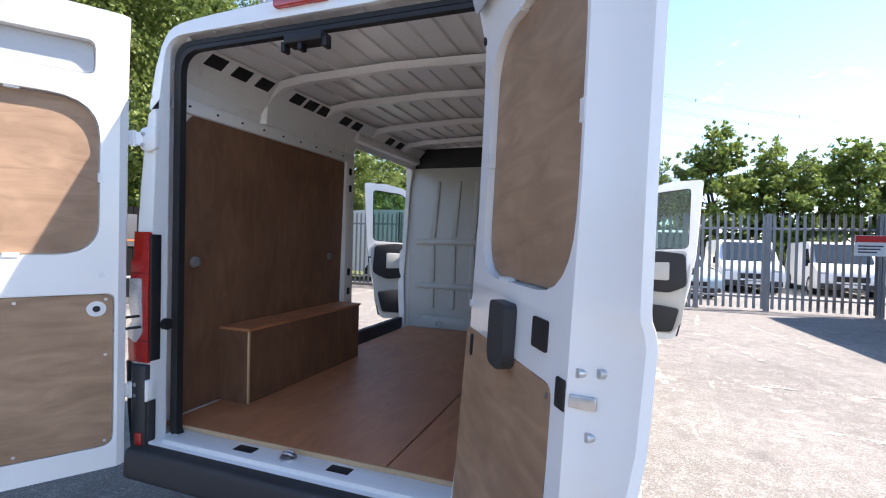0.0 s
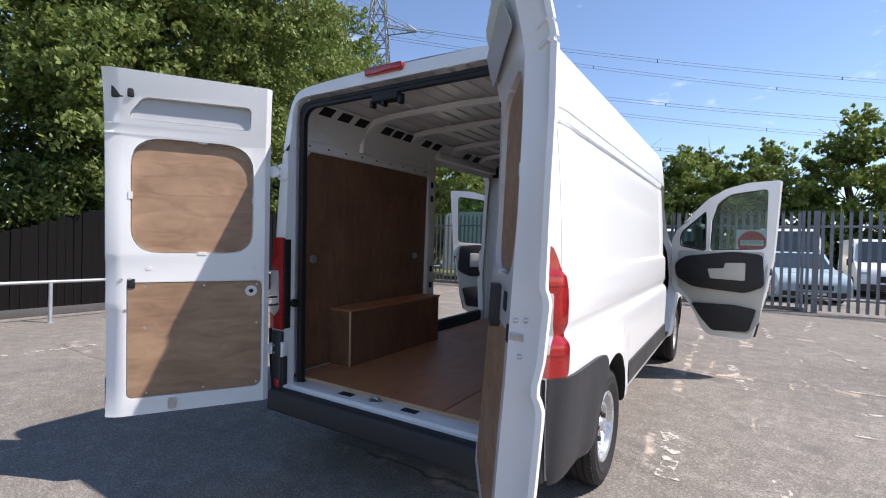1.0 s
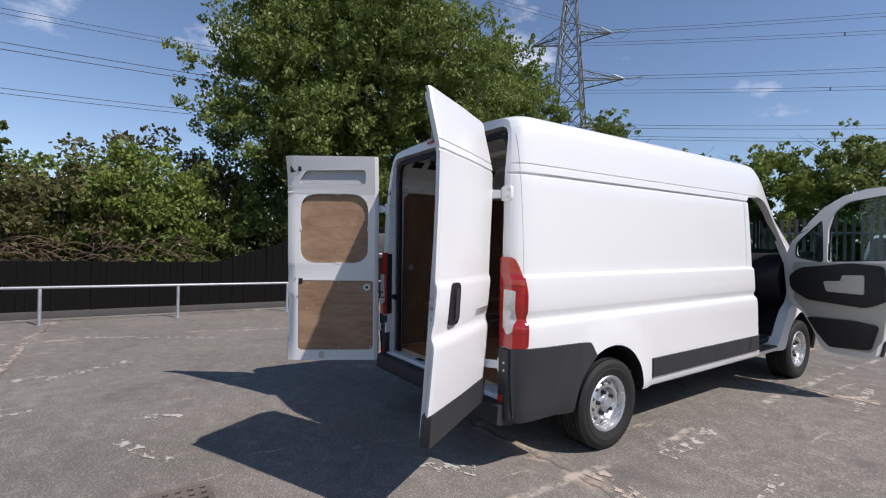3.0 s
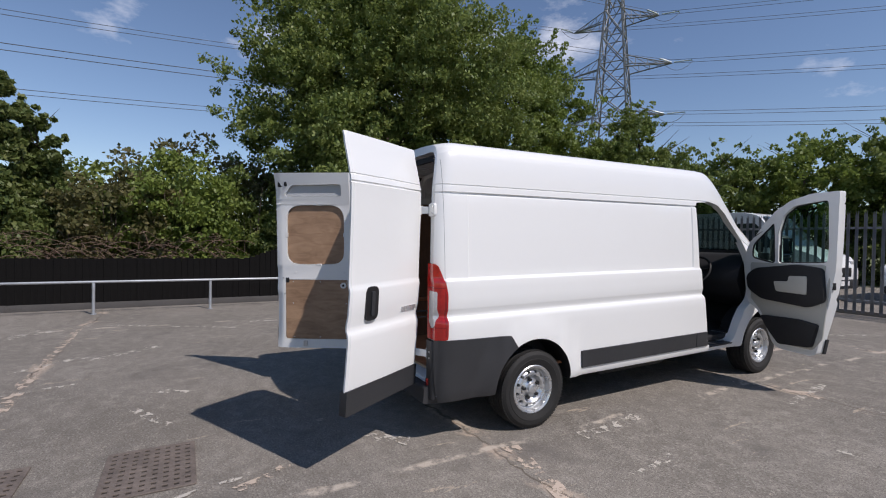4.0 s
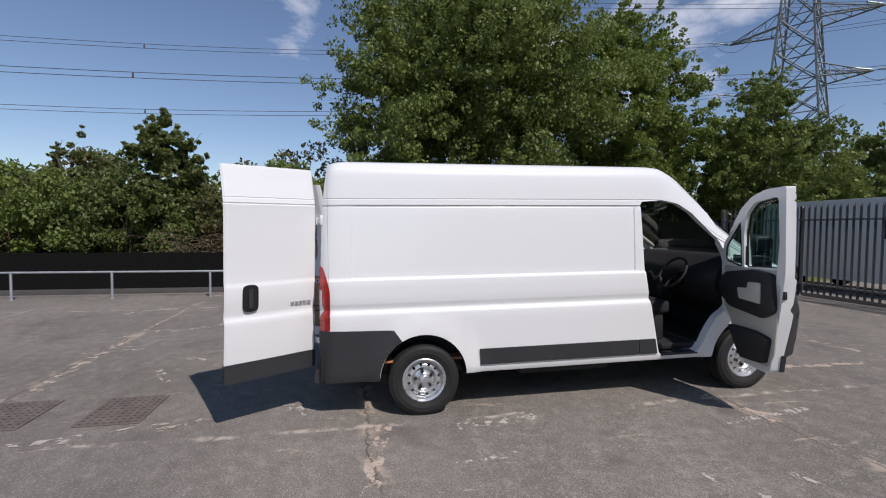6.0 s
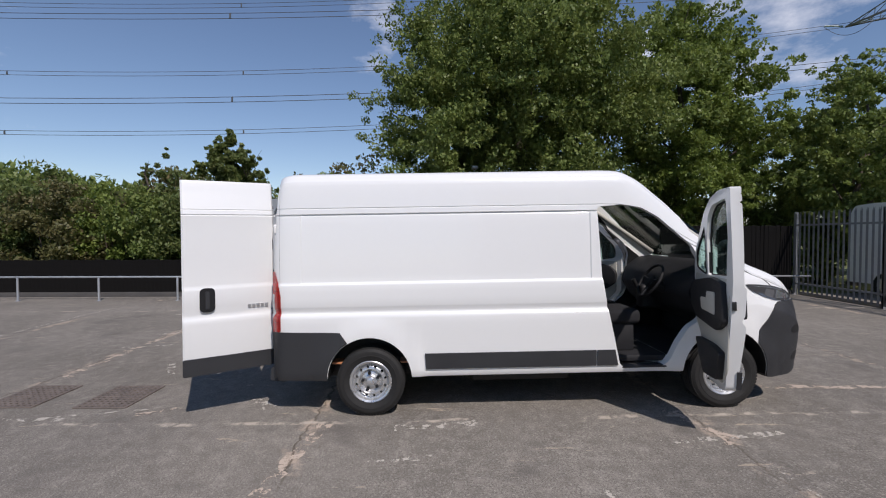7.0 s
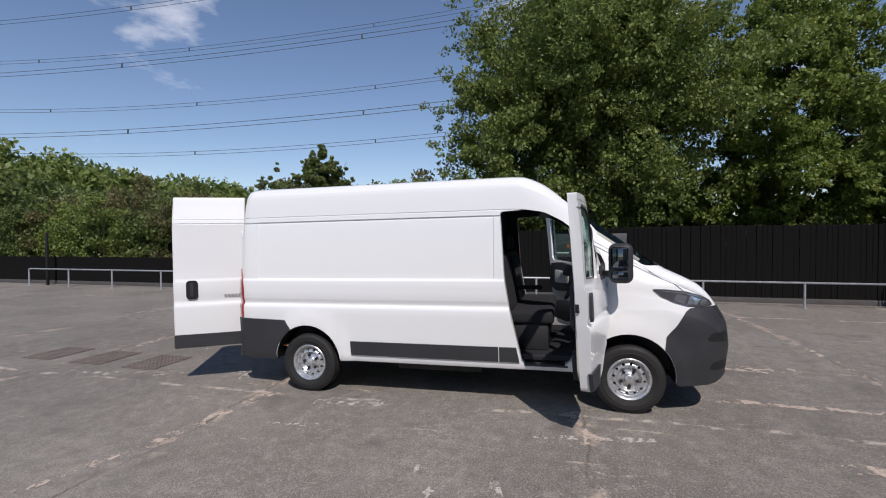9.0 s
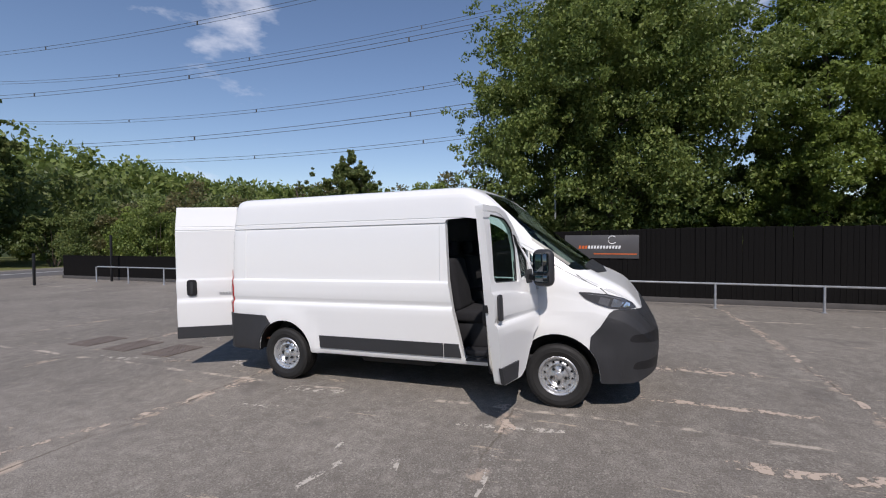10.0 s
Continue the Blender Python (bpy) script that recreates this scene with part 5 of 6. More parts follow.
# ---------- plants ----------
def leaf_cloud(name, centres, radii, counts, size, material, seed, flat=0.75, parent=None):
    """One mesh of many small pointed leaves, gathered in clumps."""
    rng = np.random.default_rng(seed)
    C = []
    for c, r, k in zip(centres, radii, counts):
        d = rng.normal(size=(k, 3))
        d /= np.linalg.norm(d, axis=1)[:, None] + 1e-9
        rad = rng.uniform(0.25, 1.0, size=(k, 1)) ** 0.5
        C.append(np.array(c) + d * rad * np.array([r, r, r * flat]) * rng.uniform(0.8, 1.2, size=(k, 1)))
    C = np.concatenate(C)
    n = len(C)
    a = rng.normal(size=(n, 3))
    a[:, 2] -= 0.75
    a /= np.linalg.norm(a, axis=1)[:, None]
    up = rng.normal(size=(n, 3)) * 0.7 + np.array([0, 0, 1.0])
    b = np.cross(a, up)
    b /= np.linalg.norm(b, axis=1)[:, None] + 1e-9
    s = size * rng.uniform(0.6, 1.35, size=(n, 1))
    nrm = np.cross(a, b)
    V = np.stack([C - a * s * 0.5, C + b * s * 0.3 + nrm * s * 0.06, C + a * s * 0.5, C - b * s * 0.3 + nrm * s * 0.06], axis=1).reshape(-1, 3)
    me = bpy.data.meshes.new(name)
    me.vertices.add(4 * n)
    me.vertices.foreach_set("co", V.ravel())
    me.loops.add(4 * n)
    me.loops.foreach_set("vertex_index", np.arange(4 * n, dtype=np.int32))
    me.polygons.add(n)
    me.polygons.foreach_set("loop_start", np.arange(0, 4 * n, 4, dtype=np.int32))
    me.update(calc_edges=True)
    me.materials.append(material)
    ob = new(name, me)
    if parent:
        ob.parent = parent
    return ob


def make_tree(label, base, height, radius, crown_base, clumps, per, leaf, material, seed, squash=1.0, stems=1):
    rng = random.Random(seed)
    tree = thing("tree", label, "tree", at=base)
    bm = bmesh.new()
    for s in range(stems):
        off = Vector((rng.uniform(-0.5, 0.5), rng.uniform(-0.5, 0.5), 0)) * (stems > 1)
        p, r = off.copy(), 0.035 * height * 0.75
        for k in range(7):
            q = p + Vector((rng.uniform(-0.25, 0.25), rng.uniform(-0.25, 0.25), height * 0.12))
            add_rod(bm, p, q, r, r * 0.8, 8)
            if k >= 1:
                for j in range(3):
                    a = rng.uniform(0, 6.28)
                    e = q + Vector((math.cos(a), math.sin(a), 0.55)) * radius * rng.uniform(0.35, 0.75)
                    mid = (q + e) / 2 + Vector((0, 0, -0.15))
                    add_rod(bm, q, mid, r * 0.45, r * 0.3, 6)
                    add_rod(bm, mid, e, r * 0.3, r * 0.08, 6)
            p, r = q, r * 0.8
    part("trunk", bm, BARK, tree, "grey-brown trunk and limbs", 60)
    cs, rs, ns = [], [], []
    mid_z, half = (height + crown_base) / 2, (height - crown_base) / 2
    # the crown's reach is uneven: lobes from a few waves over direction, gaps inside, loose sprays at the rim
    ph = [rng.uniform(0, 6.28) for _ in range(6)]

    def reach(u):
        a = math.atan2(u.y, u.x)
        return 0.84 + 0.11 * math.sin(3 * a + ph[0] + 2.5 * u.z) + 0.09 * math.sin(5 * a + ph[1] - 4 * u.z) + 0.08 * math.sin(6 * u.z + ph[2] + a) + 0.05 * math.sin(9 * a + ph[3] + 7 * u.z)

    holes = [] if clumps < 200 else [Vector((rng.uniform(-1, 1), rng.uniform(-1, 1), rng.uniform(-0.7, 0.9))).normalized() * rng.uniform(0.6, 0.95) for _ in range(7)]
    for i in range(int(clumps * 1.15)):
        while True:
            u = Vector((rng.uniform(-1, 1), rng.uniform(-1, 1), rng.uniform(-1, 1)))
            if 0.35 < u.length < 1.0 and min([(u - q).length for q in holes] + [1.0]) > 0.2:
                break
        prof = (1.0 - 0.3 * max(0, u.z)) * reach(u)
        hz = half * (0.93 + 0.07 * reach(u))
        c = Vector((u.x * radius * prof, u.y * radius * prof * squash, mid_z + u.z * hz))
        cs.append(tuple(c))
        rs.append(rng.uniform(0.45, 1.0) * radius * (0.165 if clumps < 250 else 0.13))
        ns.append(int(per * 0.85 * rng.uniform(0.6, 1.4)))
        if u.length > 0.85:
            for k in range(2):
                tip = c + u * radius * rng.uniform(0.10, 0.24) + Vector((rng.gauss(0, 1), rng.gauss(0, 1), rng.gauss(0, 0.8))) * radius * 0.05
                cs.append(tuple(tip))
                rs.append(radius * rng.uniform(0.03, 0.07))
                ns.append(int(per * 0.14))
    leaf_cloud("crown", cs, rs, ns, leaf, material, seed, parent=tree)
    return tree


def make_bush(label, base, height, rx, ry, clumps, per, leaf, material, seed):
    rng = random.Random(seed)
    bush = thing("bush", label, "bush", at=base)
    bm = bmesh.new()
    for k in range(9):
        a, d = rng.uniform(0, 6.28), rng.uniform(0.1, 0.8)
        add_rod(bm, (0.2 * math.cos(a), 0.2 * math.sin(a), -0.02), (d * rx * math.cos(a), d * ry * math.sin(a), height * rng.uniform(0.5, 0.85)), 0.03, 0.008, 6)
    part("stem", bm, BARK, bush, "thin brown stems", 60)
    cs, rs, ns = [], [], []
    for i in range(clumps):
        a, d = rng.uniform(0, 6.28), math.sqrt(rng.uniform(0, 1))
        z = height * (rng.uniform(0.12, 1.0)) * (1 - 0.35 * d * d)
        cs.append((d * rx * math.cos(a), d * ry * math.sin(a), z))
        rs.append(rng.uniform(0.25, 0.5) * max(0.9, height * 0.25))
        ns.append(int(per * rng.uniform(0.6, 1.4)))
    leaf_cloud("foliage", cs, rs, ns, leaf, material, seed, parent=bush)
    return bush


make_tree("tall broad-leaved tree with a dense leafy crown over the fence", (-11.8, 3.7, 0), 11.6, 5.1, 1.6, 880, 285, 0.12, LEAF2, 11)
make_tree("leafy tree with yellow-green foliage behind the fence", (-12.6, 10.4, 0), 10.6, 3.5, 1.2, 500, 225, 0.125, LEAF1, 12)
make_tree("leafy tree at the corner of the yard", (-10.6, 15.2, 0), 7.4, 3.2, 0.9, 280, 180, 0.135, LEAF2, 13)
ROW = [(-15, 20, 7.0, 3.2, LEAF1), (-11, 23, 6.6, 3.3, LEAF2), (-7.5, 25, 7.0, 3.2, LEAF1), (-4, 26, 7.3, 3.2, LEAF2), (-0.5, 27, 7.0, 3.1, LEAF1), (2.8, 27, 7.0, 2.6, LEAF1), (6.0, 26, 8.0, 2.3, LEAF1),
       (9.3, 27, 7.3, 2.7, LEAF1), (12.6, 27, 7.2, 2.8, LEAF1), (16, 27, 7.4, 3.0, LEAF2), (20, 26, 6.8, 3.2, LEAF1), (24, 25, 7.0, 3.3, LEAF2)]
for i, (x, y, h, r, mm) in enumerate(ROW):
    make_tree("young roadside tree with loose bright foliage beyond the palisade", (x, y, 0), h, r * 1.12, 0.5, 190, 100, 0.21, mm, 30 + i, stems=2)
for i in range(9):
    make_bush("scrubby bush beyond the palisade", (-14 + 4.2 * i, 23.5 + (i % 2), 0), 2.6, 2.4, 1.5, 50, 130, 0.2, [LEAF2, LEAF1, LEAF3][i % 3], 130 + i)
for i in range(6):
    make_bush("tall dark scrub under the trees behind the fence", (-14.6 - 0.6 * (i % 2), 3.4 + 2.3 * i, 0), 4.4 + 0.4 * (i % 3), 1.9, 1.9, 70, 110, 0.18, [LEAF2, LEAF3][i % 2], 170 + i)
make_tree("slender young ash rising out of the hedge", (-11.0, -6.4, 0), 5.2, 1.35, 0.6, 150, 170, 0.14, LEAF3, 51)
make_tree("slender young ash rising out of the hedge", (-12.6, -9.6, 0), 4.9, 1.0, 1.2, 60, 130, 0.12, LEAF3, 52)
for i in range(16):
    y = 2.2 - 1.6 * i
    h = [3.0, 3.2, 3.6, 3.9, 3.7, 3.6, 3.9, 3.6, 3.5, 3.8, 3.6, 3.4, 3.8, 3.5, 3.6, 3.4][i]
    make_bush("dense overgrown hedge bush behind the low fence", (-10.5 - 0.35 * (i % 3), y, 0), h, 1.45, 1.6, 95, 140, 0.125, [LEAF3, LEAF1, LEAF3, LEAF4, LEAF2][(i * 7) % 5], 70 + i)
for i in range(7):
    make_bush("shady bush under the tall trees behind the fence", (-12.3 - 0.5 * (i % 2), 2.6 + 1.9 * i, 0), 3.0 + 0.3 * (i % 3), 1.4, 1.5, 70, 150, 0.14, [LEAF2, LEAF3, LEAF1][i % 3], 150 + i)
for i in range(10):
    make_bush("tall scrub at the back of the hedge", (-13.6 - 0.5 * (i % 2), 3.5 - 2.7 * i, 0), 4.3 + 0.4 * (i % 3), 1.9, 2.0, 75, 100, 0.17, [LEAF2, LEAF3, LEAF4][i % 3], 100 + i)


TWIG = make_mat("dead_bramble_stems", (0.16, 0.105, 0.075), 0.9, var=0.3, scale=3, fine=20)
for k, (bx, by, bw) in enumerate(((-9.35, -2.9, 1.3), (-9.4, -5.3, 0.9))):
    rngb = random.Random(400 + k)
    tangle = thing("bramble", "tangle of dead brown bramble stems over the low fence", "bramble", at=(bx, by, 0))
    bm = bmesh.new()
    for i in range(90):
        y0, z0 = rngb.uniform(-bw, bw), rngb.uniform(0.7, 1.5)
        p = Vector((rngb.uniform(-0.4, 0.3), y0, z0))
        d = Vector((rngb.uniform(-0.2, 0.2), rngb.uniform(-1, 1), rngb.uniform(0.1, 0.9))).normalized() * rngb.uniform(0.5, 1.1)
        pts = [p + d * t + Vector((0.12 * t, 0, -0.55 * t * t)) for t in (0, 0.25, 0.5, 0.75, 1.0)]
        add_tube(bm, pts, rngb.uniform(0.004, 0.009), 4)
    part("stem", bm, TWIG, tangle, "", 60)
    part("root", rod((0, 0, 0), (0, 0, 1.1), 0.03, 0.012, 6), TWIG, tangle)


# ---------- fences and rail ----------
RAIL_X, FENCE_X = -7.39, -8.22


def rail_post_at(y, parent):
    bm = rod((RAIL_X, y, 0), (RAIL_X, y, 0.635), 0.028, seg=12)
    add_rod(bm, (RAIL_X, y, 0.0), (RAIL_X, y, 0.012), 0.055, seg=12)
    return part("post", bm, GALV, parent)


rail = thing("guard_rail", "low galvanised tube rail on posts along the yard's edge", "guard rail")
RAIL_Y = [-16.82, -14.86, -12.83, -10.68, -8.51, -6.39, -4.18, -2.11, 0.0, 2.07, 4.15, 6.23, 8.45]
for y in RAIL_Y:
    rail_post_at(y, rail)
bm = bmesh.new()
add_tube(bm, [(RAIL_X, -16.82, 0.56), (RAIL_X, -16.80, 0.63), (RAIL_X, -16.73, 0.655), (RAIL_X, -4.0, 0.642), (RAIL_X, 11.1, 0.61)], 0.026, 10)
part("top_rail", bm, GALV, rail)

FENCE_TOP = [(-22, 1.06), (-1.3, 1.05), (-0.3, 1.38), (0.9, 1.80), (1.6, 1.92), (6.0, 2.02), (11.3, 2.01)]
fence = thing("timber_fence", "black stained close-board timber fence", "fence")
for z in (0.25, 0.85):
    part("back_rail", box((FENCE_X - 0.085, -20.5, z), (FENCE_X - 0.025, 11.25, z + 0.08)), FENCEBLACK, fence)
part("gravel_board", box((FENCE_X - 0.03, -20.5, -0.02), (FENCE_X + 0.02, 11.25, 0.14), 0.006), make_mat("stained_gravel_board", (0.075, 0.07, 0.066), 0.85, var=0.3, scale=3, fine=40, bump=0.4), fence, "dark grey concrete gravel board")
board_mesh = None
rngf = random.Random(5)
n_boards = 262
for i in range(n_boards):
    y = -20.4 + (31.6 / n_boards) * (i + 0.5)
    if board_mesh is None:
        bb = bmesh.new()
        add_box(bb, (-0.011, -0.064, 0), (0.011, 0.064, 1.0), 0.004, 1)
        ob = part("board", bb, FENCEBLACK, fence)
        board_mesh = ob.data
    else:
        ob = new("board", board_mesh)
        ob.parent = fence
    ob.location = (FENCE_X + rngf.uniform(-0.006, 0.006), y, 0.13)
    ob.rotation_euler = (rngf.uniform(-0.006, 0.006), rngf.uniform(-0.006, 0.006), rngf.uniform(0.05, 0.11))
    ob.scale = (1, 1, lerp_table(FENCE_TOP, y) - 0.11 + rngf.uniform(-0.012, 0.012))


# palisade: pales with a folded section and a three-pointed head
def pale_mesh():
    w, d = 0.034, 0.014
    sec = [(-w, 0.0), (-w * 0.55, d), (-w * 0.2, d * 0.2), (w * 0.2, d * 0.2), (w * 0.55, d), (w, 0.0)]
    bm = bmesh.new()
    tops = [2.34, 2.45, 2.36, 2.36, 2.45, 2.34]
    lo = [bm.verts.new((x, y, 0.06)) for x, y in sec]
    hi = [bm.verts.new((x, y - (0.03 if t > 2.4 else 0.0), t)) for (x, y), t in zip(sec, tops)]
    for k in range(5):
        bm.faces.new((lo[k], lo[k + 1], hi[k + 1], hi[k]))
    g = bmesh.ops.solidify(bm, geom=bm.faces[:], thickness=0.003)
    return bm


# Darker copy of GALV: the palisade's shade is put into its colour.
PALZINC = make_mat("shaded_galvanised_steel", (0.33, 0.34, 0.35), 0.55, 0.55, var=0.2, scale=4, fine=60)
PAL_Y = 11.2
pale_data = None


def palisade(x0, x1, label, name="palisade_fence", step=0.155):
    global pale_data
    pal = thing(name, label, "fence", at=(0, PAL_Y, 0))
    for z in (0.32, 2.02):
        part("cross_rail", box((x0, 0.005, z), (x1, 0.055, z + 0.05), 0.004, 1), PALZINC, pal)
    for x in (x0, x1):
        bm = bmesh.new()
        for k in (-0.05, 0.045):
            add_box(bm, (x - 0.027, 0.06 + k, 0), (x + 0.027, 0.067 + k, 2.42))
        add_box(bm, (x - 0.003, 0.01, 0), (x + 0.003, 0.105, 2.42))
        part("post", bm, PALZINC, pal)
    k = int((x1 - x0) / step)
    for i in range(k):
        x = x0 + (x1 - x0) * (i + 0.5) / k
        if pale_data is None:
            ob = part("pale", pale_mesh(), PALZINC, pal)
            pale_data = ob.data
        else:
            ob = new("pale", pale_data)
            ob.parent = pal
        ob.location = (x, -0.012, 0)
        ob.rotation_euler = (0, 0, math.pi)
    return pal


for i in range(4):
    palisade(-8.15 + 2.76 * i, -8.15 + 2.76 * (i + 1) - 0.01, "galvanised steel palisade fence bay with spiked pales")
palisade(2.98, 3.10, "narrow galvanised palisade gate post bay")
palisade(3.16, 4.66, "galvanised palisade gate leaf with spiked pales", "palisade_gate")
palisade(4.72, 6.9, "galvanised palisade gate leaf with spiked pales", "palisade_gate")
palisade(6.98, 9.7, "galvanised steel palisade fence bay with spiked pales")
kerb = part("kerb", box((-8.1, PAL_Y + 0.12, -0.02), (2.95, PAL_Y + 0.26, 0.10), 0.01), make_mat("concrete_kerb", (0.25, 0.23, 0.2), 0.85, var=0.25, fine=80, bump=0.4))
tagged(kerb, "low concrete edging under the palisade", "kerb", kind="structure")

# building at the camera's back, which shades the corner of the yard
BRICKW = make_mat("grey_cladding", (0.42, 0.43, 0.44), 0.6, var=0.1)
wb = part("wall_east", box((8.25, 2.0, 0), (15, 11.75, 5.0), 0.02), BRICKW)
tagged(wb, "plain grey clad workshop wall", "wall", kind="structure")


# ---------- drains ----------
RUST = make_mat("rusty_cast_iron", (0.17, 0.14, 0.12), 0.8, 0.2, var=0.4, scale=6, fine=60, bump=0.4)
PIT = make_mat("drain_pit_dark", (0.03, 0.025, 0.02), 0.9, var=0.3)
grate_first = None
for cx, cy in ((0.35, -2.79), (0.32, -3.76), (0.29, -4.73)):
    if grate_first:
        copy_thing(grate_first, Matrix.Translation((cx, cy, 0)))
        continue
    grate = thing("drain_cover", "rusty cast-iron drain grating set in the asphalt", "drain", "drain covers in a row", at=(cx, cy, 0))
    grate_first = grate
    # flat dark sheet seen between the bars; no hole is cut
    part("pit", box((-0.335, -0.255, 0.001), (0.335, 0.255, 0.003)), PIT, grate, "dark sheet under the grating")
    bm = bmesh.new()
    for k in range(11):
        x = -0.335 + 0.067 * k
        add_box(bm, (x - 0.018, -0.265, 0.002), (x + 0.018, 0.265, 0.012), 0.002, 1)
    for k in range(9):
        y = -0.255 + 0.0637 * k
        add_box(bm, (-0.345, y - 0.017, 0.002), (0.345, y + 0.017, 0.0115), 0.002, 1)
    part("grating", bm, RUST, grate)

# ---------- faded paint and slab filler on the yard ----------
def flake_mat(name, col, cover, scale):
    m = bpy.data.materials.new(name)
    m.use_nodes = True
    n, l, b = nodes_of(m)
    out = n["Material Output"]
    tc, t1 = n.new("ShaderNodeTexCoord"), n.new("ShaderNodeTexNoise")
    t1.inputs["Scale"].default_value, t1.inputs["Detail"].default_value, t1.inputs["Roughness"].default_value = scale, 7, 0.7
    l.new(tc.outputs["Object"], t1.inputs["Vector"])
    r = n.new("ShaderNodeMapRange")
    r.inputs[1].default_value, r.inputs[2].default_value = cover, cover + 0.03
    l.new(t1.outputs["Fac"], r.inputs[0])
    tr, mix = n.new("ShaderNodeBsdfTransparent"), n.new("ShaderNodeMixShader")
    b.inputs["Base Color"].default_value = (*col, 1)
    b.inputs["Roughness"].default_value = 0.85
    l.new(r.outputs[0], mix.inputs["Fac"])
    l.new(tr.outputs[0], mix.inputs[1])
    l.new(b.outputs[0], mix.inputs[2])
    l.new(mix.outputs[0], out.inputs["Surface"])
    return m


PAINT = flake_mat("flaked_white_paint", (0.50, 0.46, 0.40), 0.52, 11.0)
FILLER = flake_mat("sandy_slab_filler", (0.50, 0.41, 0.33), 0.51, 8.0)
MARKS = [("p", 3.2, 1.86, 2.45, 2.02, 0.07), ("p", 2.52, 1.75, 2.38, 1.80, 0.10), ("p", 1.70, 2.50, 1.55, 3.60, 0.09), ("f", 0.95, 2.90, 1.75, 3.06, 0.20), ("p", 1.9, 0.10, 1.84, 0.60, 0.07),
         ("f", 0.37, 4.1, 0.36, 5.9, 0.13), ("p", 1.26, 0.25, 1.19, 1.02, 0.13), ("f", 1.75, 4.85, 1.62, 6.1, 0.22), ("f", -1.0, 4.5, -1.1, 5.8, 0.35), ("f", -7.2, 6.37, 1.2, 6.46, 0.10),
         ("f", 2.6, -0.60, 1.15, -0.40, 0.13), ("f", 3.9, -1.0, 2.5, -0.6, 0.10), ("p", 0.98, -3.6, 0.99, -2.85, 0.09), ("f", -0.3, -3.95, -1.9, -4.06, 0.12), ("f", -0.62, -4.0, -5.9, -4.15, 0.13),
         ("p", 0.5, -1.35, 0.72, -1.05, 0.16), ("p", -1.0, -3.0, -0.45, -2.7, 0.12), ("p", -1.5, -2.9, -1.3, -2.5, 0.10), ("p", -5.0, -5.1, -5.7, -4.5, 0.35),
         ("p", -5.9, -3.8, -4.85, -1.8, 0.12), ("p", 2.45, 2.35, 2.70, 2.45, 0.06), ("p", -3.2, -3.65, -3.7, -2.9, 0.2), ("p", -2.9, -4.3, -3.4, -3.7, 0.12), ("p", -1.9, -4.3, -2.1, -3.6, 0.10),
         ("p", -5.4, -1.6, -5.2, -0.2, 0.10), ("p", -2.4, -7.0, -6.0, -7.2, 0.09), ("f", 0.9, -2.3, 0.7, -1.95, 0.1), ("p", 0.72, -2.2, 1.0, -3.3, 0.05), ("p", 3.6, 3.2, 2.2, 3.1, 0.05),
         ("p", 0.0, 7.2, 0.5, 8.4, 0.10), ("p", 2.6, 7.4, 2.9, 9.4, 0.10), ("p", 3.9, 5.5, 3.6, 8.0, 0.09), ("p", 1.4, 8.0, 1.2, 9.8, 0.09), ("p", 2.9, 4.4, 2.7, 5.6, 0.09), ("p", 2.05, 6.2, 2.0, 7.4, 0.09)]
for k, (kd, x0, y0, x1, y1, w) in enumerate(MARKS):
    a, b_ = Vector((x0, y0)), Vector((x1, y1))
    d = (b_ - a).normalized()
    nn = Vector((-d.y, d.x)) * w / 2
    bm = bmesh.new()
    steps = max(2, int((b_ - a).length / 0.12))
    rngm = random.Random(k)
    L, R = [], []
    for i in range(steps + 1):
        p = a.lerp(b_, i / steps)
        for side, row in ((1, L), (-1, R)):
            q = p + nn * side * rngm.uniform(0.4, 1.3)
            row.append(bm.verts.new((q.x, q.y, ground_z(q.x, q.y) + 0.004 + 0.0001 * k)))
    for i in range(steps):
        bm.faces.new((R[i], R[i + 1], L[i + 1], L[i]))
    mk = part("road_marking", bm, PAINT if kd == "p" else FILLER)
    tagged(mk, "worn pale paint line flaking off the asphalt" if kd == "p" else "sandy filler crumbling along a slab joint", "marking", kind="structure")

# ---------- signs ----------
REDS = make_mat("red_sign_vinyl", (0.55, 0.03, 0.025), 0.4, var=0.05)
WHITES = make_mat("white_sign_vinyl", (0.75, 0.75, 0.74), 0.4, var=0.04)
GREYS = make_mat("charcoal_sign_panel", (0.075, 0.072, 0.072), 0.45, var=0.08)
ORANGE = make_mat("orange_sign_vinyl", (0.62, 0.13, 0.03), 0.45, var=0.06)


def text_mesh(body, size, place, material, parent, name="lettering"):
    c = bpy.data.curves.new(name, "FONT")
    c.body, c.size, c.align_x, c.align_y, c.extrude = body, size, "CENTER", "CENTER", 0.001
    tmp = new(name, c)
    bpy.context.evaluated_depsgraph_get().update()
    me = bpy.data.meshes.new_from_object(tmp.evaluated_get(bpy.context.evaluated_depsgraph_get()))
    bpy.data.objects.remove(tmp)
    bpy.data.curves.remove(c)
    me.transform(place)
    me.materials.clear()
    me.materials.append(material)
    ob = new(name, me)
    ob.parent = parent
    return ob


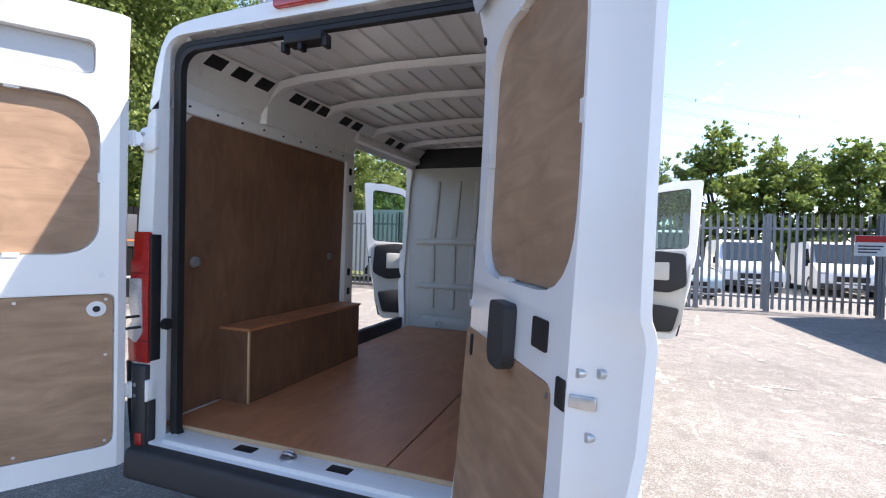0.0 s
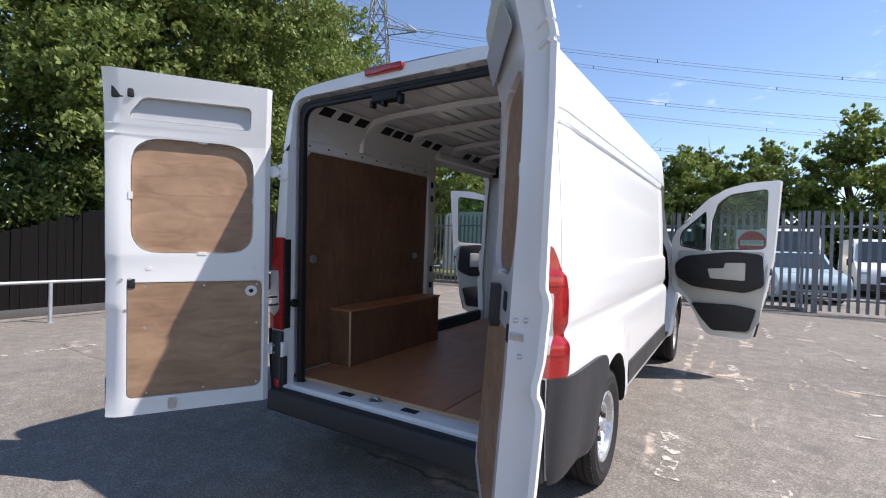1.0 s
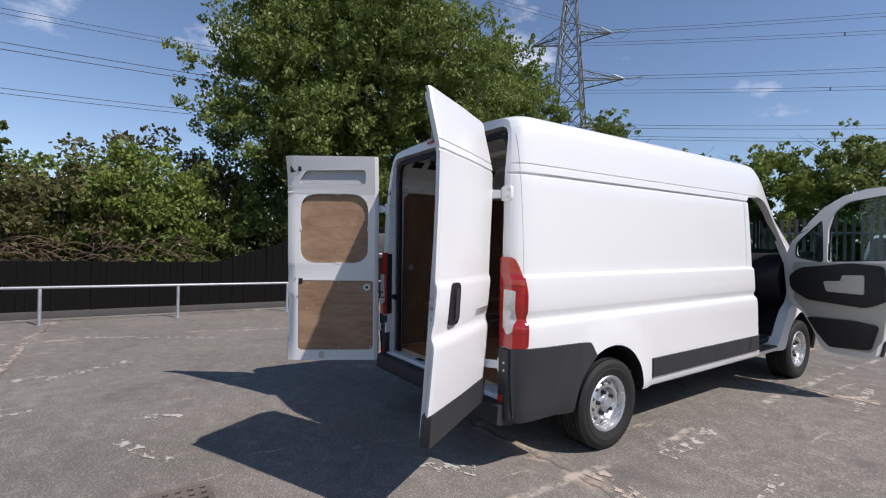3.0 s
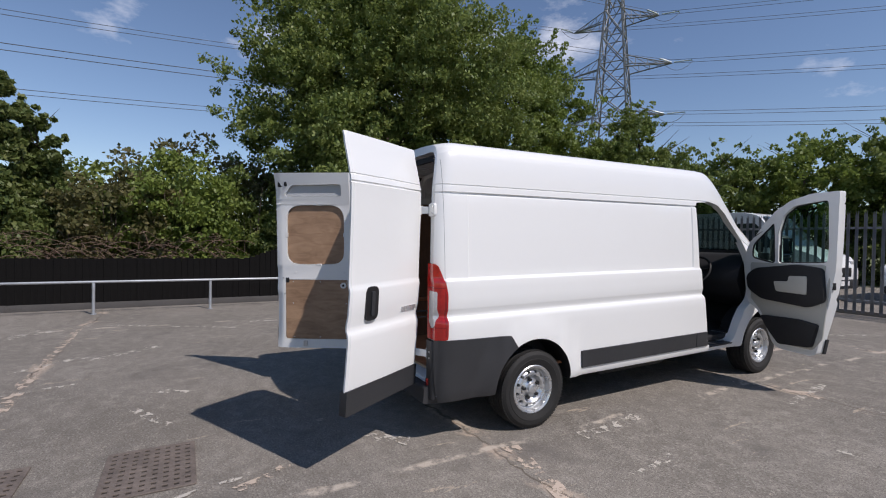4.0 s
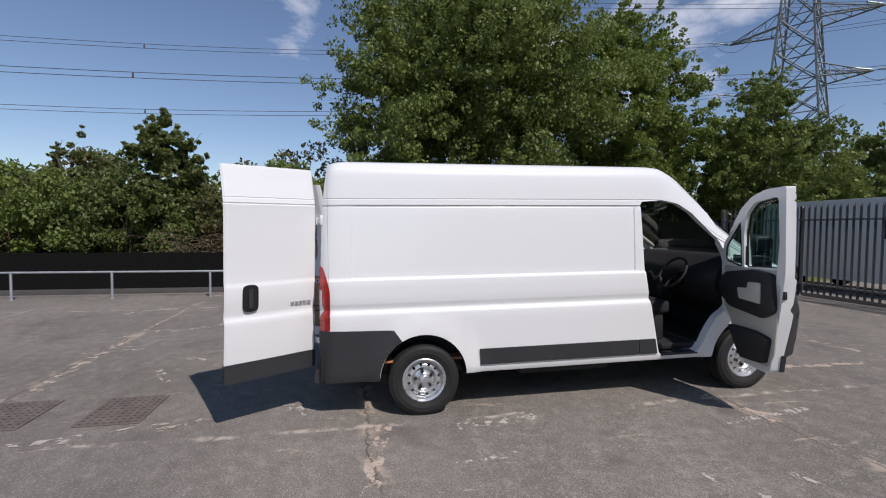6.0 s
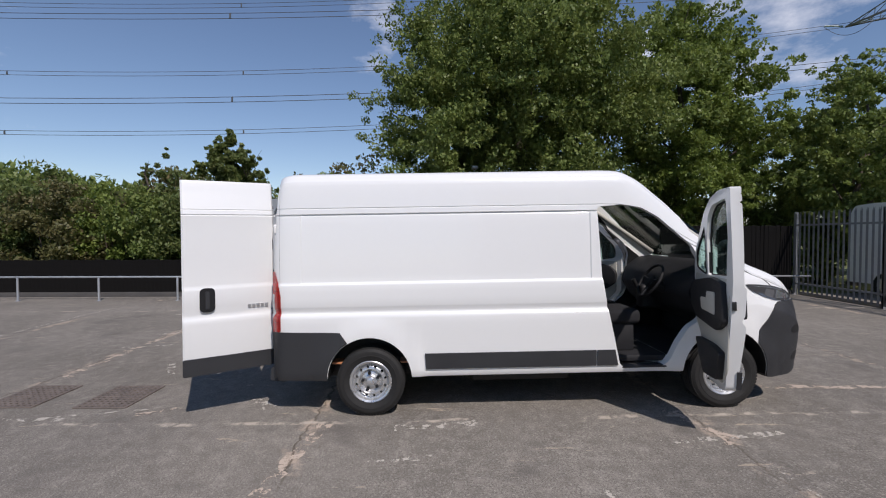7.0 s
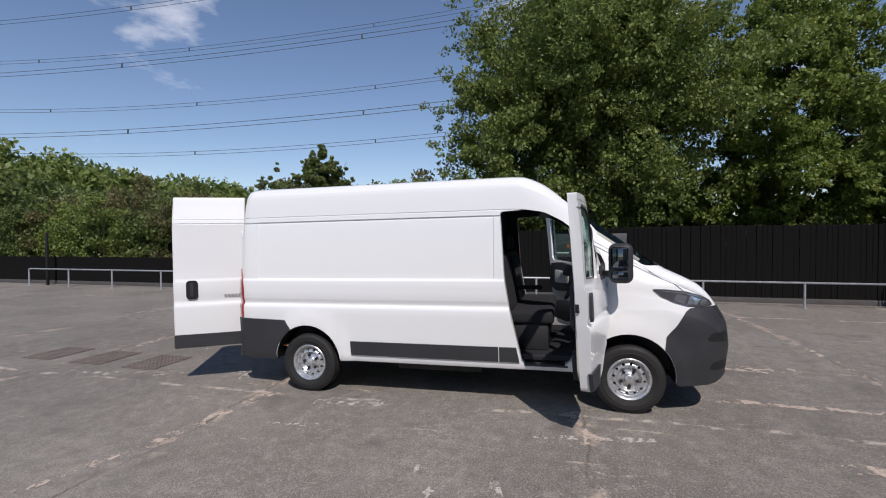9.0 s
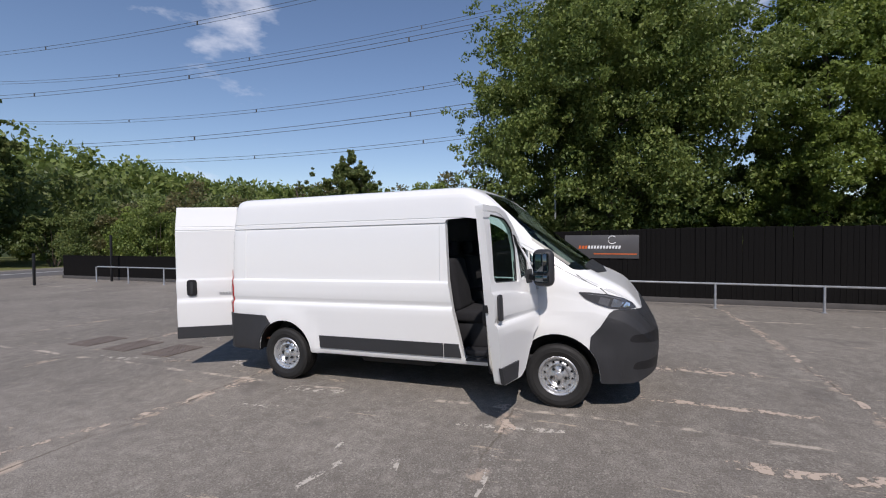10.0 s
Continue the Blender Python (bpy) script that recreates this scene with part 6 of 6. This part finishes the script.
sign = thing("road_sign", "white plate with a red no-entry disc on the palisade", "sign", at=(1.85, 11.16, 1.63))
part("plate", prism(rounded(rect(-0.33, -0.38, 0.33, 0.33), 0.02), lambda a, b, h: Vector((a, h, b)), -0.02, -0.01), WHITES, sign)
b = bmesh.new()
add_rod(b, (0, -0.0205, 0), (0, -0.0235, 0), 0.30, seg=48)
part("disc", b, REDS, sign, "red disc")
part("bar", prism(rounded(rect(-0.25, -0.065, 0.25, 0.065), 0.02), lambda a, b, h: Vector((a, h, b)), -0.027, -0.0235), WHITES, sign, "white bar")
text_mesh("NO ENTRY", 0.105, Matrix.Translation((0, -0.029, 0)) @ Matrix.Rotation(radians(90), 4, "X"), DARK, sign)
part("fixing", box((-0.02, -0.012, -0.3), (0.02, 0.01, 0.3)), GALV, sign)

notice = thing("notice_board", "small white notice with a red heading on the palisade", "sign", at=(6.68, 11.16, 1.68))
part("plate", prism(rect(-0.30, -0.24, 0.30, 0.24), lambda a, b, h: Vector((a, h, b)), -0.02, -0.01), WHITES, notice)
part("heading", prism(rect(-0.29, 0.08, 0.29, 0.23), lambda a, b, h: Vector((a, h, b)), -0.024, -0.0205), REDS, notice, "red heading")
for k in range(3):
    part("text_bar", prism(rect(-0.24, -0.03 - 0.07 * k, 0.24 - 0.06 * k, 0.005 - 0.07 * k), lambda a, b, h: Vector((a, h, b)), -0.023, -0.0205), GREYS, notice)
part("fixing", box((-0.02, -0.012, -0.2), (0.02, 0.01, 0.2)), GALV, notice)

board = thing("sign_board", "dark grey sign board with orange and white strokes", "sign", at=(FENCE_X + 0.025, 3.5, 1.515))


def YZ(a, b, h):
    return Vector((h, a, b))


part("panel", prism(rect(-1.0, -0.33, 1.0, 0.33), YZ, 0.0, 0.012, 0.002), GREYS, board)
u = -0.62
for k in range(3):
    part("stroke", prism([(u, -0.06), (u + 0.06, -0.06), (u + 0.085, 0.03), (u + 0.025, 0.03)], YZ, 0.0125, 0.0155), ORANGE, board)
    u += 0.085
for k in range(11):
    part("stroke", prism([(u, -0.055), (u + 0.055, -0.055), (u + 0.075, 0.03), (u + 0.02, 0.03)], YZ, 0.0125, 0.0155), WHITES, board)
    u += 0.082
b = bmesh.new()
arc = [(0.30 + 0.11 * math.cos(a), 0.19 + 0.11 * math.sin(a)) for a in [0.7 + 0.35 * k for k in range(15)]]
add_tube(b, [(0.014, y, z) for y, z in arc], 0.014, 6)
part("emblem", b, WHITES, board, "white ring emblem")
part("strip", prism(rect(-0.2, -0.22, 0.95, -0.19), YZ, 0.0125, 0.0155), ORANGE, board)
part("strip", prism(rect(-0.9, -0.23, -0.55, -0.20), YZ, 0.0125, 0.0155), WHITES, board)


# ---------- vehicles behind the palisade ----------
FARGLASS = make_mat("dark_vehicle_glass", (0.03, 0.04, 0.045), 0.08, var=0.1, coat=0.6)
BLUEPAINT = make_mat("pale_blue_car_paint", (0.42, 0.56, 0.62), 0.3, var=0.03, coat=0.5)


def far_vehicle(name, label, category, at, yaw, length, width, height, profile, paint, window, nose_glass):
    """Vehicle in its own frame: nose towards +x, base at z = 0. profile: side outline as fractions."""
    veh = thing(name, label, category)
    veh.matrix_basis = pose(*at, 0, 0, yaw)
    poly = rounded([(x * length, z * height) for x, z in profile], 0.12, 4)
    bm = bmesh.new()
    rings = []
    for t, k in ((-0.5, 0.90), (-0.47, 0.97), (-0.40, 1.0), (0.40, 1.0), (0.47, 0.97), (0.5, 0.90)):
        rings.append([Vector(((x - length / 2) * (0.985 + 0.015 * k) + length / 2, t * width * (1.0 - 0.10 * max(0.0, (z / height - 0.5)) * 2), 0.22 + (z - 0.22) * (0.96 + 0.04 * k))) for x, z in poly])
    part("body", loft(rings), paint, veh, "", 40)
    half = width / 2
    for s in (1, -1):
        inw = 0.10 * 0.5 * width
        bm = bmesh.new()
        pts = [(x * length, z * height) for x, z in window]
        add_prism(bm, rounded(pts, 0.06, 3), lambda a, b, h: Vector((a, s * (half * (1.0 - 0.10 * max(0.0, b / height - 0.5) * 2) + h), b)), -0.02, 0.006)
        part("side_window", bm, FARGLASS, veh, "dark side window")
        for wx in (0.19, 0.80):
            wh = rod((wx * length, s * (half - 0.20), 0.33), (wx * length, s * (half + 0.008), 0.33), 0.33, seg=24)
            w_ = part("wheel", wh, TYRE, veh, "dark tyre")
            part("rim", rod((wx * length, s * (half + 0.006), 0.33), (wx * length, s * (half + 0.014), 0.33), 0.20, seg=20), STEEL, w_, "silver rim")
        part("headlamp", box((0.955 * length, s * half * 0.78 - 0.14, 0.36 * height), (0.99 * length, s * half * 0.78 + 0.14, 0.44 * height), 0.03), CLEAR, veh, "clear headlamp")
        part("mirror", box((0.70 * length, s * (half + 0.02) - 0.09, 0.52 * height), (0.735 * length, s * (half + 0.02) + 0.09, 0.64 * height), 0.03), DARK, veh, "black mirror")
    (xa, za), (xb, zb) = nose_glass
    A, B = Vector((xa * length, 0, za * height)), Vector((xb * length, 0, zb * height))
    d = (B - A).normalized()
    o = Vector((d.z, 0, -d.x)) * (-1 if d.z < 0 else 1)
    bm = bmesh.new()
    add_prism(bm, rounded([(-half * 0.86, 0), (half * 0.86, 0), (half * 0.80, (B - A).length), (-half * 0.80, (B - A).length)], 0.06, 3), lambda a, b_, h: A + d * b_ + Vector((0, a, 0)) + o * h, -0.015, 0.012)
    part("windscreen", bm, FARGLASS, veh, "dark windscreen")
    part("grille", box((0.97 * length, -half * 0.5, 0.27 * height), (1.003 * length, half * 0.5, 0.37 * height), 0.02), DARK, veh, "black grille")
    part("bumper", box((0.965 * length, -half * 0.93, 0.14 * height), (1.006 * length, half * 0.93, 0.24 * height), 0.03), BLACKPL, veh, "dark bumper")
    part("number_plate", box((1.006 * length, -0.26, 0.175 * height), (1.010 * length, 0.26, 0.225 * height)), WHITES, veh, "plain pale number plate")
    return veh


VANP = [(0.0, 0.13), (0.0, 0.90), (0.02, 0.985), (0.10, 1.0), (0.62, 1.0), (0.70, 0.96), (0.83, 0.60), (0.97, 0.49), (1.0, 0.36), (1.0, 0.13)]
VANW = [(0.60, 0.58), (0.60, 0.86), (0.69, 0.86), (0.79, 0.60), (0.78, 0.575)]
VANG = ((0.845, 0.60), (0.712, 0.945))
CARP = [(0.0, 0.14), (0.0, 0.55), (0.06, 0.66), (0.20, 0.98), (0.30, 1.0), (0.50, 1.0), (0.68, 0.66), (0.95, 0.56), (1.0, 0.40), (1.0, 0.14)]
CARW = [(0.14, 0.66), (0.24, 0.92), (0.50, 0.94), (0.64, 0.66)]
CARG = ((0.69, 0.67), (0.53, 0.965))
far_vehicle("parked_van", "long white high-roof van parked behind the palisade", "van", (-8.6, 14.2, 0), 0, 6.3, 2.0, 2.68, VANP, WHITE, VANW, VANG)
far_vehicle("parked_van", "white medium van parked nose to the gate", "van", (6.0, 22.2, 0), -92, 5.0, 1.95, 1.98, VANP, WHITE, VANW, VANG)
far_vehicle("parked_van", "white medium van parked nose to the gate", "van", (9.3, 22.6, 0), -95, 5.0, 1.95, 1.98, VANP, WHITE, VANW, VANG)
far_vehicle("parked_van", "white medium van parked nose to the gate", "van", (12.6, 22.6, 0), -95, 5.0, 1.95, 1.98, VANP, WHITE, VANW, VANG)
far_vehicle("parked_van", "white van parked behind the palisade gate", "van", (3.0, 22.8, 0), -88, 5.4, 2.0, 2.35, VANP, WHITE, VANW, VANG)
far_vehicle("parked_car", "pale blue hatchback parked behind the palisade", "car", (2.7, 17.6, 0), -80, 4.0, 1.72, 1.45, CARP, BLUEPAINT, CARW, CARG)
far_vehicle("parked_van", "white van parked behind the palisade", "van", (-0.6, 19.6, 0), -90, 5.0, 1.95, 2.2, VANP, WHITE, VANW, VANG)

# ---------- pylon and lines ----------
PYLON = Vector((-94.0, 107.6, 0))
LATT = make_mat("weathered_lattice_steel", (0.20, 0.21, 0.22), 0.6, 0.4, var=0.2)
pyl = thing("pylon", "tall grey steel lattice transmission pylon", "pylon", at=PYLON)
pyl.rotation_euler = (0, 0, radians(30))


def strut(bm, a, b, r):
    add_rod(bm, a, b, r, seg=4, caps=False)


bm = bmesh.new()
levels = [(0, 8.5), (10, 7.4), (20, 6.3), (30, 5.4), (38, 4.7), (46, 4.1), (54, 3.5), (62, 2.9), (70, 2.3), (78, 1.6), (84, 0.6)]
corner = ((1, 1), (-1, 1), (-1, -1), (1, -1))
for (z0, w0), (z1, w1) in zip(levels, levels[1:]):
    for k in range(4):
        c0, c1 = corner[k], corner[(k + 1) % 4]
        p0, p1 = Vector((c0[0] * w0, c0[1] * w0, z0)), Vector((c1[0] * w0, c1[1] * w0, z0))
        q0, q1 = Vector((c0[0] * w1, c0[1] * w1, z1)), Vector((c1[0] * w1, c1[1] * w1, z1))
        strut(bm, p0, q0, 0.30)
        strut(bm, p0, q1, 0.15)
        strut(bm, p1, q0, 0.15)
        strut(bm, q0, q1, 0.15)
        strut(bm, (p0 + p1) / 2, (p0 + q0) / 2, 0.09)
        strut(bm, (p0 + p1) / 2, (p1 + q1) / 2, 0.09)
part("tower", bm, LATT, pyl, "", 60)
ARMS = [(38, 4.7, 14.0), (52, 3.7, 15.5), (66, 2.6, 12.0)]
for z, w, reach in ARMS:
    for s in (1, -1):
        bm = bmesh.new()
        tip = Vector((s * reach, 0, z))
        for y in (w, -w):
            strut(bm, (s * w, y, z), tip, 0.2)
            strut(bm, (s * w * 0.9, y, z + 3.4), tip, 0.16)
            for f in (0.25, 0.5, 0.75):
                a = Vector((s * w, y, z)).lerp(tip, f)
                b_ = Vector((s * w * 0.9, y, z + 3.4)).lerp(tip, f)
                strut(bm, a, b_, 0.09)
                strut(bm, a, Vector((s * w * 0.9, y, z + 3.4)).lerp(tip, max(0, f - 0.25)), 0.09)
        part("cross_arm", bm, LATT, pyl, "", 60)

INSUL = make_mat("insulator_glass", (0.25, 0.32, 0.32), 0.3)
WIRE = make_mat("dull_aluminium_wire", (0.10, 0.105, 0.115), 0.6, 0.3, var=0.05)
turn = Matrix.Rotation(radians(30), 3, "Z")


def span(a, b, sag, gap, n=36):
    """Twin conductor hung between two points."""
    line = thing("power_line", "sagging twin overhead conductor from the pylon", "power line", "overhead lines")
    for dz in (0.0, gap):
        bm = bmesh.new()
        add_tube(bm, [Vector(a).lerp(Vector(b), i / n) + Vector((0, 0, dz - 4 * sag * (i / n) * (1 - i / n))) for i in range(n + 1)], 0.055, 4)
        part("conductor", bm, WIRE, line, "", 80)
    for f in (0.22, 0.40, 0.55, 0.7):
        p = Vector(a).lerp(Vector(b), f) + Vector((0, 0, gap / 2 - 4 * sag * f * (1 - f)))
        part("spacer", box(p - Vector((0.12, 0.12, gap / 2)), p + Vector((0.12, 0.12, gap / 2))), WIRE, line, "", 80)
    return line


for z, w, reach in ARMS:
    for s in (1, -1):
        tip = PYLON + Vector((*(turn @ Vector((s * reach, 0, 0))).xy, z))
        span(tip, (-88.5 + s * reach, -260, z), 13.0, 0.9)
        span(tip, (190 + s * reach * 0.5, 330 - s * reach, z - 2), 7.0, 0.9)
        for dirn in (Vector((0, -1, 0)), Vector((0.79, 0.61, 0))):
            bm = bmesh.new()
            for k in range(14):
                p = tip + dirn * (0.6 + 0.32 * k) + Vector((0, 0, 0.2))
                add_rod(bm, p, p + dirn * 0.32, 0.22, 0.10, 8)
            tagged(part("insulator_string", bm, INSUL), "string of glass insulator discs at a cross arm", "insulator")
        bm = bmesh.new()
        p0, p1 = tip + Vector((0, -5.2, 0)), tip + Vector((4.1, 3.2, 0))
        add_tube(bm, [p0.lerp(p1, i / 12) + Vector((0, 0, -11.0 * (i / 12) * (1 - i / 12))) for i in range(13)], 0.06, 4)
        jl = part("jumper_loop", bm, WIRE)
        tagged(jl, "drooping jumper cable under a cross arm", "cable")

# ---------- lane, verge, far woods ----------
LANE = make_mat("dark_lane_tarmac", (0.115, 0.112, 0.11), 0.85, var=0.15, fine=60, bump=0.3)
bm = bmesh.new()
add_box(bm, (-120, -28.5, 0.0), (60, -22.8, 0.006))
tagged(part("road", bm, LANE), "grey tarmac lane past the yard entrance", "road", kind="structure")
for x in (-60, -48, -36, -24, -12, 0, 12):
    mk = part("road_marking", box((x, -25.9, 0.0062), (x + 4.5, -25.75, 0.0095)), WHITES)
    tagged(mk, "white dashed centre line on the lane", "marking", kind="structure")
for x, y, h in ((-5.63, -17.76, 1.28), (-7.75, -16.4, 2.0)):
    bm = box((x - 0.04, y - 0.04, 0), (x + 0.04, y + 0.04, h), 0.01)
    tagged(part("gate_post", bm, DARK), "black steel post at the yard entrance", "post", "posts at the yard entrance")



def far_wood(name, label, b0, b1, d0, d1, tops, count, per, leaf, material, seed):
    """Woods seen a long way off: clumps of foliage on rising ground."""
    rng = np.random.default_rng(seed)
    cs, rs, ns = [], [], []
    for i in range(count):
        bear, d = rng.uniform(b0, b1), rng.uniform(d0, d1)
        top = lerp_table(tops, bear) * d / d1
        z = top * rng.uniform(0.03, 1.0) ** 0.8
        a = radians(bear)
        cs.append((6 + d * math.cos(a), 4 + d * math.sin(a), z))
        rs.append(rng.uniform(0.7, 1.6) * d * 0.022)
        ns.append(per)
    ob = leaf_cloud(name, cs, rs, ns, leaf, material, seed)
    tagged(ob, label, "woods", kind="stuff")
    return ob


far_wood("wooded_hill", "dense green woods on a far hillside", 200, 275, 70, 105, [(200, 6), (210, 9), (223, 12.5), (232, 14.5), (239, 17.5), (246, 19.5), (275, 22)], 1000, 75, 0.85, LEAF2, 201)
far_wood("roadside_wood", "dark roadside trees across the lane", 213, 275, 42, 60, [(213, 4), (222, 5.5), (230, 7), (240, 8.5), (275, 10)], 550, 85, 0.46, LEAF3, 202)
hb = bmesh.new()
hill = []
for i in range(26):
    bear = radians(198 + i * 3.2)
    t = lerp_table([(198, 3), (223, 9), (239, 13), (280, 17)], 198 + i * 3.2)
    hill.append([hb.verts.new((6 + d * math.cos(bear), 4 + d * math.sin(bear), z)) for d, z in ((66, -0.2), (85, t * 0.55), (108, t), (130, t * 0.8))])
for p, q in zip(hill, hill[1:]):
    for k in range(3):
        hb.faces.new((p[k], q[k], q[k + 1], p[k + 1]))
bmesh.ops.recalc_face_normals(hb, faces=hb.faces[:])
hillob = part("hillside", hb, make_mat("dark_woodland_floor", (0.03, 0.045, 0.015), 0.95, var=0.4, scale=0.2, fine=2))
tagged(hillob, "dark green wooded hillside ground", "hill", kind="structure")
make_tree("dark dense roadside tree by the lane", (-9.9, -34.4, 0), 12.5, 3.6, 1.0, 300, 150, 0.3, LEAF3, 301)
make_tree("dark dense roadside tree by the lane", (-3.5, -36.5, 0), 9.5, 4.0, 1.0, 200, 150, 0.3, LEAF2, 302)
for i in range(9):
    make_bush("roadside bush across the lane", (-14 - 4.0 * i, -31.5 - 0.5 * (i % 3), 0), 3.6 + 0.5 * (i % 3), 2.6, 2.0, 60, 140, 0.22, [LEAF3, LEAF2, LEAF1][i % 3], 320 + i)
lamp = thing("lamp_post", "grey street lamp standing among the trees", "street lamp", at=(-10.2, 1.95, 0))
part("pole", rod((0, 0, 0), (0, 0, 4.0), 0.045, 0.03), GALV, lamp)
part("lantern", box((-0.05, -0.1, 3.95), (0.3, 0.1, 4.05), 0.03), GALV, lamp)
